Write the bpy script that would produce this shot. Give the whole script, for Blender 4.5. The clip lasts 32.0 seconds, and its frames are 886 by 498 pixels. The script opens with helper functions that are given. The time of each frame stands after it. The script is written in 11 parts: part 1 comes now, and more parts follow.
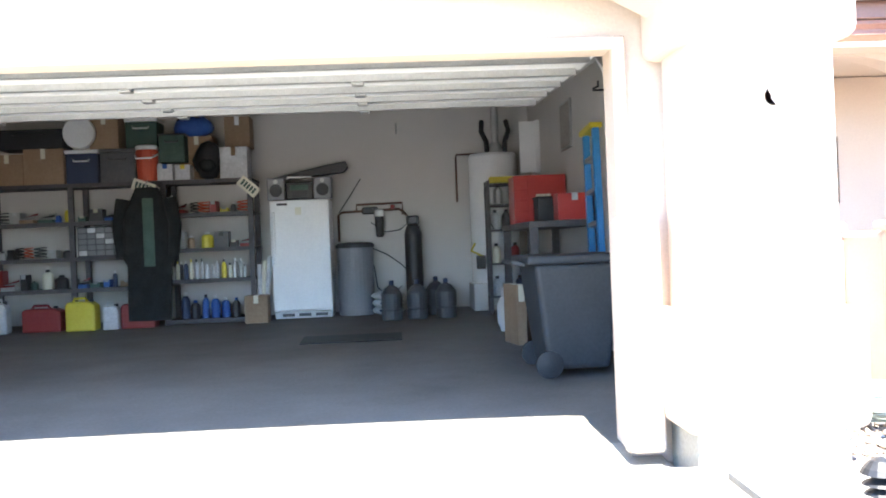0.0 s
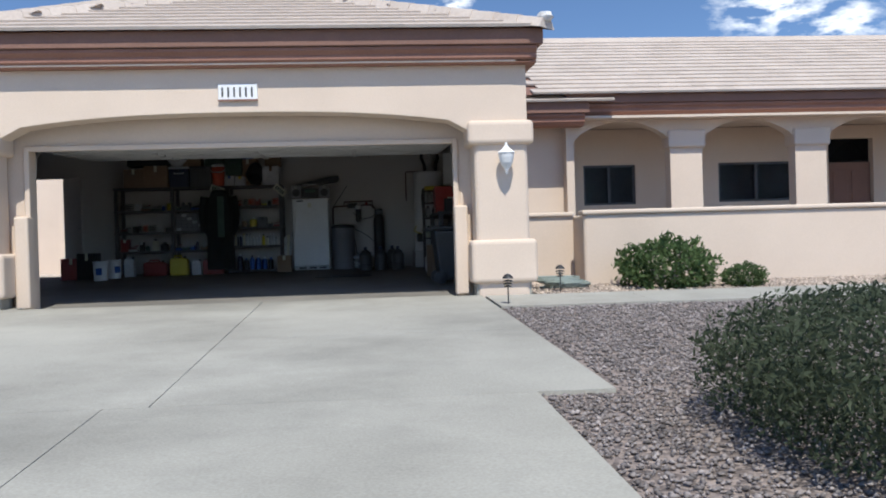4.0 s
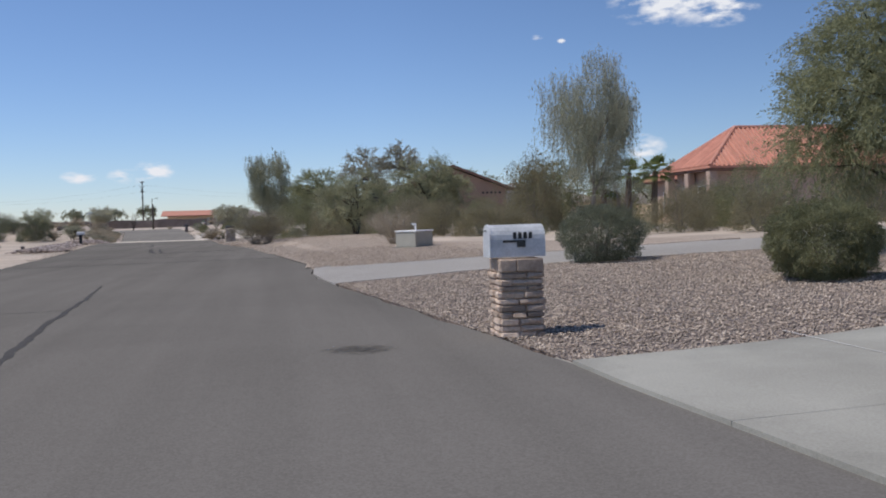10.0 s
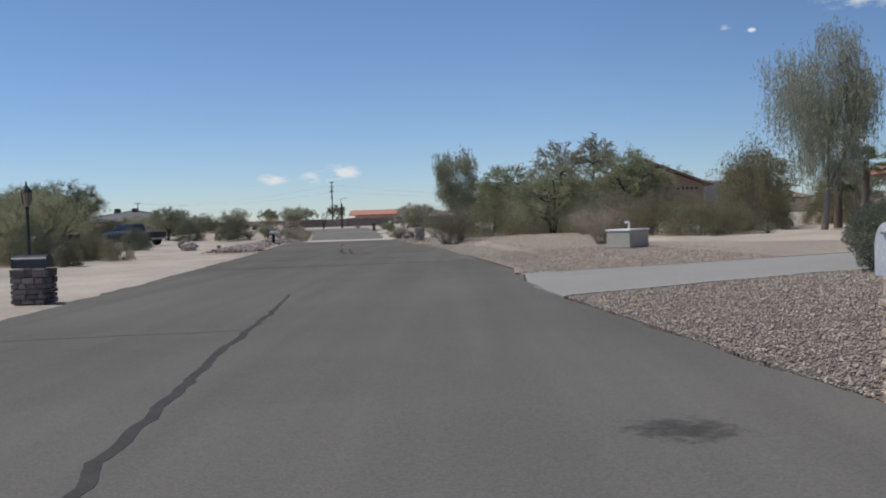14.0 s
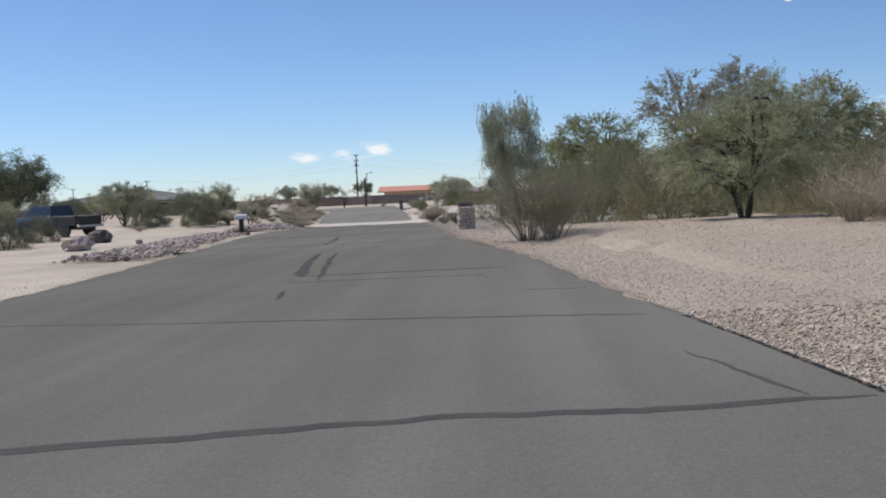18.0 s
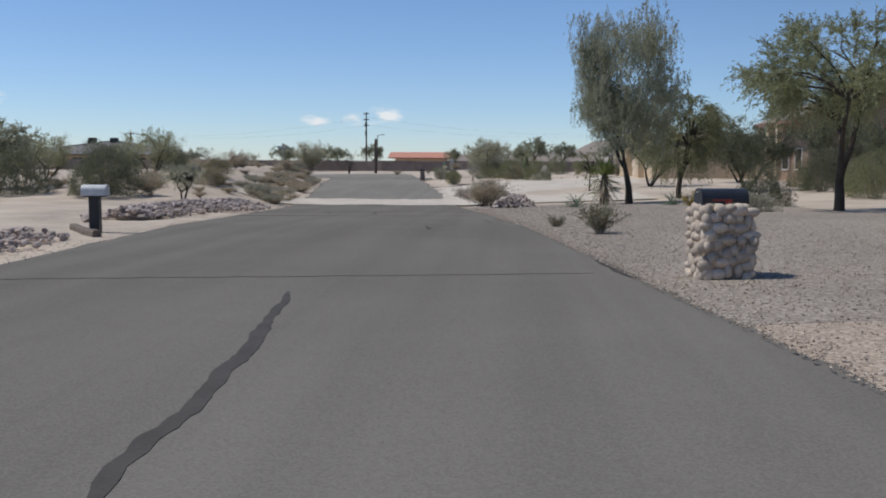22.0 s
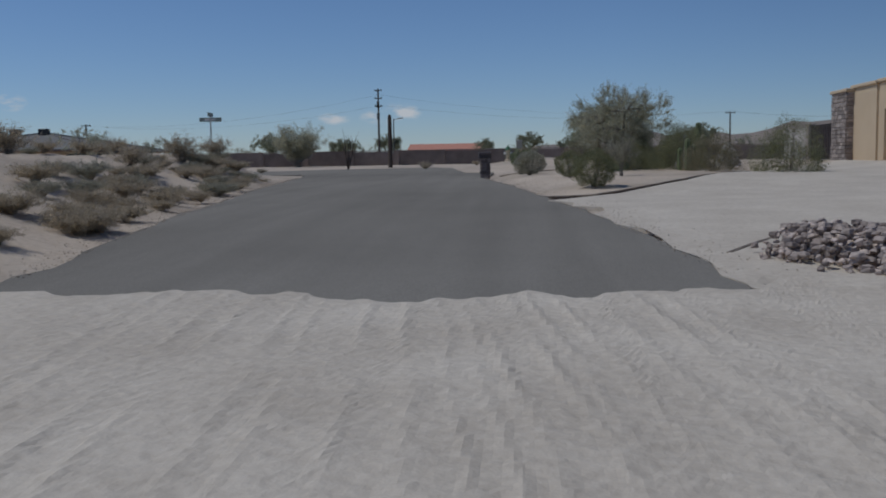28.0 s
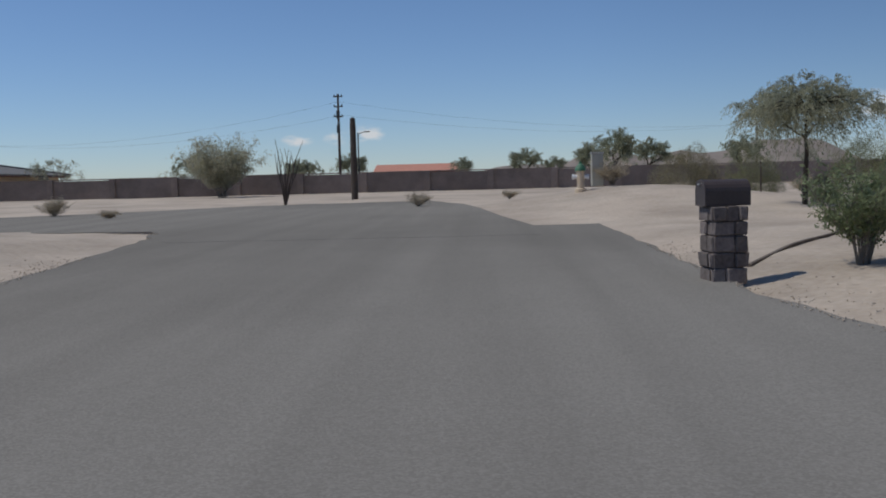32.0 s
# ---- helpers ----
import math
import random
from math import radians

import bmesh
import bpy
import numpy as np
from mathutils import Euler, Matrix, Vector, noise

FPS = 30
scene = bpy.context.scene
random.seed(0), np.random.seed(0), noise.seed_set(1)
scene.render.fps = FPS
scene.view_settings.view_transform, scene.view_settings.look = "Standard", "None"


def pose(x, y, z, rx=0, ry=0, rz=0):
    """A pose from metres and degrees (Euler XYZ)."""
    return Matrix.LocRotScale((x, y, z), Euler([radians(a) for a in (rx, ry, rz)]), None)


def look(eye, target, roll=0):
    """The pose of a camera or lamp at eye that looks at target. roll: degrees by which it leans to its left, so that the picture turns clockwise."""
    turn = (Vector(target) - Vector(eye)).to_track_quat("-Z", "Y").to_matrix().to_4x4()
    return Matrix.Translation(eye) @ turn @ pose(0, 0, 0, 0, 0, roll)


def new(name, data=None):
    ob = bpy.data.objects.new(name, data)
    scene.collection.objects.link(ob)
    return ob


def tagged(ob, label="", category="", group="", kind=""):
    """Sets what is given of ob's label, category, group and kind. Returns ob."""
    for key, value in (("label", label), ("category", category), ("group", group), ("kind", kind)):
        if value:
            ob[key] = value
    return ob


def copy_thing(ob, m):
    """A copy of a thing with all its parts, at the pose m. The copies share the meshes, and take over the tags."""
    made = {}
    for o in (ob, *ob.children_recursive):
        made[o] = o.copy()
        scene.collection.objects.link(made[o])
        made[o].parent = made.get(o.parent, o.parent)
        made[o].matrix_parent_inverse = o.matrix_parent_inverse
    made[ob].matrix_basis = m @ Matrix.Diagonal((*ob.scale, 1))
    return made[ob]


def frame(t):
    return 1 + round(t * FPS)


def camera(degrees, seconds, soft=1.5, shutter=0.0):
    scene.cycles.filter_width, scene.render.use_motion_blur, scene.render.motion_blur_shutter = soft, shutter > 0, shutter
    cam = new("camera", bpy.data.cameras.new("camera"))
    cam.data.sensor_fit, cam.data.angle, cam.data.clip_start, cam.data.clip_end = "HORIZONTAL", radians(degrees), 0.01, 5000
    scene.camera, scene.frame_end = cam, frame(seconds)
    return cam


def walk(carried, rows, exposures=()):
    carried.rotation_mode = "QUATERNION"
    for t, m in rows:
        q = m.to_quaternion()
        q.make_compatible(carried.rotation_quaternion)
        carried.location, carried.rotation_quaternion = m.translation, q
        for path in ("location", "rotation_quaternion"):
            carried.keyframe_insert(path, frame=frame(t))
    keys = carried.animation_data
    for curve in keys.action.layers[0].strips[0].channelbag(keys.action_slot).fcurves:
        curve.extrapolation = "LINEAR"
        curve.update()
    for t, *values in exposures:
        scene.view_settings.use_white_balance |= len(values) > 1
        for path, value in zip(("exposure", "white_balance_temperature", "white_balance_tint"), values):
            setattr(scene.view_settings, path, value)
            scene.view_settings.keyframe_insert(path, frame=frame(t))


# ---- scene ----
# the drive: seconds, x, y, z, pitch, roll, yaw
cam = camera(51.41, 32.0, 1.9)
ROWS = [
    (0.0, -2.420, -3.274, 1.864, -0.34, 2.31, -3.18),
    (0.5, -2.413, -4.112, 1.831, -0.45, 2.13, -4.02),
    (1.0, -2.414, -5.016, 1.798, -0.59, 2.32, -5.23),
    (1.5, -2.405, -5.958, 1.760, -0.52, 2.55, -5.87),
    (2.0, -2.439, -6.941, 1.707, -0.62, 2.50, -5.78),
    (2.5, -2.460, -8.022, 1.649, -0.78, 2.10, -5.77),
    (4.5, -2.547, -12.465, 1.417, -0.26, 1.41, -4.38),
    (5.0, -2.567, -13.390, 1.387, -0.21, 1.45, -2.57),
    (5.5, -2.619, -14.396, 1.343, -0.22, 1.45, 1.19),
    (6.0, -2.657, -15.445, 1.326, -0.33, 1.26, 8.50),
    (6.5, -2.629, -16.447, 1.308, -0.66, 1.19, 18.70),
    (7.0, -2.472, -17.419, 1.296, -1.62, 0.70, 30.15),
    (7.5, -2.112, -18.292, 1.290, -2.39, 0.63, 41.53),
    (8.0, -1.620, -19.042, 1.291, -2.52, 1.79, 51.49),
    (8.5, -1.056, -19.623, 1.272, -2.27, 1.41, 60.05),
    (9.0, -0.430, -20.088, 1.271, -2.09, 1.29, 67.34),
    (9.5, 0.251, -20.458, 1.272, -2.05, 1.34, 74.21),
    (10.0, 0.748, -20.675, 1.258, -2.00, 1.59, 79.86),
    (10.5, 1.175, -20.785, 1.254, -1.99, 1.73, 83.22),
    (11.0, 1.581, -20.860, 1.266, -2.05, 1.79, 84.86),
    (11.5, 1.855, -20.883, 1.272, -1.98, 1.94, 85.32),
    (12.0, 1.830, -20.853, 1.270, -1.82, 2.04, 85.55),
    (12.5, 1.273, -20.889, 1.271, -1.78, 2.09, 86.08),
    (13.0, 0.370, -20.965, 1.272, -1.83, 2.00, 87.35),
    (13.5, -0.991, -21.099, 1.280, -1.86, 1.93, 89.28),
    (14.0, -2.733, -21.215, 1.265, -1.77, 1.84, 91.05),
    (14.5, -4.803, -21.456, 1.266, -1.96, 1.67, 91.53),
    (16.5, -17.785, -21.610, 1.264, -1.94, 0.27, 92.78),
    (16.6, -18.262, -21.670, 1.259, -1.00, 0.47, 92.93),
    (16.7, -18.755, -21.734, 1.258, -1.00, 0.67, 92.80),
    (16.8, -19.262, -21.802, 1.258, -2.06, 0.88, 92.42),
    (16.9, -19.782, -21.873, 1.260, -3.08, 1.08, 91.77),
    (17.0, -20.313, -21.948, 1.264, -4.17, 1.28, 91.05),
    (17.1, -20.853, -22.026, 1.268, -4.95, 1.37, 91.37),
    (17.2, -21.400, -22.106, 1.273, -7.27, 1.46, 91.45),
    (17.3, -21.953, -22.188, 1.277, -8.68, 1.54, 91.70),
    (17.4, -22.510, -22.272, 1.281, -9.66, 1.63, 91.93),
    (17.5, -23.069, -22.358, 1.283, -8.76, 1.72, 91.89),
    (17.6, -23.620, -22.444, 1.279, -8.25, 1.87, 91.95),
    (17.7, -24.172, -22.531, 1.274, -7.87, 2.01, 92.10),
    (17.8, -24.725, -22.619, 1.269, -5.65, 2.16, 92.60),
    (17.9, -25.280, -22.706, 1.263, -3.15, 2.30, 93.05),
    (18.0, -25.836, -22.793, 1.257, -3.16, 2.45, 93.06),
    (18.1, -26.394, -22.876, 1.255, -3.33, 2.17, 93.20),
    (18.3, -27.520, -23.042, 1.251, -4.80, 1.62, 93.50),
    (18.5, -28.659, -23.212, 1.249, -5.61, 1.06, 93.94),
    (19.0, -31.590, -23.679, 1.240, -5.41, 0.38, 94.18),
    (19.5, -34.583, -24.147, 1.234, -5.29, 0.16, 94.44),
    (20.0, -37.518, -24.626, 1.258, -5.18, -0.04, 94.02),
    (20.5, -40.599, -25.061, 1.259, -5.07, -0.39, 93.78),
    (21.0, -43.805, -25.445, 1.282, -5.05, -0.38, 93.86),
    (21.5, -47.100, -25.935, 1.276, -5.06, -0.43, 93.70),
    (22.0, -50.332, -26.362, 1.291, -5.06, -0.26, 93.59),
    (22.5, -53.784, -26.837, 1.347, -5.36, 0.07, 93.31),
    (23.0, -57.137, -27.191, 1.324, -5.46, 0.24, 93.26),
    (23.5, -60.699, -27.586, 1.262, -5.27, 0.41, 93.25),
    (24.0, -63.853, -28.043, 1.278, -5.51, 0.42, 93.11),
    (24.5, -67.171, -28.472, 1.252, -5.66, 0.73, 92.97),
    (25.0, -70.586, -28.885, 1.210, -5.67, 0.93, 93.05),
    (25.5, -74.000, -29.383, 1.150, -5.57, 0.34, 93.05),
    (27.5, -88.017, -31.110, 0.862, -6.00, 0.81, 94.56),
    (28.0, -91.842, -31.680, 0.769, -5.30, 0.97, 94.74),
    (28.5, -95.399, -32.211, 0.794, -4.47, 0.72, 95.24),
    (29.0, -99.126, -32.880, 0.808, -4.18, 1.23, 94.75),
    (29.5, -102.438, -33.411, 0.872, -3.08, 1.11, 94.51),
    (30.0, -105.703, -33.840, 1.017, -2.57, 1.42, 94.47),
    (30.5, -109.148, -34.504, 1.127, -2.93, 1.51, 93.61),
    (31.0, -112.710, -34.880, 1.192, -3.43, 1.14, 92.87),
    (31.5, -116.102, -35.226, 1.260, -3.42, 1.26, 92.57),
    (32.0, -119.565, -35.573, 1.244, -4.06, 1.45, 92.51),
]
EXPOSURES = [(t, e, {6.5: 6500, 7.0: 6600, 8.0: 6550, 9.0: 6500}.get(t, 6400 if 3 < t < 6.5 else 6200 if 27 < t < 28.6 else 6500 if t > 28.6 else 6600), 11 if 5.2 < t < 10.5 else 7) for t, e in (
    (0.0, 3.52), (0.5, 3.1), (1.0, 2.55), (1.5, 2.07), (2.0, 1.75), (2.5, 1.3), (3.5, 0.7), (4.5, 0.42), (5.0, 0.32), (5.5, 0.30), (6.0, 0.18), (6.5, -0.14), (7.0, -0.38), (8.0, -0.36), (9.0, -0.12), (10.0, -0.08), (13.0, -0.22),
    (14.5, -0.28), (16.5, -0.42), (17.1, -0.42), (17.6, -0.1), (18.0, 0.08), (18.6, 0.05), (20.0, -0.08), (22.0, -0.12), (25.0, -0.18), (26.3, -0.55), (27.5, -0.98), (28.3, -0.95), (29.2, -0.54), (30.0, -0.55), (32.0, -0.56))]
walk(cam, [(t, pose(x, y, z, 90 + pitch, roll, yaw)) for t, x, y, z, pitch, roll, yaw in ROWS], EXPOSURES)

# ---- daylight ----
SUN_EL, SUN_AZ = radians(58), radians(178)          # the sun stands over -y
world = bpy.data.worlds.new("desert_sky")
scene.world = world
world.use_nodes = True
wn, wl = world.node_tree.nodes, world.node_tree.links
sky = wn.new("ShaderNodeTexSky")
sky.sky_type, sky.sun_disc = "NISHITA", False
sky.sun_elevation, sky.sun_rotation = SUN_EL, SUN_AZ
sky.air_density, sky.dust_density, sky.ozone_density, sky.altitude = 1.0, 0.06, 3.6, 600
coord = wn.new("ShaderNodeTexCoord")
sep = wn.new("ShaderNodeSeparateXYZ")
wl.new(coord.outputs["Generated"], sep.inputs[0])
stretch = wn.new("ShaderNodeMapping")
stretch.inputs["Scale"].default_value = (1.0, 1.0, 2.6)
wl.new(coord.outputs["Generated"], stretch.inputs[0])
puffs = wn.new("ShaderNodeTexNoise")
puffs.inputs["Scale"].default_value, puffs.inputs["Detail"].default_value, puffs.inputs["Roughness"].default_value = 5.2, 9.0, 0.55
wl.new(stretch.outputs[0], puffs.inputs["Vector"])
# cumulus clouds: direction, size, flatness
CLOUDS = [((-0.888, 0.407, 0.215), 0.085, 2.6), ((-0.86, 0.44, 0.20), 0.05, 2.2), ((0.419, 0.882, 0.225), 0.085, 1.8), ((0.47, 0.86, 0.20), 0.06, 1.6), ((0.101, 0.964, 0.248), 0.034, 1.6),
          ((-0.51, 0.858, 0.072), 0.075, 1.9), ((-0.475, 0.876, 0.085), 0.05, 1.4), ((-0.56, 0.83, 0.066), 0.05, 2.0), ((-0.602, 0.796, 0.067), 0.045, 2.0), ((-0.43, 0.90, 0.075), 0.06, 1.8),
          ((-0.985, -0.148, 0.05), 0.028, 2.6), ((-0.992, -0.125, 0.055), 0.026, 1.6), ((-0.979, -0.196, 0.05), 0.022, 2.6), ((-0.943, 0.275, 0.186), 0.008, 2.0), ((-0.867, -0.494, 0.066), 0.022, 2.0),
          ((-0.94, 0.30, 0.182), 0.006, 2.0), ((-0.922, 0.381, 0.066), 0.03, 1.5), ((0.30, 0.93, 0.28), 0.05, 2.5), ((0.75, 0.6, 0.12), 0.12, 2.4), ((0.6, -0.75, 0.25), 0.12, 2.2), ((-0.2, -0.9, 0.3), 0.1, 2.2)]
total = None
for direction, size, flat in CLOUDS:
    away = wn.new("ShaderNodeVectorMath")
    away.operation = "SUBTRACT"
    away.inputs[1].default_value = Vector(direction).normalized()
    wl.new(coord.outputs["Generated"], away.inputs[0])
    press = wn.new("ShaderNodeVectorMath")
    press.operation = "MULTIPLY"
    press.inputs[1].default_value = (1, 1, flat)
    wl.new(away.outputs[0], press.inputs[0])
    reach = wn.new("ShaderNodeVectorMath")
    reach.operation = "LENGTH"
    wl.new(press.outputs[0], reach.inputs[0])
    body = wn.new("ShaderNodeMapRange")
    body.inputs["From Min"].default_value, body.inputs["From Max"].default_value = size, 0.0
    wl.new(reach.outputs["Value"], body.inputs["Value"])
    if total is None:
        total = body.outputs[0]
    else:
        most = wn.new("ShaderNodeMath")
        most.operation = "MAXIMUM"
        wl.new(total, most.inputs[0])
        wl.new(body.outputs[0], most.inputs[1])
        total = most.outputs[0]
puffs.inputs["Scale"].default_value = 34.0
lumps = wn.new("ShaderNodeMapRange")
lumps.inputs["From Min"].default_value, lumps.inputs["From Max"].default_value, lumps.inputs["To Max"].default_value = 0.36, 0.66, 1.8
wl.new(puffs.outputs[0], lumps.inputs["Value"])
mass = wn.new("ShaderNodeMath")
mass.operation = "MULTIPLY"
wl.new(lumps.outputs[0], mass.inputs[0])
wl.new(total, mass.inputs[1])
cover = wn.new("ShaderNodeMapRange")
cover.inputs["From Min"].default_value, cover.inputs["From Max"].default_value = 0.18, 0.95
wl.new(mass.outputs[0], cover.inputs["Value"])
cloud = wn.new("ShaderNodeMixRGB")
cloud.inputs[2].default_value = (7.6, 7.9, 8.5, 1)
wl.new(cover.outputs[0], cloud.inputs[0])
tone = wn.new("ShaderNodeMixRGB")
tone.blend_type = "MULTIPLY"
tone.inputs[0].default_value = 1.0
rise = wn.new("ShaderNodeMapRange")
rise.inputs["From Max"].default_value = 0.35
wl.new(sep.outputs["Z"], rise.inputs["Value"])
air = wn.new("ShaderNodeMixRGB")                    # cooler air towards the horizon
air.inputs[1].default_value, air.inputs[2].default_value = (0.86, 0.96, 1.21, 1), (0.885, 0.965, 1.12, 1)
wl.new(rise.outputs[0], air.inputs[0])
north = wn.new("ShaderNodeMapRange")                # the sky deepens away from the sun, towards +y
north.inputs["From Min"].default_value, north.inputs["From Max"].default_value = 0.1, 1.0
north.inputs["To Min"].default_value, north.inputs["To Max"].default_value = 1.0, 0.56
wl.new(sep.outputs["Y"], north.inputs["Value"])
deep = wn.new("ShaderNodeMixRGB")
deep.blend_type = "MULTIPLY"
deep.inputs[0].default_value = 1.0
wl.new(air.outputs[0], deep.inputs[1])
wl.new(north.outputs[0], deep.inputs[2])
wl.new(deep.outputs[0], tone.inputs[2])
wl.new(sky.outputs[0], tone.inputs[1])
wl.new(tone.outputs[0], cloud.inputs[1])
wl.new(cloud.outputs[0], wn["Background"].inputs[0])
wn["Background"].inputs[1].default_value = 0.11

sun = new("sun", bpy.data.lights.new("sun", "SUN"))
sun.data.energy, sun.data.angle, sun.data.color = 3.4, radians(0.53), (1.0, 0.955, 0.89)
sun.matrix_basis = look((math.sin(SUN_AZ) * math.cos(SUN_EL) * 60, math.cos(SUN_AZ) * math.cos(SUN_EL) * 60, math.sin(SUN_EL) * 60), (0, 0, 0))

# ---- materials ----


def paint(name, dark, light, rough=0.85, scale=1.5, fine=40.0, bump=0.2, depth=0.01, metal=0.0, pebbles=0.0, coat=0.0, vary=0.0, stains=0.0, spec=0.5, streak=0.0):
    """A surface that runs from dark to light at two scales, with fine relief; pebbles: size of stones in it; vary: brightness from piece to piece."""
    m = bpy.data.materials.new(name)
    m.use_nodes = True
    n, l = m.node_tree.nodes, m.node_tree.links
    bs = n["Principled BSDF"]
    tc = n.new("ShaderNodeTexCoord")
    big = n.new("ShaderNodeTexNoise")
    big.inputs["Scale"].default_value, big.inputs["Detail"].default_value = scale, 6
    small = n.new("ShaderNodeTexNoise")
    small.inputs["Scale"].default_value, small.inputs["Detail"].default_value = fine, 4
    for t in (big, small):
        l.new(tc.outputs["Object"], t.inputs["Vector"])
    add = n.new("ShaderNodeMix")
    add.inputs["Factor"].default_value = 0.45
    l.new(big.outputs[0], add.inputs["A"])
    l.new(small.outputs[0], add.inputs["B"])
    height = small.outputs[0]
    value = add.outputs["Result"]
    if pebbles:
        vor = n.new("ShaderNodeTexVoronoi")
        vor.inputs["Scale"].default_value = 1 / pebbles
        l.new(tc.outputs["Object"], vor.inputs["Vector"])
        mix = n.new("ShaderNodeMix")
        mix.inputs["Factor"].default_value = 0.6
        grey = n.new("ShaderNodeRGBToBW")
        l.new(vor.outputs["Color"], grey.inputs[0])
        l.new(value, mix.inputs["A"])
        l.new(grey.outputs[0], mix.inputs["B"])
        value = mix.outputs["Result"]
        inv = n.new("ShaderNodeMath")
        inv.operation = "SUBTRACT"
        inv.inputs[0].default_value = 1
        l.new(vor.outputs["Distance"], inv.inputs[1])
        height = inv.outputs[0]
    r = n.new("ShaderNodeValToRGB")
    r.color_ramp.elements[0].position, r.color_ramp.elements[1].position = 0.3, 0.7
    r.color_ramp.elements[0].color, r.color_ramp.elements[1].color = (*dark, 1), (*light, 1)
    l.new(value, r.inputs[0])
    colour = r.outputs[0]
    if stains:
        st = n.new("ShaderNodeTexNoise")
        st.inputs["Scale"].default_value, st.inputs["Detail"].default_value, st.inputs["Roughness"].default_value = scale * 0.35, 8, 0.65
        l.new(tc.outputs["Object"], st.inputs["Vector"])
        sr = n.new("ShaderNodeMapRange")
        sr.inputs["From Min"].default_value, sr.inputs["From Max"].default_value = 0.42, 0.66
        sr.inputs["To Min"].default_value, sr.inputs["To Max"].default_value = 1.0, 1.0 - stains
        l.new(st.outputs[0], sr.inputs["Value"])
        mul = n.new("ShaderNodeMixRGB")
        mul.blend_type = "MULTIPLY"
        mul.inputs[0].default_value = 1
        l.new(colour, mul.inputs[1])
        l.new(sr.outputs[0], mul.inputs[2])
        colour = mul.outputs[0]
    if streak:
        way = n.new("ShaderNodeMapping")
        way.inputs["Scale"].default_value = (0.06, 1.5, 1.0)
        way.inputs["Rotation"].default_value = (0, 0, -0.13)
        l.new(tc.outputs["Object"], way.inputs[0])
        st = n.new("ShaderNodeTexNoise")
        st.inputs["Scale"].default_value, st.inputs["Detail"].default_value = 1.0, 6
        l.new(way.outputs[0], st.inputs["Vector"])
        sr = n.new("ShaderNodeMapRange")
        sr.inputs["From Min"].default_value, sr.inputs["From Max"].default_value = 0.34, 0.66
        sr.inputs["To Min"].default_value, sr.inputs["To Max"].default_value = 1.0 - streak, 1.0 + streak
        l.new(st.outputs[0], sr.inputs["Value"])
        mul = n.new("ShaderNodeMixRGB")
        mul.blend_type = "MULTIPLY"
        mul.inputs[0].default_value = 1
        l.new(colour, mul.inputs[1])
        l.new(sr.outputs[0], mul.inputs[2])
        colour = mul.outputs[0]
    if vary:
        info = n.new("ShaderNodeObjectInfo")
        geo = n.new("ShaderNodeNewGeometry")
        sm = n.new("ShaderNodeMath")
        sm.operation = "ADD"
        l.new(info.outputs["Random"], sm.inputs[0])
        l.new(geo.outputs["Random Per Island"], sm.inputs[1])
        fr = n.new("ShaderNodeMath")
        fr.operation = "FRACT"
        l.new(sm.outputs[0], fr.inputs[0])
        mr = n.new("ShaderNodeMapRange")
        mr.inputs["To Min"].default_value, mr.inputs["To Max"].default_value = 1 - vary, 1 + vary
        l.new(fr.outputs[0], mr.inputs["Value"])
        mul = n.new("ShaderNodeMixRGB")
        mul.blend_type = "MULTIPLY"
        mul.inputs[0].default_value = 1
        l.new(colour, mul.inputs[1])
        l.new(mr.outputs[0], mul.inputs[2])
        colour = mul.outputs[0]
    l.new(colour, bs.inputs["Base Color"])
    bs.inputs["Roughness"].default_value, bs.inputs["Metallic"].default_value = rough, metal
    bs.inputs["Specular IOR Level"].default_value = spec
    bs.inputs["Coat Weight"].default_value = coat
    if bump:
        bp = n.new("ShaderNodeBump")
        bp.inputs["Strength"].default_value, bp.inputs["Distance"].default_value = bump, depth
        l.new(height, bp.inputs["Height"])
        l.new(bp.outputs[0], bs.inputs["Normal"])
    return m


def foliage(name, dark, light):
    """Leaves: brightness differs from leaf to leaf, and a little light passes through."""
    m = paint(name, dark, light, rough=0.7, scale=1.2, fine=9.0, bump=0, vary=0.22, spec=0.2)
    n, l = m.node_tree.nodes, m.node_tree.links
    out, bs = n["Material Output"], n["Principled BSDF"]
    tr = n.new("ShaderNodeBsdfTranslucent")
    l.new(bs.inputs["Base Color"].links[0].from_socket, tr.inputs[0])
    mx = n.new("ShaderNodeMixShader")
    mx.inputs[0].default_value = 0.48
    l.new(bs.outputs[0], mx.inputs[1])
    l.new(tr.outputs[0], mx.inputs[2])
    l.new(mx.outputs[0], out.inputs[0])
    return m


def glass(name, tint, rough=0.03):
    m = bpy.data.materials.new(name)
    m.use_nodes = True
    bs = m.node_tree.nodes["Principled BSDF"]
    bs.inputs["Base Color"].default_value = (*tint, 1)
    bs.inputs["Roughness"].default_value = rough
    bs.inputs["Transmission Weight"].default_value = 1.0
    bs.inputs["IOR"].default_value = 1.05
    return m


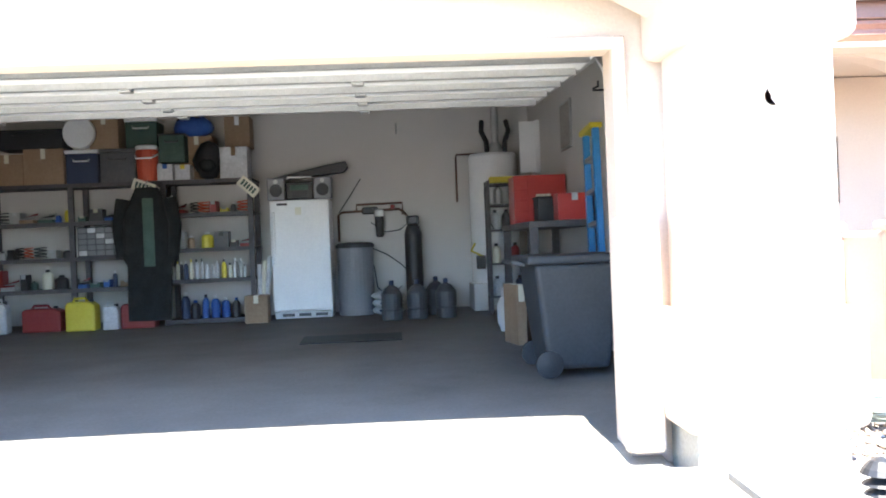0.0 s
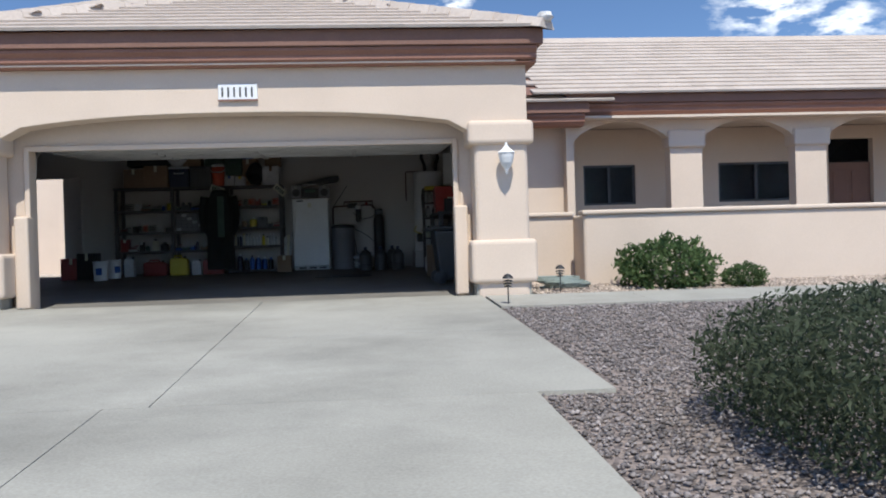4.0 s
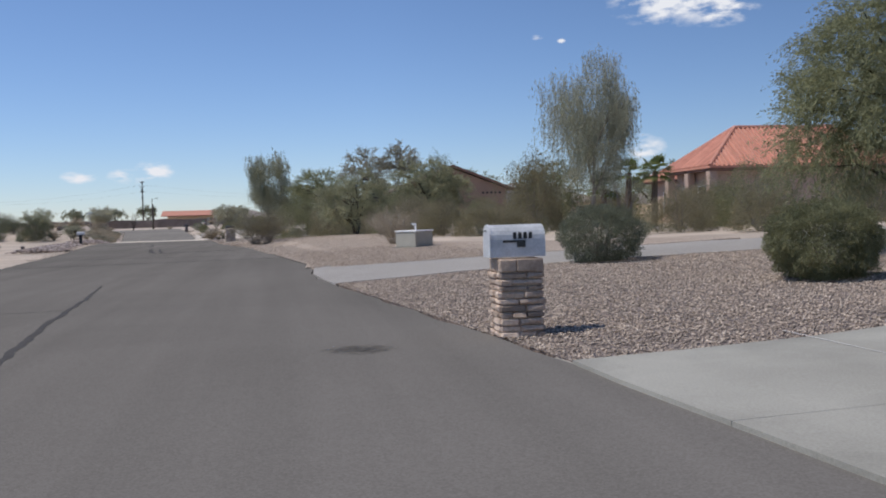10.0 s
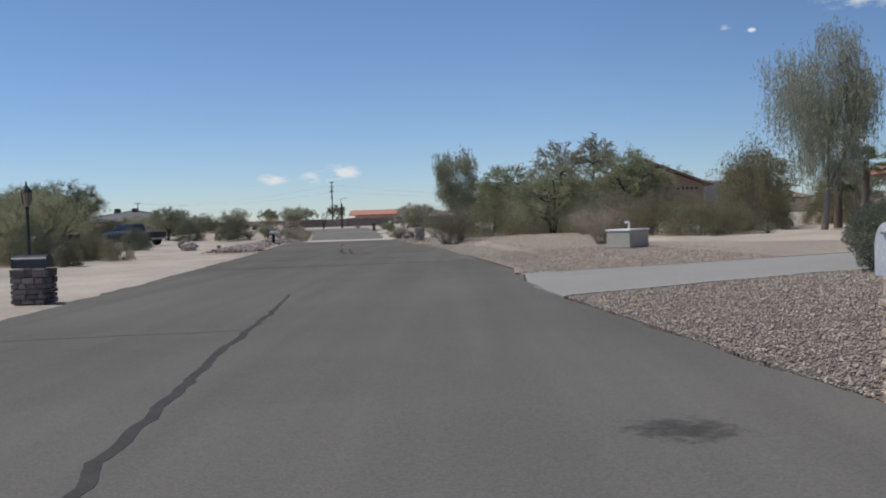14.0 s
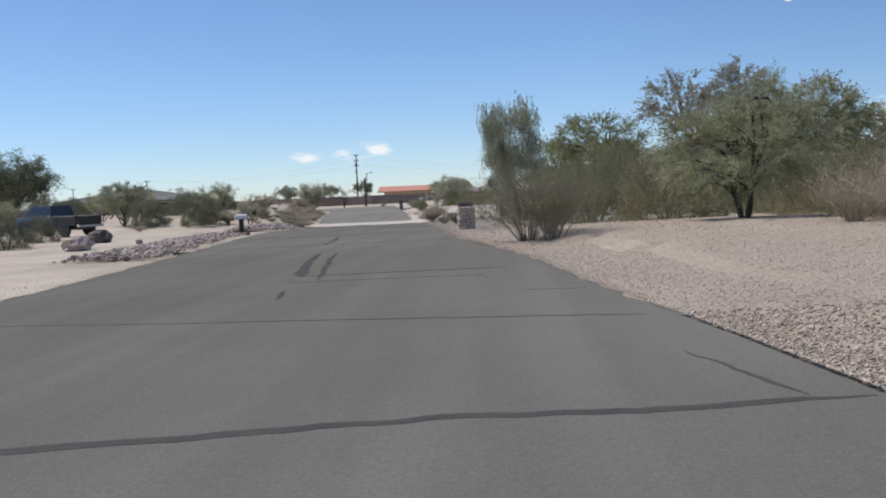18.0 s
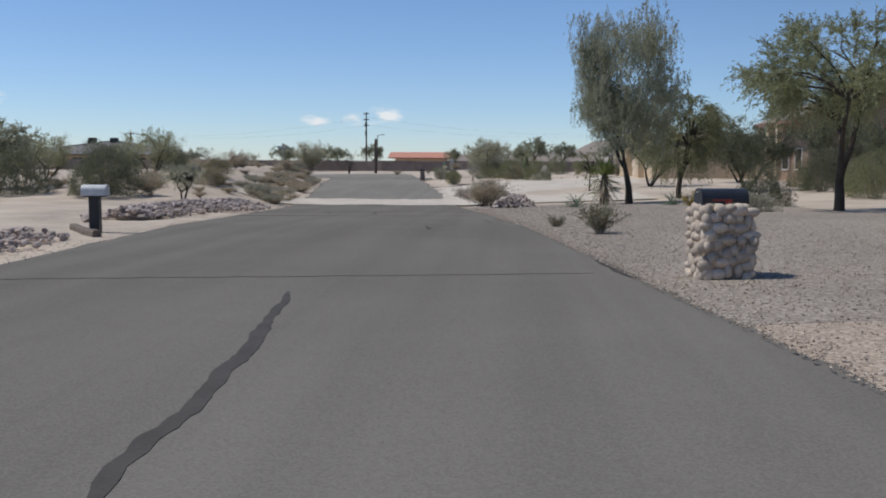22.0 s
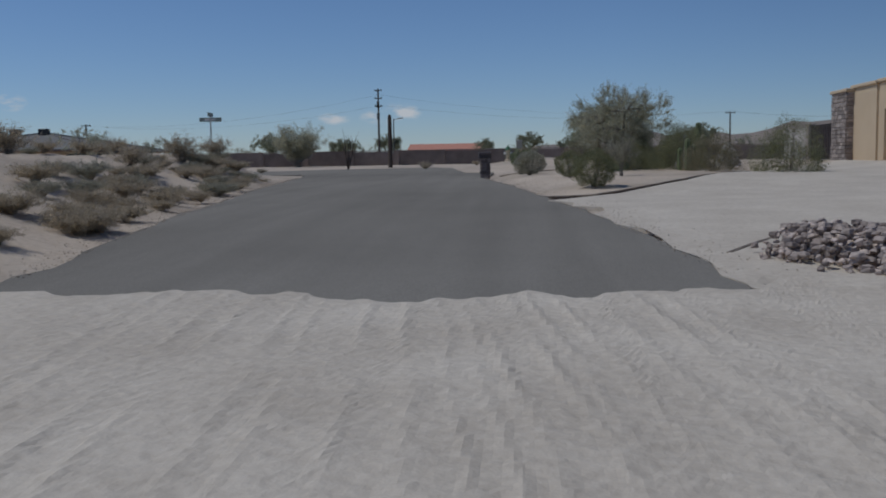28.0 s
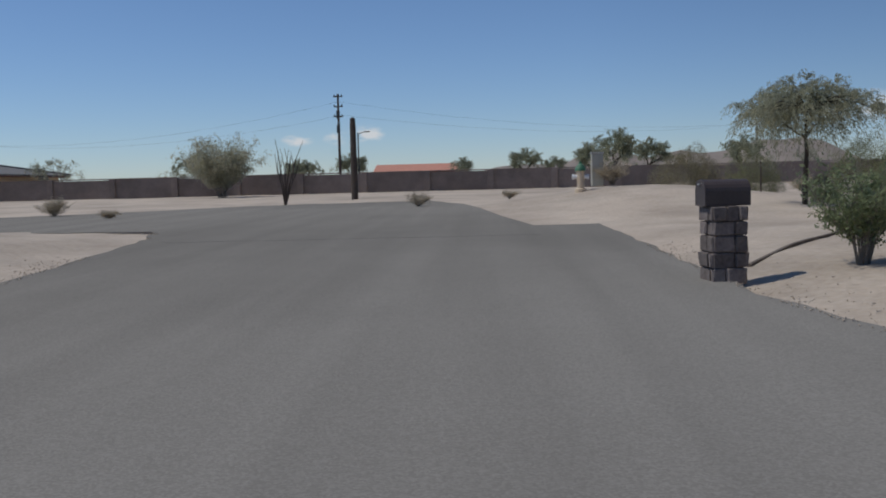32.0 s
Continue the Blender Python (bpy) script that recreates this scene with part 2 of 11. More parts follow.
SAND = paint("sandy_soil", (0.42, 0.335, 0.26), (0.62, 0.525, 0.425), 0.95, 0.5, 9.0, 0.6, 0.04, stains=0.3)
PALE_SAND = paint("pale_wash_sand", (0.45, 0.39, 0.32), (0.63, 0.565, 0.48), 0.95, 0.9, 11.0, 0.55, 0.03)
GRAVEL = paint("brown_landscape_gravel", (0.10, 0.08, 0.07), (0.32, 0.26, 0.225), 0.9, 1.2, 20.0, 0.9, 0.02, pebbles=0.035)
STONES = paint("mixed_gravel_stones", (0.20, 0.153, 0.12), (0.60, 0.492, 0.395), 0.85, 6.0, 30.0, 0.1, 0.003, vary=0.42)
EAST_STONES = paint("dark_gravel_stones", (0.08, 0.068, 0.063), (0.33, 0.288, 0.265), 0.85, 6.0, 30.0, 0.1, 0.003, vary=0.5)
TAN_STONES = paint("tan_gravel_stones", (0.32, 0.26, 0.205), (0.54, 0.455, 0.375), 0.9, 6.0, 30.0, 0.1, 0.003, vary=0.3)
LOT_GRAVEL = paint("grey_brown_lot_gravel", (0.185, 0.153, 0.125), (0.39, 0.335, 0.28), 0.95, 0.6, 30.0, 0.6, 0.012, pebbles=0.035, stains=0.15)
TAN_GRAVEL = paint("tan_gravel", (0.285, 0.222, 0.172), (0.49, 0.40, 0.318), 0.95, 0.6, 16.0, 0.6, 0.015, pebbles=0.03, stains=0.12)
GREY_GRAVEL = paint("fine_grey_gravel", (0.285, 0.262, 0.232), (0.405, 0.375, 0.335), 0.95, 0.6, 45.0, 0.3, 0.006, pebbles=0.014, stains=0.15)
ASPHALT = paint("aged_asphalt", (0.158, 0.146, 0.131), (0.196, 0.183, 0.166), 0.95, 0.25, 90.0, 0.10, 0.002, pebbles=0.012, stains=0.16, streak=0.065, spec=0.0)
DUSTY_ASPHALT = paint("dusty_asphalt", (0.211, 0.197, 0.177), (0.266, 0.250, 0.227), 0.95, 0.2, 90.0, 0.10, 0.002, pebbles=0.012, stains=0.16, streak=0.06, spec=0.0)
TAR = paint("crack_sealing_tar", (0.066, 0.061, 0.057), (0.098, 0.091, 0.085), 0.85, 3.0, 30.0, 0.2, 0.004, spec=0.08)
CONCRETE = paint("broom_finished_concrete", (0.27, 0.257, 0.218), (0.43, 0.414, 0.357), 0.85, 0.7, 60.0, 0.15, 0.004, stains=0.42)
STUCCO = paint("tan_stucco", (0.60, 0.485, 0.385), (0.69, 0.565, 0.455), 0.92, 0.8, 55.0, 0.35, 0.006, stains=0.06)
DOOR_PAINT = paint("cream_garage_door_paint", (0.62, 0.51, 0.395), (0.68, 0.57, 0.455), 0.6, 1.0, 90.0, 0.08, 0.002)
TILE = paint("pinkish_concrete_roof_tile", (0.42, 0.35, 0.295), (0.55, 0.475, 0.41), 0.9, 1.3, 18.0, 0.3, 0.01, vary=0.05)
FASCIA = paint("terracotta_fascia_paint", (0.235, 0.11, 0.075), (0.30, 0.15, 0.105), 0.7, 2.0, 30.0, 0.1, 0.003)
# dark brown trim; on the fascia board the eave shade is in this colour
FASCIA_DARK = paint("dark_brown_trim_and_eave_shade", (0.18, 0.092, 0.066), (0.235, 0.125, 0.09), 0.7, 2.0, 30.0, 0.1, 0.003)
MORTAR = paint("white_ridge_mortar", (0.55, 0.53, 0.5), (0.7, 0.68, 0.65), 0.9, 4, 40, 0.2, 0.004)
WHITE = paint("white_paint", (0.70, 0.70, 0.70), (0.82, 0.82, 0.81), 0.45, 2.0, 50.0, 0.03, 0.002)
DRYWALL = paint("painted_drywall", (0.53, 0.505, 0.475), (0.60, 0.573, 0.542), 0.9, 1.0, 60.0, 0.15, 0.003)
SLAB = paint("stained_garage_slab", (0.185, 0.172, 0.152), (0.285, 0.267, 0.238), 0.7, 0.9, 40.0, 0.1, 0.003, stains=0.35)
BLACK = paint("black_plastic", (0.012, 0.012, 0.013), (0.03, 0.03, 0.032), 0.5, 3.0, 60.0, 0.05, 0.002)
DARK_METAL = paint("dark_steel", (0.035, 0.035, 0.037), (0.075, 0.073, 0.07), 0.5, 3.0, 40.0, 0.1, 0.002, metal=0.6)
STEEL = paint("galvanised_steel", (0.38, 0.38, 0.37), (0.52, 0.52, 0.51), 0.45, 4.0, 60.0, 0.08, 0.002, metal=0.8)
GLASS = glass("window_glass", (0.75, 0.8, 0.82))
# near-black colour stands in for the unlit rooms behind the porch glass
DARK_ROOM = paint("painted_room_dark", (0.03, 0.03, 0.032), (0.06, 0.06, 0.062), 0.9, 2, 20, 0)
BARK = paint("dark_bark", (0.035, 0.027, 0.02), (0.09, 0.072, 0.055), 0.95, 5.0, 30.0, 0.6, 0.02)
TWIG = paint("grey_twigs", (0.15, 0.13, 0.108), (0.27, 0.24, 0.20), 0.95, 5.0, 30.0, 0.3, 0.01)
PALO = foliage("grey_green_fine_leaves", (0.255, 0.257, 0.155), (0.455, 0.45, 0.295))
PALE_LEAF = foliage("pale_grey_feathery_leaves", (0.34, 0.33, 0.235), (0.56, 0.54, 0.41))
GARDEN = foliage("light_green_garden_leaves", (0.16, 0.195, 0.10), (0.33, 0.375, 0.21))
FEATHER = foliage("feathery_palo_verde_leaves", (0.205, 0.213, 0.115), (0.40, 0.405, 0.237))
WEEP = foliage("drooping_grey_leaves", (0.29, 0.295, 0.215), (0.50, 0.50, 0.385))
ACACIA = foliage("grey_green_acacia_leaves", (0.255, 0.262, 0.18), (0.47, 0.47, 0.35))
DARK_LEAF = foliage("dark_olive_desert_leaves", (0.10, 0.11, 0.07), (0.215, 0.222, 0.145))
CREO = foliage("olive_creosote_leaves", (0.155, 0.16, 0.085), (0.32, 0.318, 0.18))
SAGE = foliage("silver_sage_leaves", (0.135, 0.145, 0.098), (0.27, 0.285, 0.20))
HEDGE = foliage("dark_green_shrub_leaves", (0.04, 0.052, 0.03), (0.11, 0.135, 0.08))
BRIGHT = foliage("bright_green_leaves", (0.05, 0.085, 0.03), (0.13, 0.19, 0.075))
DRY = foliage("dry_straw_brush", (0.36, 0.30, 0.22), (0.60, 0.52, 0.395))
GREY_LEAF = foliage("pale_grey_sparse_leaves", (0.27, 0.26, 0.20), (0.46, 0.44, 0.35))
BROWN_BRUSH = foliage("brown_green_brush", (0.185, 0.165, 0.10), (0.35, 0.315, 0.205))
STRAW = paint("dry_straw_stems", (0.26, 0.215, 0.155), (0.40, 0.34, 0.255), 0.95, 5.0, 30.0, 0.2, 0.01)
YELLOW = foliage("yellow_flowering_leaves", (0.25, 0.16, 0.02), (0.45, 0.32, 0.05))
# green paled and greyed: the haze of distance is put into the leaf colour
FAR_GREEN = foliage("haze_paled_tree_leaves", (0.21, 0.222, 0.15), (0.38, 0.39, 0.275))

# ---- mesh tools ----


class Mesh:
    """Collects vertices and faces of one part."""

    def __init__(self):
        self.v, self.f = [], []

    def add(self, verts, faces):
        k = len(self.v)
        self.v.extend(tuple(p) for p in verts)
        self.f.extend(tuple(i + k for i in f) for f in faces)
        return self

    def box(self, x0, x1, y0, y1, z0, z1, c=0.0, m=None):
        """A box with edges cut off by c."""
        if c <= 0:
            vs = [(x, y, z) for x in (x0, x1) for y in (y0, y1) for z in (z0, z1)]
            fs = [(0, 1, 3, 2), (4, 6, 7, 5), (0, 4, 5, 1), (2, 3, 7, 6), (0, 2, 6, 4), (1, 5, 7, 3)]
        else:
            c = min(c, (x1 - x0) / 2.01, (y1 - y0) / 2.01, (z1 - z0) / 2.01)
            vs, idx = [], {}
            lo, hi = (x0, y0, z0), (x1, y1, z1)
            for sx in (0, 1):
                for sy in (0, 1):
                    for sz in (0, 1):
                        for a in range(3):
                            p = [hi[i] - c if s else lo[i] + c for i, s in enumerate((sx, sy, sz))]
                            p[a] = hi[a] if (sx, sy, sz)[a] else lo[a]
                            idx[sx, sy, sz, a] = len(vs)
                            vs.append(tuple(p))
            fs = []
            for a in range(3):
                b, d = (a + 1) % 3, (a + 2) % 3
                for s in (0, 1):
                    q = []
                    for u, w in ((0, 0), (1, 0), (1, 1), (0, 1)):
                        k = [0, 0, 0]
                        k[a], k[b], k[d] = s, u, w
                        q.append(idx[(*k, a)])
                    fs.append(tuple(q if s else q[::-1]))
                for u in (0, 1):
                    for w in (0, 1):
                        k0, k1 = [0, 0, 0], [0, 0, 0]
                        k0[b] = k1[b] = u
                        k0[d] = k1[d] = w
                        k1[a] = 1
                        q = (idx[(*k0, b)], idx[(*k1, b)], idx[(*k1, d)], idx[(*k0, d)])
                        fs.append(q if u != w else q[::-1])
            for sx in (0, 1):
                for sy in (0, 1):
                    for sz in (0, 1):
                        q = tuple(idx[sx, sy, sz, a] for a in range(3))
                        fs.append(q if (sx + sy + sz) % 2 else q[::-1])
        if m is not None:
            vs = [tuple(m @ Vector(p)) for p in vs]
        return self.add(vs, fs)

    def tube(self, pts, radii, n=8, caps=True):
        """A round bar along points, with a radius at each."""
        pts = [Vector(p) for p in pts]
        if not hasattr(radii, "__len__"):
            radii = [radii] * len(pts)
        k = len(self.v)
        side = None
        for i, p in enumerate(pts):
            d = (pts[min(i + 1, len(pts) - 1)] - pts[max(i - 1, 0)]).normalized()
            if side is None:
                side = d.orthogonal().normalized()
            side = (side - d * side.dot(d)).normalized()
            up = d.cross(side)
            for j in range(n):
                a = 2 * math.pi * j / n
                self.v.append(tuple(p + (side * math.cos(a) + up * math.sin(a)) * radii[i]))
        for i in range(len(pts) - 1):
            for j in range(n):
                a, b = k + i * n + j, k + i * n + (j + 1) % n
                self.f.append((a, b, b + n, a + n))
        if caps:
            self.f.append(tuple(k + j for j in range(n))[::-1])
            self.f.append(tuple(k + (len(pts) - 1) * n + j for j in range(n)))
        return self

    def lathe(self, profile, n=16, at=(0, 0, 0), axis="z"):
        """Turns (radius, height) pairs about an axis through at."""
        k = len(self.v)
        for r, h in profile:
            for j in range(n):
                a = 2 * math.pi * j / n
                p = {"z": (r * math.cos(a), r * math.sin(a), h), "x": (h, r * math.cos(a), r * math.sin(a)), "y": (r * math.sin(a), h, r * math.cos(a))}[axis]
                self.v.append((at[0] + p[0], at[1] + p[1], at[2] + p[2]))
        for i in range(len(profile) - 1):
            for j in range(n):
                a, b = k + i * n + j, k + i * n + (j + 1) % n
                self.f.append((a, b, b + n, a + n))
        self.f.append(tuple(k + j for j in range(n))[::-1])
        self.f.append(tuple(k + (len(profile) - 1) * n + j for j in range(n)))
        return self

    def prism(self, outline, y0, y1, axis="y"):
        """An outline of (x, z) points drawn out from y0 to y1 (axis y), or of (y, z) points along x, or (x, y) along z."""
        n, k = len(outline), len(self.v)
        for h in (y0, y1):
            for a, b in outline:
                self.v.append({"y": (a, h, b), "x": (h, a, b), "z": (a, b, h)}[axis])
        for i in range(n):
            j = (i + 1) % n
            self.f.append((k + i, k + j, k + n + j, k + n + i))
        self.f.append(tuple(k + i for i in range(n))[::-1])
        self.f.append(tuple(k + n + i for i in range(n)))
        return self

    def blob(self, c, r, seed=0, n=10, rough=0.2):
        """A lumpy stone of radii r round c."""
        rs = random.Random(seed)
        k = len(self.v)
        rows = max(4, n // 2)
        off = [rs.uniform(1 - rough, 1 + rough) for _ in range(rows * n)]
        self.v.append((c[0], c[1], c[2] - r[2]))
        for i in range(1, rows):
            t = math.pi * i / rows
            for j in range(n):
                a = 2 * math.pi * j / n
                s = off[i * n + j]
                self.v.append((c[0] + r[0] * math.sin(t) * math.cos(a) * s, c[1] + r[1] * math.sin(t) * math.sin(a) * s, c[2] - r[2] * math.cos(t) * (0.5 + s / 2)))
        self.v.append((c[0], c[1], c[2] + r[2]))
        top = len(self.v) - 1
        for j in range(n):
            j2 = (j + 1) % n
            self.f.append((k, k + 1 + j2, k + 1 + j))
            for i in range(rows - 2):
                a, b = k + 1 + i * n + j, k + 1 + i * n + j2
                self.f.append((a, b, b + n, a + n))
            self.f.append((k + 1 + (rows - 2) * n + j, k + 1 + (rows - 2) * n + j2, top))
        return self


def part(name, b, material, parent=None, label="", smooth=False, kind=""):
    """Links what b holds as ONE mesh object, under a thing or a part."""
    me = bpy.data.meshes.new(name)
    me.from_pydata(b.v, [], b.f)
    bm = bmesh.new()
    bm.from_mesh(me)
    bmesh.ops.recalc_face_normals(bm, faces=bm.faces) if len(b.f) < 4000 else None
    bm.to_mesh(me)
    bm.free()
    if smooth:
        me.polygons.foreach_set("use_smooth", [True] * len(me.polygons))
    me.materials.append(material)
    ob = new(name, me)
    if parent is not None:
        ob.parent = parent
    return tagged(ob, label=label, kind=kind)


def rounded(b, r, seg=3):
    """Rounds all sharp edges of what b holds."""
    bm = bmesh.new()
    vs = [bm.verts.new(p) for p in b.v]
    for f in b.f:
        try:
            bm.faces.new([vs[i] for i in f])
        except ValueError:
            pass
    bmesh.ops.recalc_face_normals(bm, faces=bm.faces)
    bm.normal_update()
    es = [e for e in bm.edges if len(e.link_faces) == 2 and e.calc_face_angle() > 0.5]
    bmesh.ops.bevel(bm, geom=es, offset=r, segments=seg, affect="EDGES", profile=0.5, clamp_overlap=True)
    out = Mesh()
    bm.verts.index_update()
    out.v = [tuple(v.co) for v in bm.verts]
    out.f = [tuple(v.index for v in f.verts) for f in bm.faces]
    bm.free()
    return out


def loft(b, sections):
    """Joins rings of equal length one after the other, closing both ends."""
    n, k = len(sections[0]), len(b.v)
    for s in sections:
        b.v.extend(s)
    for i in range(len(sections) - 1):
        for j in range(n):
            a, c = k + i * n + j, k + i * n + (j + 1) % n
            b.f.append((a, c, c + n, a + n))
    b.f.append(tuple(range(k, k + n))[::-1])
    b.f.append(tuple(range(k + (len(sections) - 1) * n, k + len(sections) * n)))
    return b


def thing(name, label, category, at=None, group=""):
    """The base of a thing, an Empty that parents its parts (which are given in its own metres)."""
    ob = new(name)
    ob.empty_display_size = 0.1
    if at is not None:
        ob.matrix_basis = at
    return tagged(ob, label=label, category=category, group=group)


def setting(name, b, material, label="", category="", parent=None, smooth=False):
    return tagged(part(name, b, material, parent, smooth=smooth), label=label, category=category, kind="structure")


# ---- the lie of the land ----
ROAD_R = ((40, -14.4), (-6.7, -18.3), (-18, -19.75), (-21, -19.95), (-25.5, -19.7), (-28.5, -20.05), (-33.7, -20.6), (-38.5, -21.3), (-44, -21.85), (-55.3, -23.95), (-60, -24.5), (-79, -26.6), (-88, -27.6), (-113, -31.0), (-128, -33.0), (-134, -33.0))
ROAD_L = ((40, -23.0), (-16, -28.0), (-43.5, -30.6), (-62, -32.9), (-81, -34.5), (-88, -35.4), (-113, -38.8), (-128, -41.05), (-133, -41.8), (-139, -42.65))
WASH = ((-140, 0), (-119, 0), (-112.7, -0.08), (-109, -0.14), (-106, -0.24), (-102, -0.41), (-99, -0.47), (-95, -0.48), (-92, -0.5), (-88, -0.41), (-80, -0.2), (-74, -0.09), (-70, 0), (60, 0))


def between(table, x):
    t = sorted(table)
    return float(np.interp(x, [a for a, _ in t], [b for _, b in t]))


def road_r(x):
    return between(ROAD_R, x)


def road_l(x):
    return between(ROAD_L, x)


def ground_z(x, y):
    """Height of the ground: level road, a rise to the houses beside it, the wash, a bank along the far left, a slow rise ahead."""
    r, l = road_r(x), road_l(x)
    z = 0.0
    if y > r:
        w = min(1, max(0, (x + 45) / 25))
        z += (0.0362 * w + 0.022 * (1 - w)) * min(y - r, 20.5)
    dip = between(WASH, x)
    if y > r:
        dip *= max(0.35, 1 - (y - r) / 28)
    elif y < l:
        dip *= max(0.0, 1 - (l - y) / 5)
    z += dip
    if y < l - 1:
        u = min(1, max(0, min((x + 141) / 12, (-85 - x) / 15)))
        d = l - y
        z += u * (1.15 * min(1, max(0, (d - 0.9) / 3.6)) + 0.16 * noise.noise((x * 0.35, y * 0.35, 0)) + 0.22 * noise.noise((x * 0.6, y * 0.6, 3))) * (1 if d < 9 else max(0.35, 1 - (d - 9) / 10))
    if y < l - 0.6:
        z += 0.55 * math.exp(-((x + 127.5) / 2.4) ** 2 - ((y + 43.2) / 1.5) ** 2) * min(1, (l - y - 0.6) / 0.8)
    if y > r and -140 < x < -114:
        z += 0.17 * min(1, (x + 140) / 4, (-114 - x) / 4) * min(1, (y - r) / 1.5) * max(0, min(1, (-21 - y) / 5))
    if y > r and x < -150:
        z -= 0.022 * min(y - r, 20.5) * min(1, (-150 - x) / 15)
    z += 0.75 * math.exp(-((x + 152) / 6.5) ** 2 - ((y + 30.5) / 4.2) ** 2)
    z -= 0.17 * math.exp(-((x + 11.6) / 1.8) ** 2 - ((y + 8.2) / 2.4) ** 2)
    if x < -112:
        z += 0.0095 * min(-112 - x, 80)
    if y > r + 2 and -70 < x < -24:
        z += 0.3 * math.exp(-((x + 47) / 9) ** 2 - ((y - r - 6) / 5) ** 2)
    return z


def height(x, y, lift=0.0):
    return ground_z(x, y) + lift


def sheet(name, rows, material, lift, label="", category="", kind="structure", feather=False, run_out=False):
    """A sheet draped on the land: rows of (x, y) points; feather lets its first edge run out under the stones."""
    b = Mesh()
    n = len(rows[0])
    for row in rows:
        b.v.extend((x, y, ground_z(x, y) + (-0.016 if feather and j == 0 else -0.06 if run_out and (j == 0 or row is rows[-1]) else lift)) for j, (x, y) in enumerate(row))
    for i in range(len(rows) - 1):
        for j in range(n - 1):
            a = i * n + j
            b.f.append((a, a + 1, a + n + 1, a + n))
    m = len(rows)
    rim = [(i, 0) for i in range(m)] + [(m - 1, j) for j in range(1, n)] + [(i, n - 1) for i in range(m - 2, -1, -1)] + [(0, j) for j in range(n - 2, 0, -1)]
    k = len(b.v)
    b.v.extend((b.v[i * n + j][0], b.v[i * n + j][1], b.v[i * n + j][2] - 0.16) for i, j in rim)
    for q in range(len(rim)):
        p = (q + 1) % len(rim)
        b.f.append((rim[q][0] * n + rim[q][1], rim[p][0] * n + rim[p][1], k + p, k + q))
    ob = part(name, b, material)
    return tagged(ob, label=label, category=category, kind=kind)


def steps(a, b, d):
    n = max(1, int(math.ceil(abs(b - a) / d)))
    return [a + (b - a) * i / n for i in range(n + 1)]


def wobble(x, k=0.0, amp=0.12, f=0.9):
    return amp * noise.noise((x * f, k, 3.1)) + 0.5 * amp * noise.noise((x * f * 3.7, k, 9.2))

# ---- ground, road, drives ----
far = [170, 260, 420, 700, 1200, 2200]
gx = sorted([-2200, -1200, -800, -520, -400, -320, -270, -240] + [-215 + 5 * i for i in range(17)] + steps(-133, 14, 1.0) + [16, 20, 26, 34, 44, 60, 90, 150, 300, 600, 1200, 2200])
gy = sorted([-2200, -1200, -700, -420, -260, -170, -130, -105, -90, -80, -72, -66] + steps(-62, 24, 1.0) + [27, 31, 36, 42, 50, 60, 75, 100, 140, 200, 300, 500, 900, 1500, 2200])
b = Mesh()
for x in gx:
    for y in gy:
        z = ground_z(x, y) + 0.03 * noise.noise((x * 0.7, y * 0.7, 1.0)) - 0.05
        if road_l(x) - 0.6 < y < road_r(x) + 0.6 and x > -150:
            z = ground_z(x, y) - 0.08
        if -13.5 < x < 10 and y > -19:
            z = ground_z(x, y) - 0.08
        b.v.append((x, y, z))
n = len(gy)
for i in range(len(gx) - 1):
    for j in range(n - 1):
        a = i * n + j
        b.f.append((a, a + n, a + n + 1, a + 1))
setting("ground", b, SAND, "tan sandy desert soil with pale patches", "ground", smooth=True)

# the road, with ragged edges
rows = []
for x in steps(40, -140, 0.7):
    if rows and x < -96.8 and rows[-1][0][0] > -96.9:
        near_rows, rows = rows, rows[-1:]
    r, l = road_r(x) + wobble(x, 1), road_l(x) + wobble(x, 2, 0.22)
    if x < -139:
        l -= (-139 - x) * 0.5
    rows.append([(x, l + (r - l) * k / 10) for k in range(11)])
sheet("road", near_rows, ASPHALT, 0.0, "grey aged asphalt road with sealed cracks", "road")
sheet("road_beyond_wash", rows, DUSTY_ASPHALT, 0.0, "pale dusty asphalt road beyond the wash", "road")
# the cross street at its end
rows = []
BEND_NEAR = ((-110, -134), (-60, -142), (-46.7, -141.6), (-43.2, -141.2), (-42.6, -138.8), (-41.8, -137), (-34.4, -137))
BEND_FAR = ((-110, -142), (-60, -150), (-53, -153.5), (-49.5, -156), (-46.2, -160.2), (-38, -162.6), (-36.6, -155), (-35.4, -146), (-34.4, -139.5))
for y in steps(-110, -34.5, 0.6):
    x0, x1 = between(BEND_NEAR, y) + wobble(y, 5, 0.2), between(BEND_FAR, y) + wobble(y, 6, 0.5)
    rows.append([(x0 + (x1 - x0) * k / 12, y) for k in range(13)])
tagged(sheet("cross_road", rows, DUSTY_ASPHALT, 0.003), "grey asphalt cross street", "road")


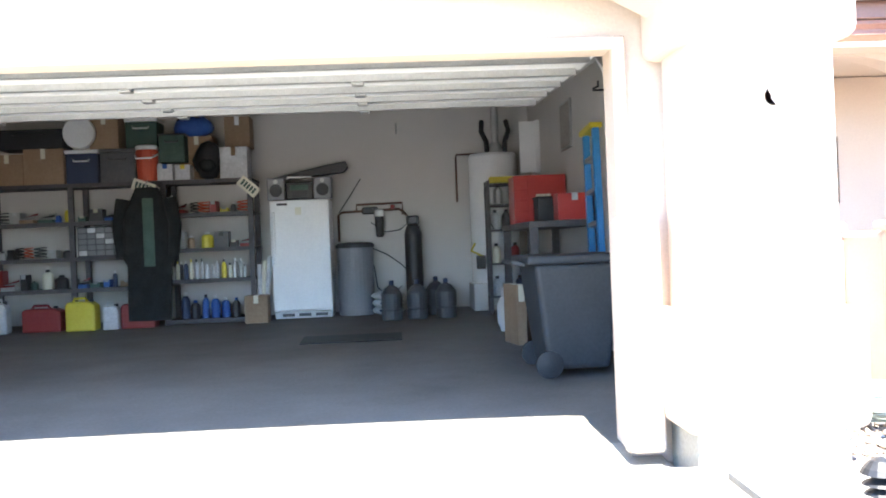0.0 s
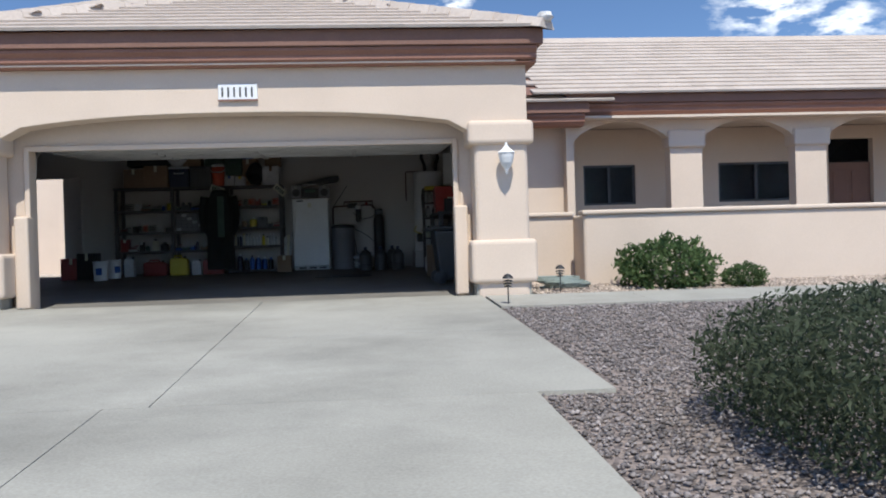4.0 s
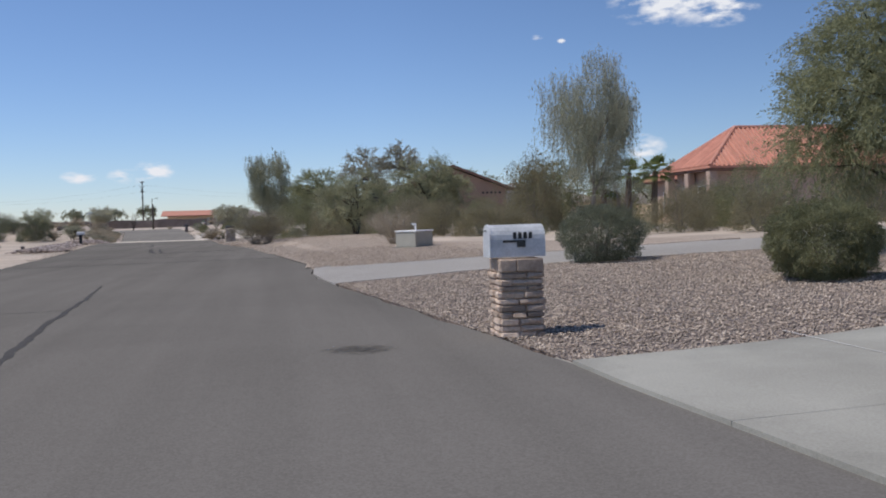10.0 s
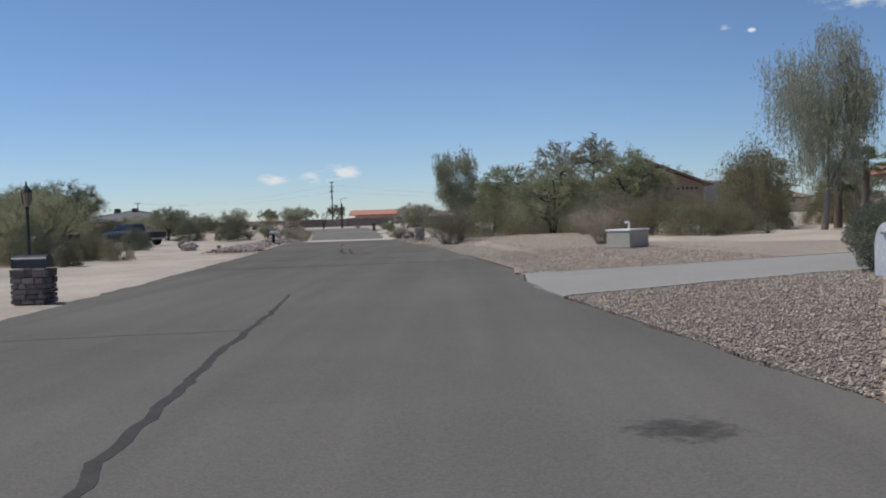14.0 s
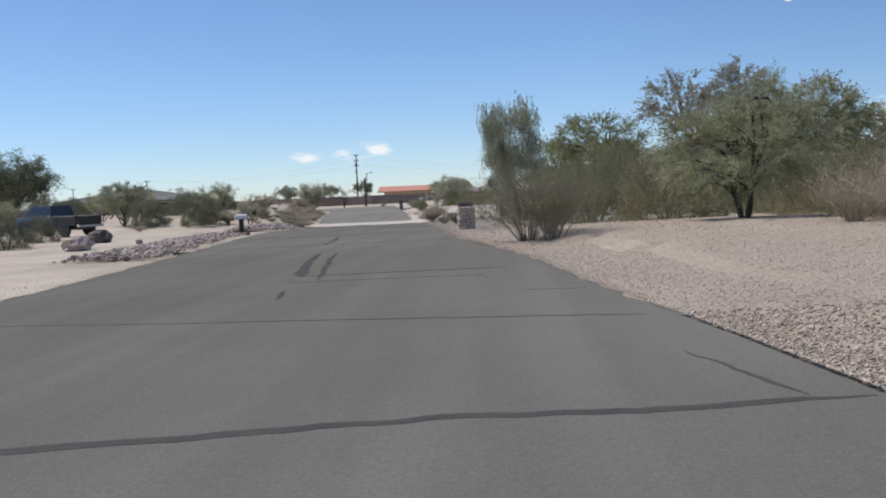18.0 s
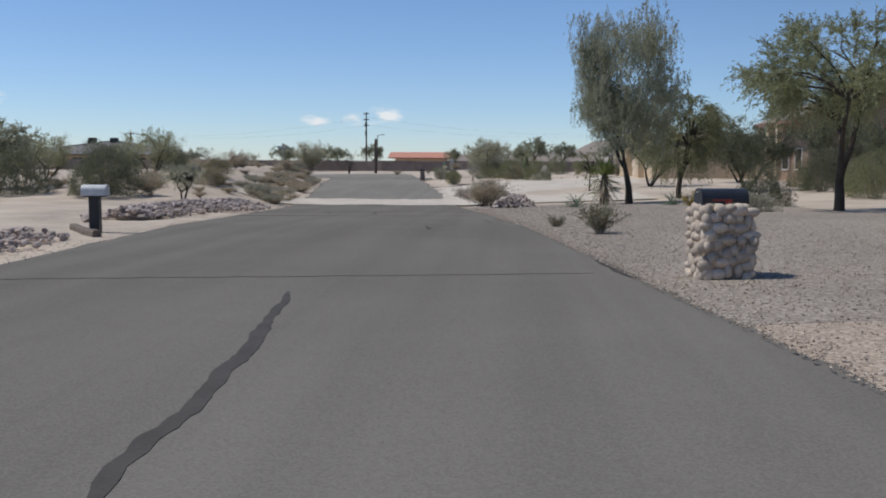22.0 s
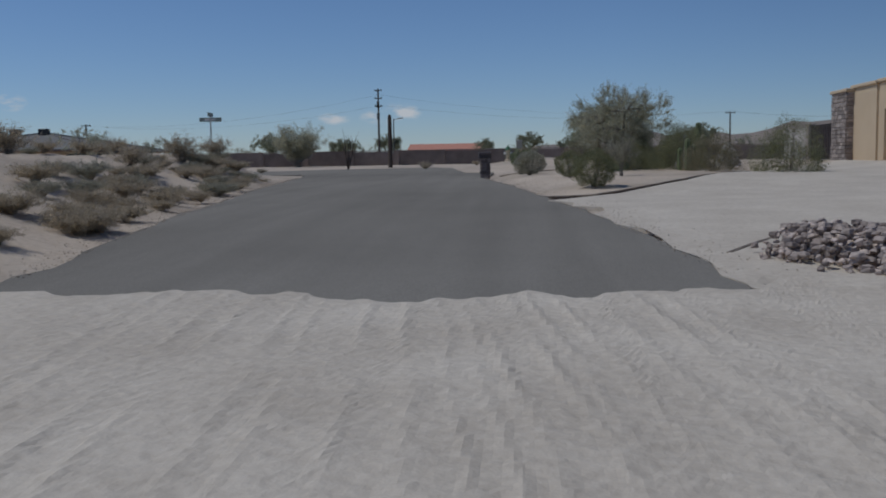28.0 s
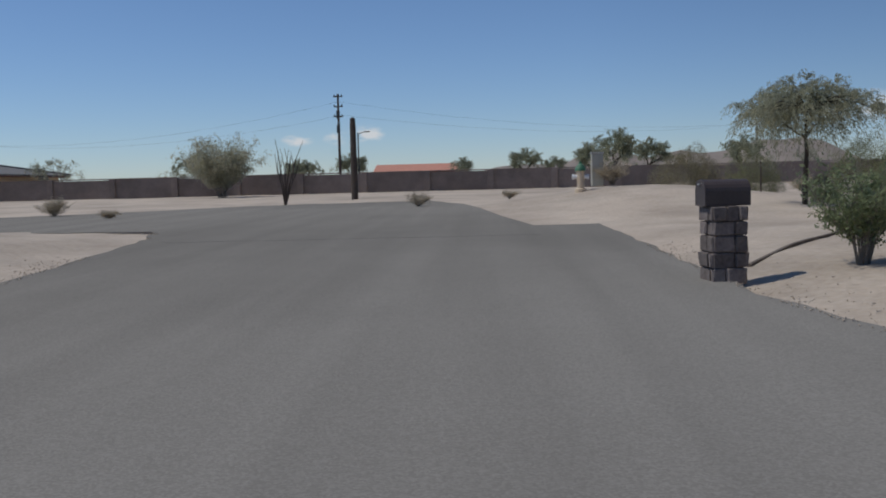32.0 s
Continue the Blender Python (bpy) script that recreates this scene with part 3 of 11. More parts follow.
def ribbon(name, pts, widths, material, lift, label, category, kind="structure", ragged=0.0, parent=None):
    """A strip along points, with a width at each."""
    pts = [Vector((x, y, 0)) for x, y in pts]
    fine, ws = [], []
    for i in range(len(pts) - 1):
        k = max(1, int((pts[i + 1] - pts[i]).length / 0.1))
        for j in range(k + (i == len(pts) - 2)):
            t = j / k
            fine.append(pts[i].lerp(pts[i + 1], t))
            ws.append(widths[i] * (1 - t) + widths[i + 1] * t)
    m = len(fine) - 1
    ws = [w * min(1, 0.25 + i / 5, 0.25 + (m - i) / 5) for i, w in enumerate(ws)]
    rows = []
    for i, p in enumerate(fine):
        d = (fine[min(i + 1, len(fine) - 1)] - fine[max(i - 1, 0)]).normalized()
        s = Vector((-d.y, d.x, 0)) * ws[i] / 2
        o = ragged * noise.noise((p.x * 2.3, p.y * 2.3, 4)) * Vector((-d.y, d.x, 0))
        u = max(0.25, 1 + 5 * ragged * noise.noise((p.x * 2.1, p.y * 2.1, 8)) + 2 * ragged * noise.noise((p.x * 9, p.y * 9, 3)))
        o += 0.5 * ragged * noise.noise((p.x * 6.7, p.y * 6.7, 1)) * Vector((-d.y, d.x, 0))
        rows.append([(p + o - s * u).to_2d()[:], (p + o + s * u).to_2d()[:]])
    ob = sheet(name, rows, material, lift)
    if parent:
        ob.parent = parent
    return tagged(ob, label, category, kind=kind)


TARS = [
    ([(0.5, -22.2), (-4.2, -22.75), (-8, -23.25), (-12, -23.7), (-16, -24.0), (-19.7, -24.4)], [0.12, 0.2, 0.19, 0.2, 0.16, 0.08]),
    ([(-13.3, -28.0), (-13.6, -26.0), (-13.9, -23.9)], [0.06, 0.06, 0.05]),
    ([(-29.9, -28.9), (-30.3, -26.6), (-30.7, -24.9), (-31.05, -23.12), (-31.1, -21.8), (-31.3, -20.6)], [0.3, 0.42, 0.5, 0.42, 0.42, 0.36]),
    ([(-36.1, -28.6), (-35.8, -26.57), (-35.55, -24.0), (-35.2, -21.3)], [0.08, 0.12, 0.2, 0.18]),
    ([(-33.0, -21.35), (-32.2, -21.15), (-31.35, -20.98)], [0.05, 0.08, 0.13]),
    ([(-40.9, -25.72), (-43.6, -26.1), (-46.4, -26.5), (-48.6, -26.7)], [0.16, 0.24, 0.2, 0.14]),
    ([(-41.7, -26.2), (-43.8, -26.55), (-46.5, -26.92), (-49.1, -27.24)], [0.5, 0.42, 0.3, 0.2]),
    ([(-41.7, -26.22), (-41.86, -24.9), (-42.06, -22.6)], [0.4, 0.4, 0.26]),
    ([(-40.45, -26.2), (-40.63, -24.6), (-40.67, -23.0)], [0.05, 0.09, 0.06]),
    ([(-38.05, -22.4), (-38.0, -21.6)], [0.06, 0.05]),
    ([(-51.0, -23.4), (-50.3, -23.2), (-49.6, -22.9)], [0.1, 0.14, 0.1]),
    ([(-37.9, -25.7), (-38.6, -25.82), (-39.2, -25.9)], [0.12, 0.18, 0.1]),
    ([(-52.3, -32.2), (-53.4, -28.1), (-53.8, -23.7)], [0.1, 0.14, 0.13]),
    ([(-53.5, -27.95), (-56.4, -28.1), (-59.7, -28.55)], [0.2, 0.26, 0.14]),
    ([(-53.6, -23.6), (-51.6, -23.2), (-49.3, -22.85)], [0.26, 0.18, 0.1]),
    ([(-60.3, -32.6), (-61.1, -28.3), (-61.7, -25.2)], [0.1, 0.12, 0.1]),
    ([(-63.4, -25.0), (-61.5, -24.8), (-60.4, -24.4)], [0.24, 0.34, 0.16]),
    ([(-77.0, -34.1), (-77.7, -30.4), (-78.3, -26.5)], [0.1, 0.14, 0.12]),
    ([(-70.9, -28.0), (-70.1, -27.92), (-69.4, -27.85)], [0.08, 0.16, 0.14]),
    ([(-78.3, -26.5), (-76.9, -26.3), (-75.4, -26.15)], [0.2, 0.14, 0.08]),
    ([(-81.6, -30.66), (-80.6, -30.5), (-79.6, -30.38)], [0.1, 0.16, 0.18]),
    ([(-75.1, -26.8), (-73.8, -26.65), (-72.5, -26.55)], [0.05, 0.09, 0.05]),
    ([(-77.62, -29.08), (-77.25, -28.95)], [0.1, 0.06]),
    ([(-80.8, -32.3), (-80.5, -32.0)], [0.08, 0.06]),
]
for i, (pts, ws) in enumerate(TARS):
    ribbon("tar_seam", pts, [(0.5 if abs(pts[0][0] - pts[-1][0]) > abs(pts[0][1] - pts[-1][1]) else 0.28) * w for w in ws], TAR, 0.0022 + 0.0001 * i, "black tar seam sealing a road crack", "tar seam", ragged=0.05)

# pale sand washed across the road
rows = []
for k in steps(-40, -19, 0.8):
    y = k
    x0 = -93.9 + 0.5 * wobble(y, 21, 1.0, 0.6) - 0.02 * (y + 31)
    x1 = -100.3 + 0.5 * wobble(y, 22, 1.6, 0.5) - (1.6 if y > -30 else 0) * min(1, (y + 30) / 3)
    rows.append([(x0 + (x1 - x0) * i / 12, y) for i in range(13)])
m = Mesh()
ys = sorted(steps(-40, -19, 0.4) + steps(-36.2, -28.8, 0.045))
TRACKS = [(-33.9, 0.12), (-33.2, 0.09), (-32.5, 0.13), (-31.6, 0.12), (-31.15, 0.1), (-30.6, 0.13), (-30.2, 0.1), (-32.0, 0.08), (-34.6, 0.1)]
for y in ys:
    x0 = -93.9 + 0.5 * wobble(y, 21, 1.0, 0.6) - 0.02 * (y + 31)
    x1 = -100.3 + 0.5 * wobble(y, 22, 1.6, 0.5) - (1.6 if y > -30 else 0) * min(1, max(0, (y + 30) / 3)) + 0.15 * noise.noise((y * 6, 1, 1))
    for i in range(91):
        x = x0 + (x1 - x0) * i / 90
        z = 0.016 + 0.012 * noise.noise((x * 1.7, y * 1.7, 3)) + 0.010 * noise.noise((x * 5, y * 5, 5)) + 0.006 * noise.noise((x * 13, y * 13, 8))
        for k, (yc, w) in enumerate(TRACKS):
            d = y - yc - 0.13 * (-(x + 97)) * -1 * 0.9 - 0.12 * noise.noise((x * 0.4, k * 5.0, 0))
            if abs(d) < 2.4 * w:
                e = abs(d) / w
                u = max(0.0, 0.5 + noise.noise((x * 0.55, k * 3.0, 7)))
                z += u * (0.015 * math.exp(-((e - 1.25) / 0.35) ** 2) - 0.008 * math.exp(-(e / 0.8) ** 2))
                if e < 1:
                    z += 0.003 * u * math.sin(x * 48 + 3 * (d > 0) + 4 * noise.noise((x, y, 2)))
        m.v.append((x, y, ground_z(x, y) + max(z, 0.006) * min(1, i / 5, (90 - i) / 4) + 0.004))
for j in range(len(ys) - 1):
    for i in range(90):
        a = j * 91 + i
        m.f.append((a, a + 1, a + 92, a + 91))
tagged(part("washed_sand", m, PALE_SAND), "pale sand with tyre tracks washed over the road", "sand", kind="structure")
OIL = paint("oil_stain_on_asphalt", (0.085, 0.078, 0.07), (0.12, 0.11, 0.098), 0.8, 2.0, 40.0, 0.1, 0.002, spec=0.1)
on, ol = OIL.node_tree.nodes, OIL.node_tree.links
otc, odist, onoise, oadd, orange, oclear, omix = on.new("ShaderNodeTexCoord"), on.new("ShaderNodeVectorMath"), on.new("ShaderNodeTexNoise"), on.new("ShaderNodeMath"), on.new("ShaderNodeMapRange"), on.new("ShaderNodeBsdfTransparent"), on.new("ShaderNodeMixShader")
odist.operation = "LENGTH"
onoise.inputs["Scale"].default_value, onoise.inputs["Detail"].default_value, onoise.inputs["Roughness"].default_value = 7.0, 6, 0.7
ol.new(otc.outputs["Object"], odist.inputs[0])
ol.new(otc.outputs["Object"], onoise.inputs["Vector"])
ol.new(odist.outputs["Value"], oadd.inputs[0])
ol.new(onoise.outputs[0], oadd.inputs[1])
orange.inputs["From Min"].default_value, orange.inputs["From Max"].default_value = 0.84, 0.5      # soaked in the middle, fading outwards
orange.inputs["To Max"].default_value = 0.8
ol.new(oadd.outputs[0], orange.inputs["Value"])
ol.new(orange.outputs[0], omix.inputs[0])
ol.new(oclear.outputs[0], omix.inputs[1])
ol.new(on["Principled BSDF"].outputs[0], omix.inputs[2])
ol.new(omix.outputs[0], on["Material Output"].inputs[0])
ring = [(0.62 * math.cos(6.283 * i / 28), 0.62 * math.sin(6.283 * i / 28), 0.0) for i in range(28)]
oil = tagged(part("oil_stain", Mesh().add(ring, [tuple(range(28))]), OIL), "dark oil stain soaked into the asphalt", "stain", kind="structure")
oil.location = (-8.1, -19.95, 0.005)

# concrete driveway: slabs with joints between them
DRIVE_L, DRIVE_R = -7.1, -1.42
STREET_MOUTH = ((-20, -6.58), (-16.6, -6.6), (-15.3, -6.76), (-14.6, -6.95), (-13.3, -7.09))       # west edge near the street
JX = [-7.1, -4.16, -1.42]
JY = [-18.3, -16.1, -13.2, -10.5, -7.85, -5.58, -2.5, 1.15]
drive = thing("driveway", "broom-finished grey concrete driveway with saw-cut joints", "driveway")
tagged(drive, kind="structure")


APRON = ((-9.9, -7.12), (-6.1, -10.4), (-3.6, -12.6), (1.4, -12.6))       # slanting west edge of the apron


def slab(x0, x1, y0, y1, parent, cut=lambda x, y: y, edge=None):
    m = Mesh()
    g = 0.003
    xs, ys = steps(x0 + g, x1 - g, 1.5), steps(y0 + g, y1 - g, 1.5)
    for x in xs:
        for y in ys:
            yy = cut(x, y)
            xx = max(x, between(STREET_MOUTH, yy)) if x1 < -3.5 and yy < -13.3 else x
            if edge:
                w0 = between(edge, yy)
                xx = w0 + (x - x0) / (x1 - x0) * (x1 - w0)
            m.v.append((xx, yy, ground_z(xx, yy) + 0.035))
    k = len(m.v)
    for x, y, z in list(m.v):
        m.v.append((x, y, z - 0.12))
    nn = len(ys)
    for i in range(len(xs) - 1):
        for j in range(nn - 1):
            a = i * nn + j
            m.f.append((a, a + nn, a + nn + 1, a + 1))
    rim = [(i, 0) for i in range(len(xs))] + [(len(xs) - 1, j) for j in range(1, nn)] + [(i, nn - 1) for i in range(len(xs) - 2, -1, -1)] + [(0, j) for j in range(nn - 2, 0, -1)]
    for p, q in zip(rim, rim[1:] + rim[:1]):
        a, c = p[0] * nn + p[1], q[0] * nn + q[1]
        m.f.append((a, a + k, c + k, c))
    return part("slab", m, CONCRETE, parent)


def street_end(x, y):
    return max(y, road_r(x) - 0.05) if y < -17 else y


for i in range(len(JY) - 1):
    for j in range(2):
        slab(JX[j] + (0.28 if j and JY[i] > -6 else 0), (JX[j + 1] + (0.28 if JY[i] > -6 else 0)) if j == 0 else (-0.9 if JY[i] > -6 else -1.42), JY[i], JY[i + 1], drive, street_end)
for y0, y1 in ((-9.9, -7.4), (-7.4, -4.9), (-4.9, -2.2), (-2.2, 1.38)):       # apron before the single door
    slab(-12.6, -7.1, y0, y1, drive, edge=APRON)
for y, x0, x1 in ((-16.1, -7.08, -3.2), (-13.2, -7.08, -2.6), (-7.85, -7.08, -1.45)):
    m = Mesh()
    for x in steps(x0, x1, 0.35):
        w = 0.009 + 0.006 * noise.noise((x * 3, y, 0))
        m.v.extend([(x, y - w, ground_z(x, y) + 0.039), (x, y + w, ground_z(x, y) + 0.039)])
    m.f.extend((2 * i, 2 * i + 2, 2 * i + 3, 2 * i + 1) for i in range(len(m.v) // 2 - 1))
    part("joint_sealant", m, MORTAR, drive, "whitish joint sealant")
m = Mesh()
for y in steps(-12.6, -9.6, 0.3):
    w = 0.0045 + 0.004 * noise.noise((1.0, y * 3, 0))
    m.v.extend([(-4.16 + w, y, ground_z(-4.16, y) + 0.039), (-4.16 - w, y, ground_z(-4.16, y) + 0.039)])
m.f.extend((2 * i, 2 * i + 2, 2 * i + 3, 2 * i + 1) for i in range(len(m.v) // 2 - 1))
part("joint_sealant", m, MORTAR, drive, "whitish joint sealant")
walkway = tagged(thing("front_walk", "grey concrete front walk along the gravel bed", "walkway"), kind="structure")
for x0 in (-0.86, 1.1, 3.1, 5.1, 7.1):
    slab(x0, min(x0 + 2.0, 9.0) if x0 > 0 else 1.1, -0.36, 1.05, walkway)
base = [[(x, y) for y in steps(-18.4, 1.4, 1.0)] for x in steps(-7.15, -0.85, 0.9)]
sheet("driveway_base", [[(x, max(y, road_r(x))) for x, y in r] for r in base], GREY_GRAVEL, -0.03, "dark base under the driveway joints", "driveway")

# gravel beds
sheet("gravel_bed_west", [[(x, y) for y in [road_r(x) + 0.1 + (road_r(x) * 0 + (min(-4.0, -10.0 - 0.06 * (x + 20))) - road_r(x)) * k / 24 for k in range(25)]] for x in steps(-6.55, -21.5, 0.7)], GRAVEL, 0.005, "bed of brown and grey landscape gravel", "gravel", feather=True)
sheet("gravel_bed_east", [[(x, y) for y in steps(road_r(x) + 0.1, -0.36, 0.8)[:1] + [road_r(x) + 0.1 + (-0.37 - road_r(x) - 0.1) * k / 26 for k in range(1, 27)]] for x in steps(-1.44, 24, 0.8)], GRAVEL, 0.005, "bed of brown and grey landscape gravel", "gravel", feather=True)
sheet("gravel_bed_porch", [[(x, 1.06 + 2.5 * k / 8) for k in range(9)] for x in steps(-0.2, 9.4, 0.8)], GRAVEL, 0.008, "strip of gravel before the porch wall", "gravel")
# grey parking spur with the white car, its drive to the road, the neighbour's grey drive
SPUR_L = ((-14.95, -7.2), (-14.1, -8.3), (-13.4, -9.0), (-11.6, -10.3), (-9.5, -11.4), (-7, -12.9), (-3.5, -13.4))
SPUR_R = ((-14.95, -6.8), (-13.4, -7.08), (-9.85, -7.11), (-6.1, -10.4), (-3.5, -11.5))
sheet("parking_spur", [[(between(SPUR_L, y) + wobble(y, 41, 0.15) + (between(SPUR_R, y) - between(SPUR_L, y) - wobble(y, 41, 0.15)) * k / 8, y) for k in range(9)] for y in steps(-14.95, -3.5, 0.4)], GREY_GRAVEL, 0.02, "compacted grey gravel parking spur", "gravel drive")
sheet("side_yard", [[(x, y) for y in steps(-6.2, 9.0, 0.8)] for x in steps(-12.6, -24.5, 0.9)], GREY_GRAVEL, 0.012, "compacted grey gravel yard beside the garage", "gravel drive")
ND_L = ((-21.2, -24.3), (-19.6, -24.6), (-16.1, -23.6), (-12.6, -25.6), (-7.9, -22.6), (-3, -21.5), (2, -21), (8, -21))
ND_R = ((-20.9, -17.0), (-18.4, -17.6), (-15.2, -18.5), (-12.6, -18.3), (-10.2, -17.9), (-5.5, -17.4), (2, -17), (8, -17))
rows = []
for y in steps(-20.1, 8, 0.6):
    a, c = between(ND_L, y) + wobble(y, 31), between(ND_R, y) + wobble(y, 32)
    rows.append([(a + (c - a) * k / 6, max(y, road_r(a + (c - a) * k / 6) + 0.02)) for k in range(7)])
sheet("neighbour_drive", rows, GREY_GRAVEL, 0.02, "pale grey gravel drive of the neighbouring lot", "gravel drive")
sheet("gravel_bed_verge", [[(x, road_r(x) - (0.35 if k == 0 else 0.06) + (wobble(x, 71, 0.2, 1.1) if k == 0 else 0) + (9 + 3 * math.sin(x * 0.2)) * k / 14) for k in range(15)] for x in steps(-23.3, -58, 0.4)], TAN_GRAVEL, 0.03, "tan gravel verge beside the road", "gravel", feather=True)
sheet("gravel_bed_lot", [[(x, road_r(x) - (0.35 if k == 0 else 0.06) + (wobble(x, 72, 0.2, 1.1) if k == 0 else 0) + 9.5 * k / 14) for k in range(15)] for x in steps(-58, -91, 0.4)], LOT_GRAVEL, 0.03, "grey gravel verge beside the road", "gravel", feather=True, run_out=True)
# the sandy drive between rock heap and sand garden, dusty road edges
rows = []
for k in range(25):
    f = k / 24
    y = -31.2 + 15.5 * f
    a, c = -98.5 - 20 * f ** 1.2 + wobble(y, 51, 0.3), -112.2 - 27 * f ** 1.3 + wobble(y, 52, 0.3)
    rows.append([(a + (c - a) * q / 14, max(y, road_r(a + (c - a) * q / 14) + 0.1 + wobble(a + (c - a) * q / 14, 53, 0.9, 0.7))) for q in range(15)])
sheet("sand_drive", rows, PALE_SAND, 0.012, "pale sandy drive leading to the flat-roofed house", "sand", run_out=True)


def scatter(name, label, n, where, lo, hi, material, seed, lift=0.0):
    """Loose stones lying on the ground, as one mass: irregular eight-sided pieces."""
    rng = np.random.default_rng(seed)
    pts = where(rng, n)
    n = len(pts)
    z = np.array([ground_z(x, y) for x, y in pts])
    base = np.array([(1, 0, 0), (0, 1, 0), (-1, 0, 0), (0, -1, 0), (0, 0, 1), (0, 0, -1)], float)
    v = base[None] * rng.uniform(0.65, 1.25, (n, 6, 1)) + rng.normal(size=(n, 6, 3)) * 0.14
    r = rng.uniform(lo, hi, (n, 1, 1)) * rng.uniform(0.6, 1.0, (n, 1, 1))
    v = v * r * np.array([1, 1, 0.62])
    a = rng.uniform(0, 6.283, n)
    ca, sa = np.cos(a)[:, None], np.sin(a)[:, None]
    x, y = v[:, :, 0] * ca - v[:, :, 1] * sa, v[:, :, 0] * sa + v[:, :, 1] * ca
    co = np.stack([x + pts[:, 0:1], y + pts[:, 1:2], v[:, :, 2] + (z + lift + 0.012)[:, None] + r[:, :, 0] * 0.25], 2)
    tri = np.array([(0, 1, 4), (1, 2, 4), (2, 3, 4), (3, 0, 4), (1, 0, 5), (2, 1, 5), (3, 2, 5), (0, 3, 5)])
    idx = (np.arange(n)[:, None, None] * 6 + tri[None]).astype(np.int32).ravel()
    me = bpy.data.meshes.new(name)
    me.vertices.add(n * 6)
    me.vertices.foreach_set("co", co.astype(np.float32).ravel())
    me.loops.add(n * 24)
    me.loops.foreach_set("vertex_index", idx)
    me.polygons.add(n * 8)
    me.polygons.foreach_set("loop_start", np.arange(0, n * 24, 3, dtype=np.int32))
    me.update()
    me.materials.append(material)
    return tagged(new(name, me), label, "gravel", kind="stuff")


def west_bed(rng, n):
    p = np.stack([rng.uniform(-20.5, -6.6, n), rng.uniform(-20.3, -8.0, n)], 1)
    return np.array([(x, y) for x, y in p if road_r(x) + 0.02 < y < -4 and x < (between(SPUR_L, y) if y > -14.95 else between(STREET_MOUTH, y)) - 0.04 and x > between(ND_R, y) + 0.1 and y < -9.0])


def east_bed(rng, n):
    p = np.stack([rng.uniform(-1.4, 6.5, n), rng.uniform(-17.8, -0.4, n)], 1)
    return np.array([(x, y) for x, y in p if y > road_r(x) + 0.02 and (y < -5.6 or x > -0.85)])


def verge(rng, n):
    x = rng.uniform(-46, -23.5, n)
    return np.array([(a, road_r(a) - 0.2 + 6.8 * q ** 1.7) for a, q in zip(x, rng.uniform(0, 1, n))])


def verge_near(rng, n):
    x = rng.uniform(-35, -23.4, n) ** 1
    return np.array([(a, road_r(a) - 0.2 + 5.8 * q ** 2.0) for a, q in zip(x, rng.uniform(0, 1, n))])


def lot(rng, n):
    x = rng.uniform(-88, -46, n)
    return np.array([(a, road_r(a) - 0.2 + 6.3 * q ** 1.9) for a, q in zip(x, rng.uniform(0, 1, n))])


def porch_bed(rng, n):
    p = np.stack([rng.uniform(-0.1, 7.0, n), rng.uniform(1.1, 3.35, n)], 1)
    return p[(p[:, 0] < 0.9) | (p[:, 1] < 2.6)]


scatter("gravel_stones", "brown and grey landscape stones beside the driveway", 118000, west_bed, 0.011, 0.027, STONES, 1)
scatter("gravel_stones", "dark brown and grey landscape stones round the hedge", 92000, east_bed, 0.012, 0.028, EAST_STONES, 2)
scatter("gravel_stones", "tan pebbles scattered over the verge", 22000, verge, 0.006, 0.018, TAN_STONES, 3, 0.022)
scatter("gravel_stones", "brown and grey stones in the verge by the neighbouring drive", 15000, verge_near, 0.012, 0.028, STONES, 6, 0.022)
scatter("gravel_stones", "grey pebbles scattered over the verge", 26000, lot, 0.007, 0.02, STONES, 4, 0.022)
scatter("gravel_stones", "brown landscape stones before the porch wall", 12000, porch_bed, 0.015, 0.034, STONES, 5)


def road_edge(rng, n):
    x = rng.uniform(-134, -36, n)
    out = rng.exponential(0.28, n) - 0.12
    left = rng.uniform(0, 1, n) < 0.55
    return np.array([(a, road_l(a) - o if s else road_r(a) + o) for a, o, s in zip(x, out, left) if o < 1.6 and not (-101.5 < a < -93)])


scatter("gravel_stones", "fine tan pebbles strewn along the road edges", 15000, road_edge, 0.005, 0.017, TAN_STONES, 7)

# ---- the house with its garage ----
GF, GB = 0.69, 0.95                                   # slab height at the door and at the back wall


def slab_z(y):
    return GF + (GB - GF) * (y - 1.87) / 8.0


TRIM_GREY = paint("dark_window_frame", (0.045, 0.045, 0.047), (0.08, 0.08, 0.082), 0.5, 3, 40, 0.03, 0.001)
house = thing("house", "tan stucco house with pinkish tile roof and open garage", "house")


def stucco(name, b, r=0.045, label=""):
    return part(name, rounded(b, r, 3), STUCCO, house, label, smooth=False)


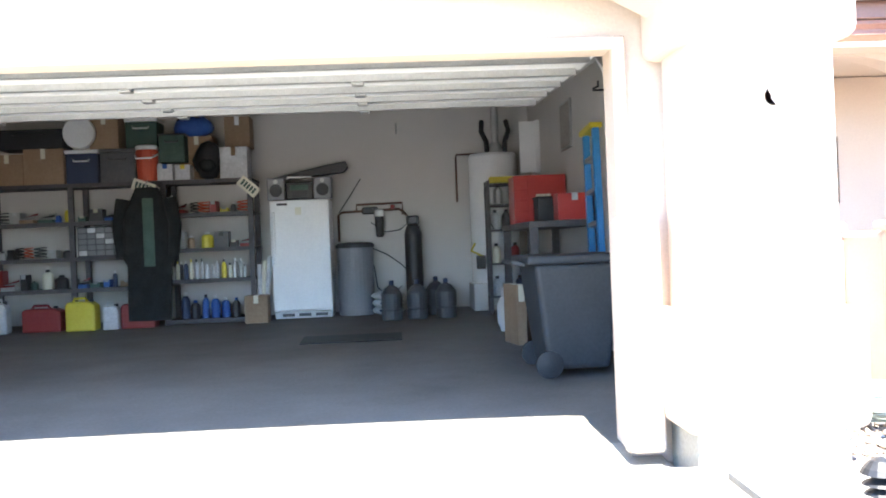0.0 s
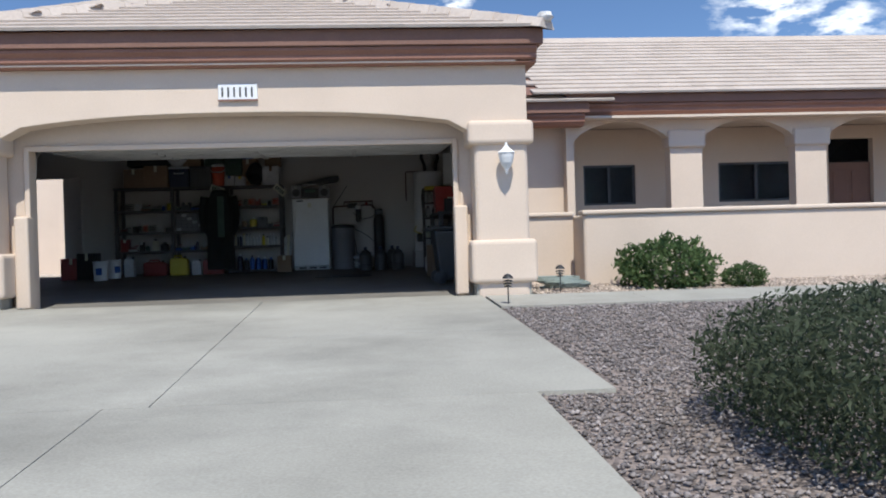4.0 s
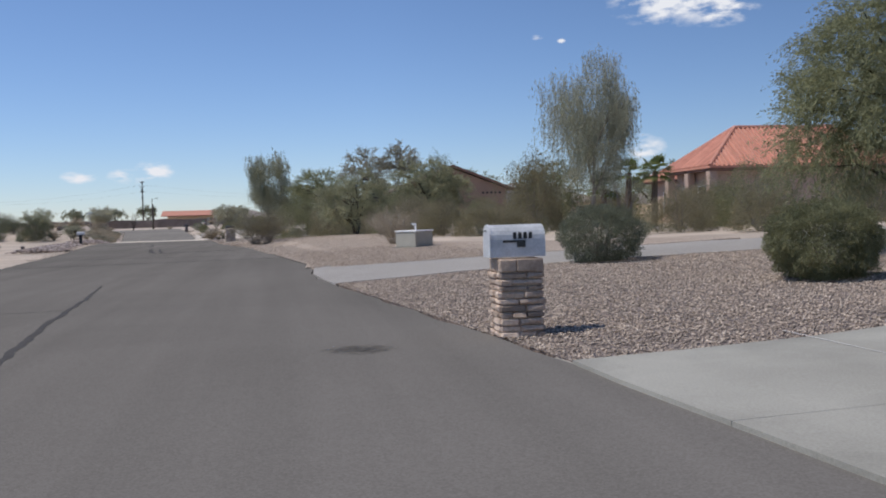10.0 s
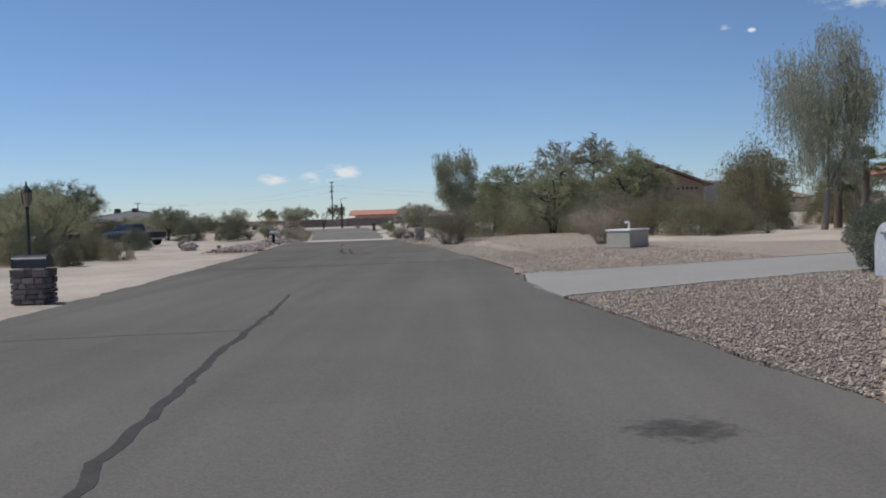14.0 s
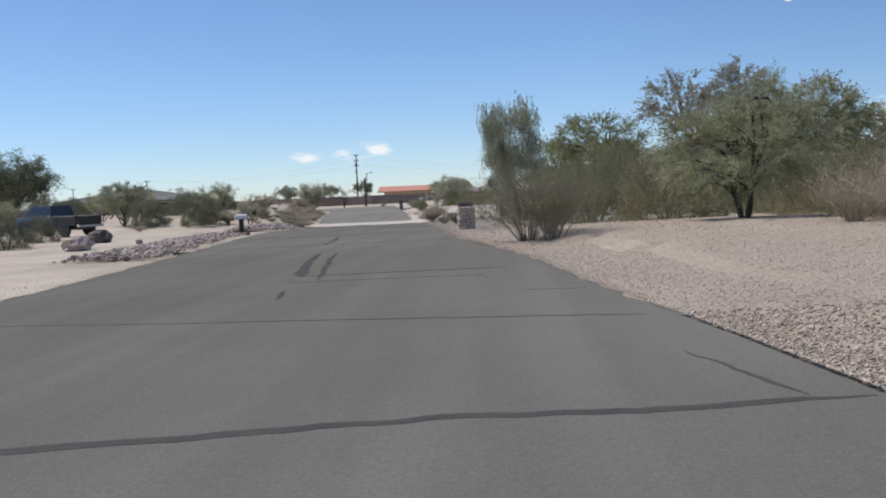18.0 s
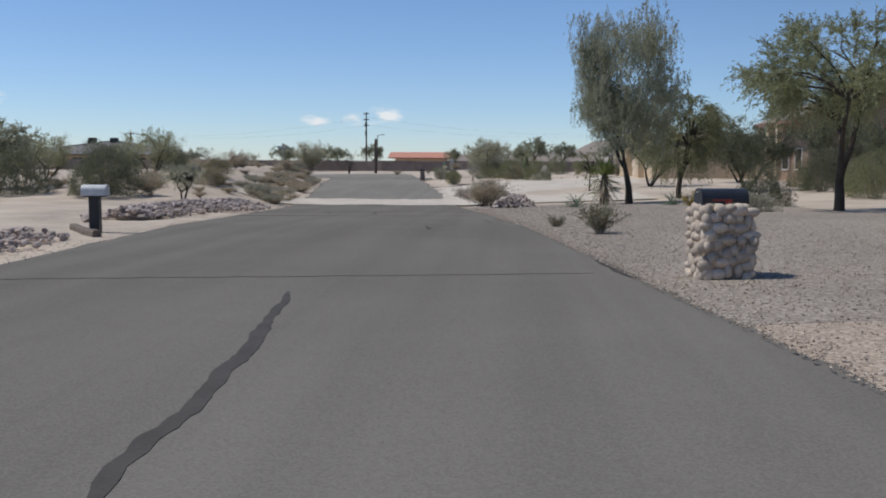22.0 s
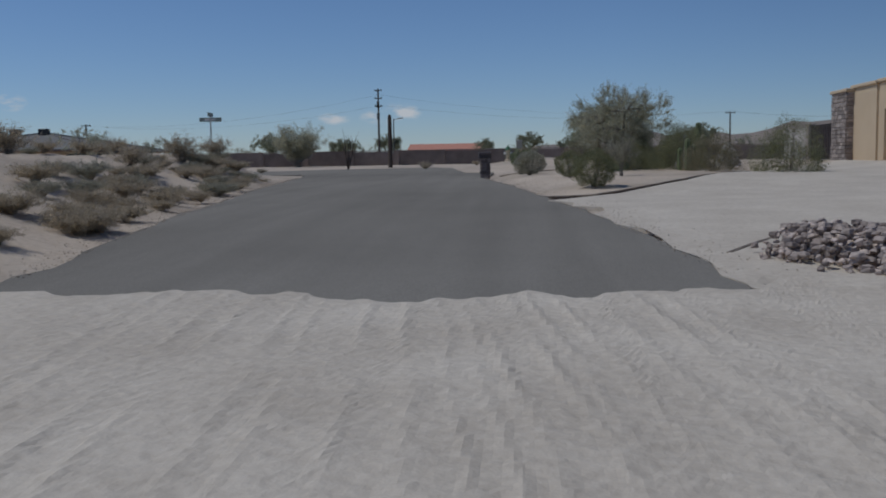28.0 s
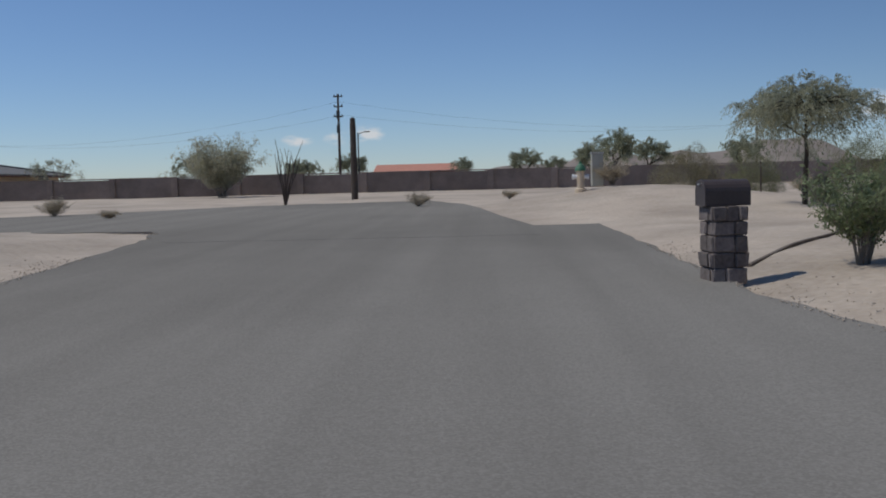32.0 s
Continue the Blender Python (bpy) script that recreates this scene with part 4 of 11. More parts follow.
# front of the double bay: arched header on two pillars
head = [(-8.05, 3.93), (-8.05, 3.0), (-7.27, 3.0)]
n = 20
for i in range(n + 1):
    x = -7.27 + 6.29 * i / n
    u = abs(2 * i / n - 1)
    head.append((x, 3.29 - 0.20 * u ** 2.6 - 0.12 * max(0, (u - 0.9) / 0.1) ** 2))
head += [(-0.98, 3.0), (-0.2, 3.0), (-0.2, 3.93)]
stucco("header_wall", Mesh().prism(head, 1.13, 1.5), 0.03)
for x0, x1 in ((-8.08, -7.27), (-0.98, -0.17)):
    stucco("pillar", Mesh().box(x0 + 0.03, x1 - 0.03, 1.13, 1.62, 0.6, 3.05), 0.07)
    stucco("capital", Mesh().box(x0 - 0.06, x1 + 0.05, 1.05, 1.66, 2.79, 3.12), 0.06)
    stucco("pillar_base", Mesh().box(x0 - 0.05, x1 + 0.06, 1.06, 1.68, 0.88, 1.48), 0.06)
    part("plinth", Mesh().box(x0 + 0.02, x1 - 0.02, 1.15, 1.6, 0.5, 0.88, 0.01), CONCRETE, house)
# recessed jambs and lintel round the big door
for q in ((-8.0, -7.07, 1.66, 2.0, 0.5, 3.93), (-1.16, -0.25, 1.66, 2.0, 0.5, 3.93), (-7.07, -1.16, 1.66, 2.0, 2.91, 3.93)):
    part("door_surround", Mesh().box(*q), STUCCO, house)
for x0, x1 in ((-7.21, -7.02), (-1.21, -1.02)):
    stucco("jamb_stub", Mesh().box(x0, x1, 1.46, 1.7, 0.72, 1.98), 0.03)
trim = Mesh().box(-7.1, -7.03, 1.6, 1.66, 0.7, 2.94, 0.008)
trim.box(-1.2, -1.13, 1.6, 1.66, 0.7, 2.94, 0.008).box(-7.03, -1.2, 1.6, 1.66, 2.87, 2.94, 0.008)
part("door_trim", trim, STUCCO, house)

# single bay: wall with a deep recess and a closed sectional door
stucco("side_bay_wall", Mesh().box(-12.42, -11.53, 1.42, 1.95, 0.6, 3.55), 0.05)
stucco("side_bay_wall", Mesh().box(-8.3, -8.0, 1.46, 1.95, 0.6, 2.97), 0.03)
stucco("side_bay_header", Mesh().box(-11.54, -8.02, 1.42, 1.95, 2.93, 3.55), 0.03)
stucco("pillar_base", Mesh().box(-12.5, -11.46, 1.34, 1.98, 0.83, 2.05), 0.06)
part("plinth", Mesh().box(-12.4, -11.52, 1.42, 1.95, 0.45, 0.83, 0.01), CONCRETE, house)
single = part("garage_door", Mesh().box(-11.6, -8.1, 1.757, 1.83, 0.64, 3.0), DOOR_PAINT, house, "closed cream sectional garage door")
for r in range(4):
    z0 = 0.66 + r * 0.585
    x0, x1 = -11.55, -8.12
    rails = [(x0, x1, z0, z0 + 0.15), (x0, x1, z0 + 0.42, z0 + 0.577)]
    stiles = [x0 + (x1 - x0) * k / 4 for k in range(5)]
    b = Mesh()
    for q in rails:
        b.box(q[0], q[1], 1.745, 1.76, q[2], q[3], 0.007)
    for k, xs in enumerate(stiles):
        b.box(max(x0, xs - 0.07), min(x1, xs + 0.07), 1.7455, 1.76, z0 + 0.146, z0 + 0.424)
    sec = part("door_section", b, DOOR_PAINT, single)
    for k in range(4):
        part("panel", Mesh().box(stiles[k] + 0.085, stiles[k + 1] - 0.085, 1.747, 1.76, z0 + 0.163, z0 + 0.407, 0.01), DOOR_PAINT, sec)
part("bottom_seal", Mesh().box(-11.55, -8.12, 1.75, 1.79, 0.62, 0.66), BLACK, single)

# outer walls
part("west_wall", Mesh().box(-12.4, -12.2, 1.9, 10.1, 0.4, 3.6), STUCCO, house)
back = Mesh()
back.box(-12.2, -10.1, 9.9, 10.1, 0.4, 4.0).box(-9.16, -0.2, 9.9, 10.1, 0.4, 4.0).box(-10.1, -9.16, 9.9, 10.1, 3.15, 4.0)
part("back_wall", back, DRYWALL, house)
leaf = part("back_door", Mesh().prism([(-9.16, 9.88), (-8.58, 9.2), (-8.55, 9.225), (-9.13, 9.895)], 0.98, 3.12, "z"), DRYWALL, house, "pale grey back door standing open into the garage")
part("door_knob", Mesh().lathe([(0.012, 0), (0.012, 0.04), (0.03, 0.05), (0.03, 0.07), (0.01, 0.085)], 10, (-8.66, 9.24, 2.0), "x"), STEEL, leaf)
part("east_wall", Mesh().box(-0.4, -0.2, 1.9, 9.9, 0.4, 4.0), DRYWALL, house)
part("garage_ceiling", Mesh().box(-12.2, -0.4, 2.0, 9.9, 3.98, 4.05), DRYWALL, house)
part("inner_front_wall", Mesh().box(-8.0, -7.4, 2.0, 2.1, 0.5, 4.0).box(-1.1, -0.4, 2.0, 2.06, 0.5, 4.0).box(-7.4, -1.1, 2.0, 2.06, 2.95, 4.0), DRYWALL, house)
fl = Mesh()
fl.add([(-12.2, 1.9, GF), (-0.4, 1.9, GF), (-0.4, 9.9, GB), (-12.2, 9.9, GB), (-12.2, 1.9, 0.3), (-0.4, 1.9, 0.3), (-0.4, 9.9, 0.3), (-12.2, 9.9, 0.3)],
       [(0, 1, 2, 3), (4, 7, 6, 5), (0, 4, 5, 1), (1, 5, 6, 2), (2, 6, 7, 3), (3, 7, 4, 0)])
part("garage_floor", fl, SLAB, house, "stained grey concrete garage floor")
part("threshold", Mesh().add([(-7.2, 1.1, 0.61), (-1.0, 1.1, 0.61), (-1.0, 1.9, GF), (-7.2, 1.9, GF), (-7.2, 1.1, 0.4), (-1.0, 1.1, 0.4), (-1.0, 1.9, 0.4), (-7.2, 1.9, 0.4)], [(0, 1, 2, 3), (0, 4, 5, 1), (1, 5, 6, 2), (3, 2, 6, 7), (0, 3, 7, 4)]), CONCRETE, house)

# fascia: board darkened for the shade under the tiles, above a terracotta one
def fascia(x0, x1, y, z, ends=(True, True), deep=0.5):
    part("fascia_board", Mesh().box(x0 - 0.02, x1 + 0.02, y - 0.02, y + 0.1, z - 0.24, z - 0.02, 0.01), FASCIA_DARK, house, "brown fascia board darkened for the shade under the tiles")
    prof = [(y + 0.02, z - 0.25), (y + 0.02, z - 0.29), (y + 0.07, z - 0.34), (y + 0.07, z - 0.40), (y + 0.14, z - 0.47), (y + 0.5, z - 0.47), (y + 0.5, z - 0.25)]
    part("fascia_moulding", Mesh().prism(prof, x0 + 0.06, x1 - 0.06, "x"), FASCIA, house, "terracotta fascia moulding")


fascia(-8.24, -0.02, 0.85, 4.35)
fascia(-12.44, -8.2, 1.0, 3.9)
fascia(0.0, 2.05, 6.56, 4.2)
fascia(1.63, 19.0, 6.62, 4.395)
for x, y0, y1, z, s in ((-8.24, 0.95, 3.0, 4.35, 1), (-0.02, 0.95, 6.0, 4.35, -1), (-12.44, 1.1, 12.0, 3.9, 1)):
    part("fascia_board", Mesh().box(min(x, x + 0.1 * s), max(x, x + 0.1 * s), y0, y1, z - 0.24, z - 0.02), FASCIA_DARK, house)
    part("fascia_moulding", Mesh().box(min(x + 0.06 * s, x + 0.35 * s), max(x + 0.06 * s, x + 0.35 * s), y0, y1, z - 0.46, z - 0.25), FASCIA, house)

# roof planes, each with its own overlapping tiles
roof = part("roof", Mesh().add(
    [(-8.24, 0.8, 4.33), (-0.02, 0.8, 4.33), (-4.13, 4.9, 5.9), (-4.13, 8.0, 5.9), (-0.02, 9.0, 4.33), (-8.24, 9.0, 4.33),
     (-12.44, 0.95, 3.88), (-6.1, 7.3, 6.5), (-12.44, 14.0, 3.88), (-6.1, 12.5, 6.5), (-6.1, 7.35, 6.5), (0.0, 6.56, 4.33), (19, 6.56, 4.33), (19, 11.45, 6.4), (0.0, 11.45, 6.4), (0, 16.3, 4.33), (19, 16.3, 4.33), (-0.02, 14.0, 4.1), (-8.2, 0.95, 3.9), (-3.3, 4.4, 5.36), (-3.3, 14.0, 5.36)],
    [(0, 1, 2), (1, 4, 3, 2), (0, 2, 3, 5), (6, 18, 19, 7), (6, 7, 9, 8), (7, 19, 20, 9), (8, 9, 20), (11, 12, 13, 14), (14, 13, 16, 15)]), FASCIA_DARK, house, "tiled hip roof")
TW, TL = 0.32, 0.36


def tile_mesh(w, l):
    """One flat concrete tile, up the slope along +y, its butt at y = 0."""
    m = Mesh()
    m.add([(0.0015, 0, 0.0), (w - 0.0015, 0, 0.0), (w - 0.0015, 0, 0.042), (0.0015, 0, 0.042), (0.0015, l + 0.05, 0.0), (w - 0.0015, l + 0.05, 0.0), (w - 0.0015, l + 0.05, 0.010), (0.0015, l + 0.05, 0.010)],
          [(0, 1, 2, 3), (3, 2, 6, 7), (0, 3, 7, 4), (1, 5, 6, 2)])
    me = bpy.data.meshes.new("roof_tile")
    me.from_pydata(m.v, [], m.f)
    me.materials.append(TILE)
    return me


TILE_MESH = tile_mesh(TW, TL)


def lay(o, u, up, width, run, inside, own):
    """Tiles on a plane: own = as objects of their own, or else joined."""
    o, u, up = Vector(o), Vector(u).normalized(), Vector(up).normalized()
    nrm = u.cross(up).normalized()
    rot = Matrix((u, up, nrm)).transposed().to_4x4()
    rest = Mesh()
    rows = int(run / TL) + 1
    for r in range(rows):
        off = (r % 2) * TW / 2
        for c in range(-1, int(width / TW) + 2):
            a, bb = c * TW + off, r * TL
            if not inside(a + TW / 2, bb + TL * 0.5):
                continue
            p = o + u * a + up * bb + nrm * (0.012 + 0.002 * random.random())
            m = Matrix.Translation(p) @ rot @ Matrix.Rotation(random.uniform(-0.006, 0.006), 4, "Z")
            if own:
                t = new("roof_tile", TILE_MESH)
                t.parent = roof
                t.matrix_basis = m
            else:
                rest.add([tuple(m @ Vector(q.co)) for q in TILE_MESH.vertices], [tuple(q.vertices) for q in TILE_MESH.polygons])
    if not own:
        ob = part("roof_tiles", rest, TILE, roof, kind="stuff")
    return nrm


S = 0.383
L_ = math.hypot(1, S)
LAYS = [
    ((-8.28, 0.74, 4.31), (1, 0, 0), (0, 1, S), 8.3, 4.5, lambda a, b: abs(a - 4.15) < 4.2 - b / L_, True),
    ((-12.5, 0.9, 3.86), (1, 0, 0), (0, 1, 0.413), 10.0, 7.2, lambda a, b: b / L_ - 0.05 < a < 12.9 - b / L_ and (a < 4.5 or b / L_ > 0.4 + (a - 4.5) * 0.72), False),
    ((1.25, 6.49, 4.32), (1, 0, 0), (0, 1, 0.4245), 17.5, 5.3, lambda a, b: True, False),
    ((0.0, 6.45, 4.165), (1, 0, 0), (0, 1, S), 2.1, 1.2, lambda a, b: True, False),
]
EAST = ((0.02, 0.8, 4.31), (0, 1, 0), (-1, 0, S), 9.0, 4.5, lambda a, b: a > b / L_, False)
WEST2 = ((-8.28, 9.0, 4.31), (0, -1, 0), (1, 0, S), 8.3, 4.5, lambda a, b: a < 8.25 - b / L_, False)
WEST = ((-12.5, 14.0, 3.86), (0, -1, 0), (1, 0, 0.413), 13.1, 6.8, lambda a, b: a < 13.1 - b / L_, False)


def ridge(p, q, name="ridge_tile", n=None):
    """A line of half-round ridge tiles."""
    p, q = Vector(p), Vector(q)
    d = q - p
    k = n or max(1, int(d.length / 0.4))
    me = Mesh()
    seg = d / k
    side = Vector((-d.y, d.x, 0)).normalized()
    up = Vector((0, 0, 1))
    for i in range(k):
        a, c = p + seg * i - seg * 0.06, p + seg * (i + 1)
        m = Mesh()
        ring = []
        for e, lift, w in ((a, 0.072, 0.18), (c, 0.062, 0.168)):
            for s, h in ((-1, -0.1), (-0.62, 0.02), (0, 0.045), (0.62, 0.02), (1, -0.1)):
                ring.append(tuple(e + side * s * w + up * (h + lift)))
        m.add(ring, [(j, j + 1, j + 6, j + 5) for j in range(4)] + [(4, 3, 2, 1, 0), (5, 6, 7, 8, 9)])
        part(name, m, TILE, roof)
    part("mortar", Mesh().blob(tuple(p + Vector((0, 0, 0.12))), (0.11, 0.11, 0.08), 3, 8), MORTAR, roof)


# porch of the right wing
def arch_wall(x0, x1, y0, y1, z_low, spring, rise, z_top, cuts):
    """A wall from z_low up with arched openings (a, b): each pier and each arch a part."""
    edge = x0
    for a, c in cuts:
        if edge < a:
            part("arcade_pier", Mesh().prism([(edge, z_low), (a, z_low), (a, spring), (edge, spring)], y0, y1), STUCCO, house)
        pts = [(a + (c - a) * i / 14, spring + rise * math.sin(math.pi * i / 14) ** 0.75) for i in range(15)]
        part("arcade_arch", Mesh().prism([(edge, spring), (edge, z_top), (c, z_top)] + pts[::-1], y0, y1), STUCCO, house)
        edge = c
    part("arcade_pier", Mesh().prism([(edge, z_low), (x1, z_low), (x1, z_top), (edge, z_top)], y0, y1), STUCCO, house)


arch_wall(1.7, 19.0, 7.1, 7.42, 0.6, 3.46, 0.39, 3.92, [(1.86, 3.88), (4.56, 6.57), (7.25, 9.27), (9.95, 11.97), (12.66, 14.65)])
for x in (3.88, 6.57, 9.27, 11.97):
    stucco("capital", Mesh().box(x - 0.05, x + 0.74, 7.02, 7.5, 3.28, 3.64), 0.04)
stucco("porch_wall", Mesh().box(0.93, 19.0, 2.65, 2.88, 0.4, 1.84), 0.05)
stucco("porch_wall_return", Mesh().box(0.95, 1.17, 2.86, 3.5, 0.4, 1.83), 0.04)
stucco("wall_cap", Mesh().box(0.9, 19.0, 2.6, 2.93, 1.83, 1.9), 0.025)
stucco("wall_cap", Mesh().box(-0.2, 0.95, 3.36, 3.66, 1.83, 1.9), 0.025)
stucco("link_wall_foot", Mesh().box(-0.2, 0.95, 3.41, 3.61, 0.4, 1.84), 0.03)
# dark backing added in place of a shaded room behind the door light
part("room_dark_backing", Mesh().box(1.0, 19, 10.6, 10.7, 0.4, 3.9), DARK_ROOM, house)
part("backyard_wall", Mesh().box(-22, -4, 25.0, 25.2, 0.0, 4.6), STUCCO, house)
part("link_wall", Mesh().box(-0.2, 1.86, 7.42, 7.6, 0.4, 3.95), STUCCO, house)
BW = 8.95
for q in ((1.0, 2.5, 0.4, 3.9), (3.7, 5.64, 0.4, 3.9), (7.45, 8.27, 0.4, 3.9), (9.35, 19, 0.4, 3.9), (2.5, 3.7, 0.4, 2.2), (2.5, 3.7, 3.1, 3.9), (5.64, 7.45, 0.4, 2.2), (5.64, 7.45, 3.1, 3.9), (8.27, 9.35, 3.6, 3.9)):
    part("porch_back_wall", Mesh().box(q[0], q[1], BW, BW + 0.2, q[2], q[3]), STUCCO, house)
part("porch_ceiling", Mesh().box(-0.2, 19, 6.8, BW + 0.1, 3.92, 3.97), STUCCO, house)
part("porch_floor", Mesh().box(0.95, 19, 7.0, BW, 0.6, 0.74), SLAB, house)
# unseen floor, made dark gravel so less sunlight bounces onto the porch walls
part("unseen_court_floor", Mesh().box(0.95, 19, 2.9, 7.0, 0.5, 0.7), GRAVEL, house)
for q in ((-8.1, -0.15, 0.95, 1.3, 3.9, 3.94), (-12.5, -8.0, 1.1, 1.5, 3.52, 3.56), (0.0, 19, 6.66, 7.1, 3.86, 3.91)):
    part("eave_soffit", Mesh().box(*q), STUCCO, house)
for x0, x1, z0, z1 in ((2.5, 3.7, 2.2, 3.1), (5.64, 7.45, 2.2, 3.1)):
    # near-black slab behind the panes carries the room's dimness as colour
    w = part("window", Mesh().box(x0, x1, BW + 0.12, BW + 0.16, z0, z1), DARK_ROOM, house, "sliding window under the porch with its dim room painted dark")
    for q in ((x0, x1, z0, z0 + 0.05), (x0, x1, z1 - 0.05, z1), (x0, x0 + 0.05, z0 + 0.05, z1 - 0.05), (x1 - 0.05, x1, z0 + 0.05, z1 - 0.05), ((x0 + x1) / 2 - 0.03, (x0 + x1) / 2 + 0.03, z0 + 0.05, z1 - 0.05)):
        part("window_frame", Mesh().box(q[0], q[1], BW + 0.04, BW + 0.1, q[2], q[3]), TRIM_GREY, w)
    for q in (0, 1):
        xm = (x0 + x1) / 2
        pn = part("pane", Mesh().box((x0 + 0.05, xm + 0.03)[q], (xm - 0.03, x1 - 0.05)[q], BW + 0.065, BW + 0.073, z0 + 0.05, z1 - 0.05), GLASS, w)
        pn.visible_shadow = False
dr = part("front_door", Mesh().box(8.3, 9.32, BW + 0.1, BW + 0.16, 0.74, 3.05), FASCIA_DARK, house, "dark front door with an arched light")
part("door_light", Mesh().prism([(8.32, 3.1)] + [(8.32 + 0.98 * i / 10, 3.1 + 0.42 * math.sin(math.pi * i / 10)) for i in range(11)] + [(9.3, 3.1)], BW + 0.08, BW + 0.12), GLASS, dr)
for x in (8.4, 8.86):
    part("door_panel", Mesh().box(x, x + 0.36, BW + 0.08, BW + 0.1, 0.9, 2.85, 0.008), FASCIA_DARK, dr)

# number plate over the door: the digits are bars
plate = thing("house_number", "white framed house number plate with dark characters", "sign", pose(-4.38, 1.1, 3.45))
part("board", Mesh().box(0, 0.52, 0, 0.03, 0, 0.22, 0.006), WHITE, plate)
part("ledge", Mesh().box(-0.004, 0.524, -0.012, 0.002, -0.012, 0.012), FASCIA_DARK, plate)
for i in range(6):
    part("bar", Mesh().box(0.045 + i * 0.078, 0.068 + i * 0.078, -0.006, 0.001, 0.045, 0.175), BLACK, plate)


def wall_lamp(x, y, z):
    """A white carriage lamp: back plate, arm, bowl, globe, finial."""
    t = thing("wall_lamp", "white carriage lamp with a frosted glass bowl on the stucco pillar", "lamp", pose(x, y, z), "wall lamps")
    part("back_plate", Mesh().lathe([(0.065, 0), (0.065, -0.015), (0.045, -0.03)], 14, (0, 0, -0.08), "y"), WHITE, t)
    part("arm", Mesh().tube([(0, -0.02, -0.08), (0, -0.1, -0.13), (0, -0.18, -0.1), (0, -0.2, -0.03)], 0.013, 8), WHITE, t)
    part("cap", Mesh().lathe([(0.015, 0.2), (0.02, 0.16), (0.05, 0.12), (0.115, 0.07), (0.12, 0.055)], 16, (0, -0.2, 0.0)), WHITE, t)
    part("glass_bowl", Mesh().lathe([(0.11, 0.055), (0.105, 0.0), (0.085, -0.08), (0.05, -0.14), (0.03, -0.16)], 16, (0, -0.2, 0)), FROST, t, "frosted glass bowl")
    part("finial", Mesh().lathe([(0.032, -0.16), (0.034, -0.175), (0.015, -0.19), (0.02, -0.21), (0.004, -0.24)], 12, (0, -0.2, 0)), WHITE, t)
    return t


FROST = paint("frosted_lamp_glass", (0.62, 0.63, 0.62), (0.75, 0.76, 0.75), 0.3, 6, 50, 0.05, 0.002)
wall_lamp(-0.53, 1.16, 2.6)
wall_lamp(-7.7, 1.16, 2.6)
wall_lamp(-12.05, 1.42, 2.55)

# raised sectional door under the ceiling
raised = thing("raised_garage_door", "white sectional garage door rolled up on its tracks", "garage door")
for i in range(4):
    y0 = 2.25 + i * 0.56
    z = 2.98 + 0.02 * i + (0.0 if i else -0.0)
    sec = part("door_section", Mesh().box(-7.1, -1.12, y0, y0 + 0.545, z, z + 0.045, 0.008), WHITE, raised)
    part("stiffener", Mesh().box(-7.05, -1.17, y0 + 0.03, y0 + 0.07, z - 0.045, z).box(-7.05, -1.17, y0 + 0.46, y0 + 0.5, z - 0.045, z), STEEL, sec)
    for x in (-5.6, -4.1, -2.6):
        part("hinge", Mesh().box(x - 0.04, x + 0.04, y0 + 0.5, y0 + 0.6, z - 0.06, z - 0.0, 0.006), STEEL, sec)
for x in (-7.14, -1.08):
    part("track", Mesh().tube([(x, 2.12, 0.75), (x, 2.12, 2.5), (x, 2.2, 2.85), (x, 2.5, 3.02), (x, 5.2, 3.12)], 0.03, 6), STEEL, raised)
    part("track_bracket", Mesh().box(x - 0.02, x + 0.02, 4.6, 4.64, 3.1, 3.98), STEEL, raised)
opener = thing("door_opener", "white door opener with a lit cover below the ceiling", "opener", pose(-4.55, 5.9, 3.42))
part("housing", Mesh().box(-0.16, 0.16, -0.2, 0.2, -0.02, 0.14, 0.03), WHITE, opener)
part("rail", Mesh().box(-0.03, 0.03, -3.7, -0.2, 0.04, 0.08), STEEL, opener)
part("hanger", Mesh().box(-0.12, -0.09, -0.02, 0.02, 0.14, 0.56).box(0.09, 0.12, -0.02, 0.02, 0.14, 0.56), STEEL, opener)
LAMP = bpy.data.materials.new("lit_lamp_cover")
LAMP.use_nodes = True
LAMP.node_tree.nodes["Principled BSDF"].inputs["Emission Color"].default_value = (1.0, 0.72, 0.4, 1)
LAMP.node_tree.nodes["Principled BSDF"].inputs["Emission Strength"].default_value = 1.2
part("lamp_cover", Mesh().box(-0.14, 0.14, -0.19, 0.12, -0.06, -0.02, 0.015), LAMP, opener, "warm lit lamp cover")

# ---- plants ----


def leaf_faces(pos, w, l, rng, droop=0.0, flat=0.0):
    """Small leaves at the given points: quads of w by l in every direction; droop turns them downwards."""
    n = len(pos)
    d = rng.normal(size=(n, 3))
    d[:, 2] = d[:, 2] * (1 - flat) - droop * 2.2
    d /= np.linalg.norm(d, axis=1)[:, None]
    s = np.cross(d, rng.normal(size=(n, 3)))
    s /= np.linalg.norm(s, axis=1)[:, None] + 1e-9
    k = rng.uniform(0.6, 1.35, (n, 1))
    a, e = d * l * k * 0.5, s * w * k * 0.5
    return np.stack([pos - a, pos + e, pos + a, pos - e], 1).reshape(-1, 3)


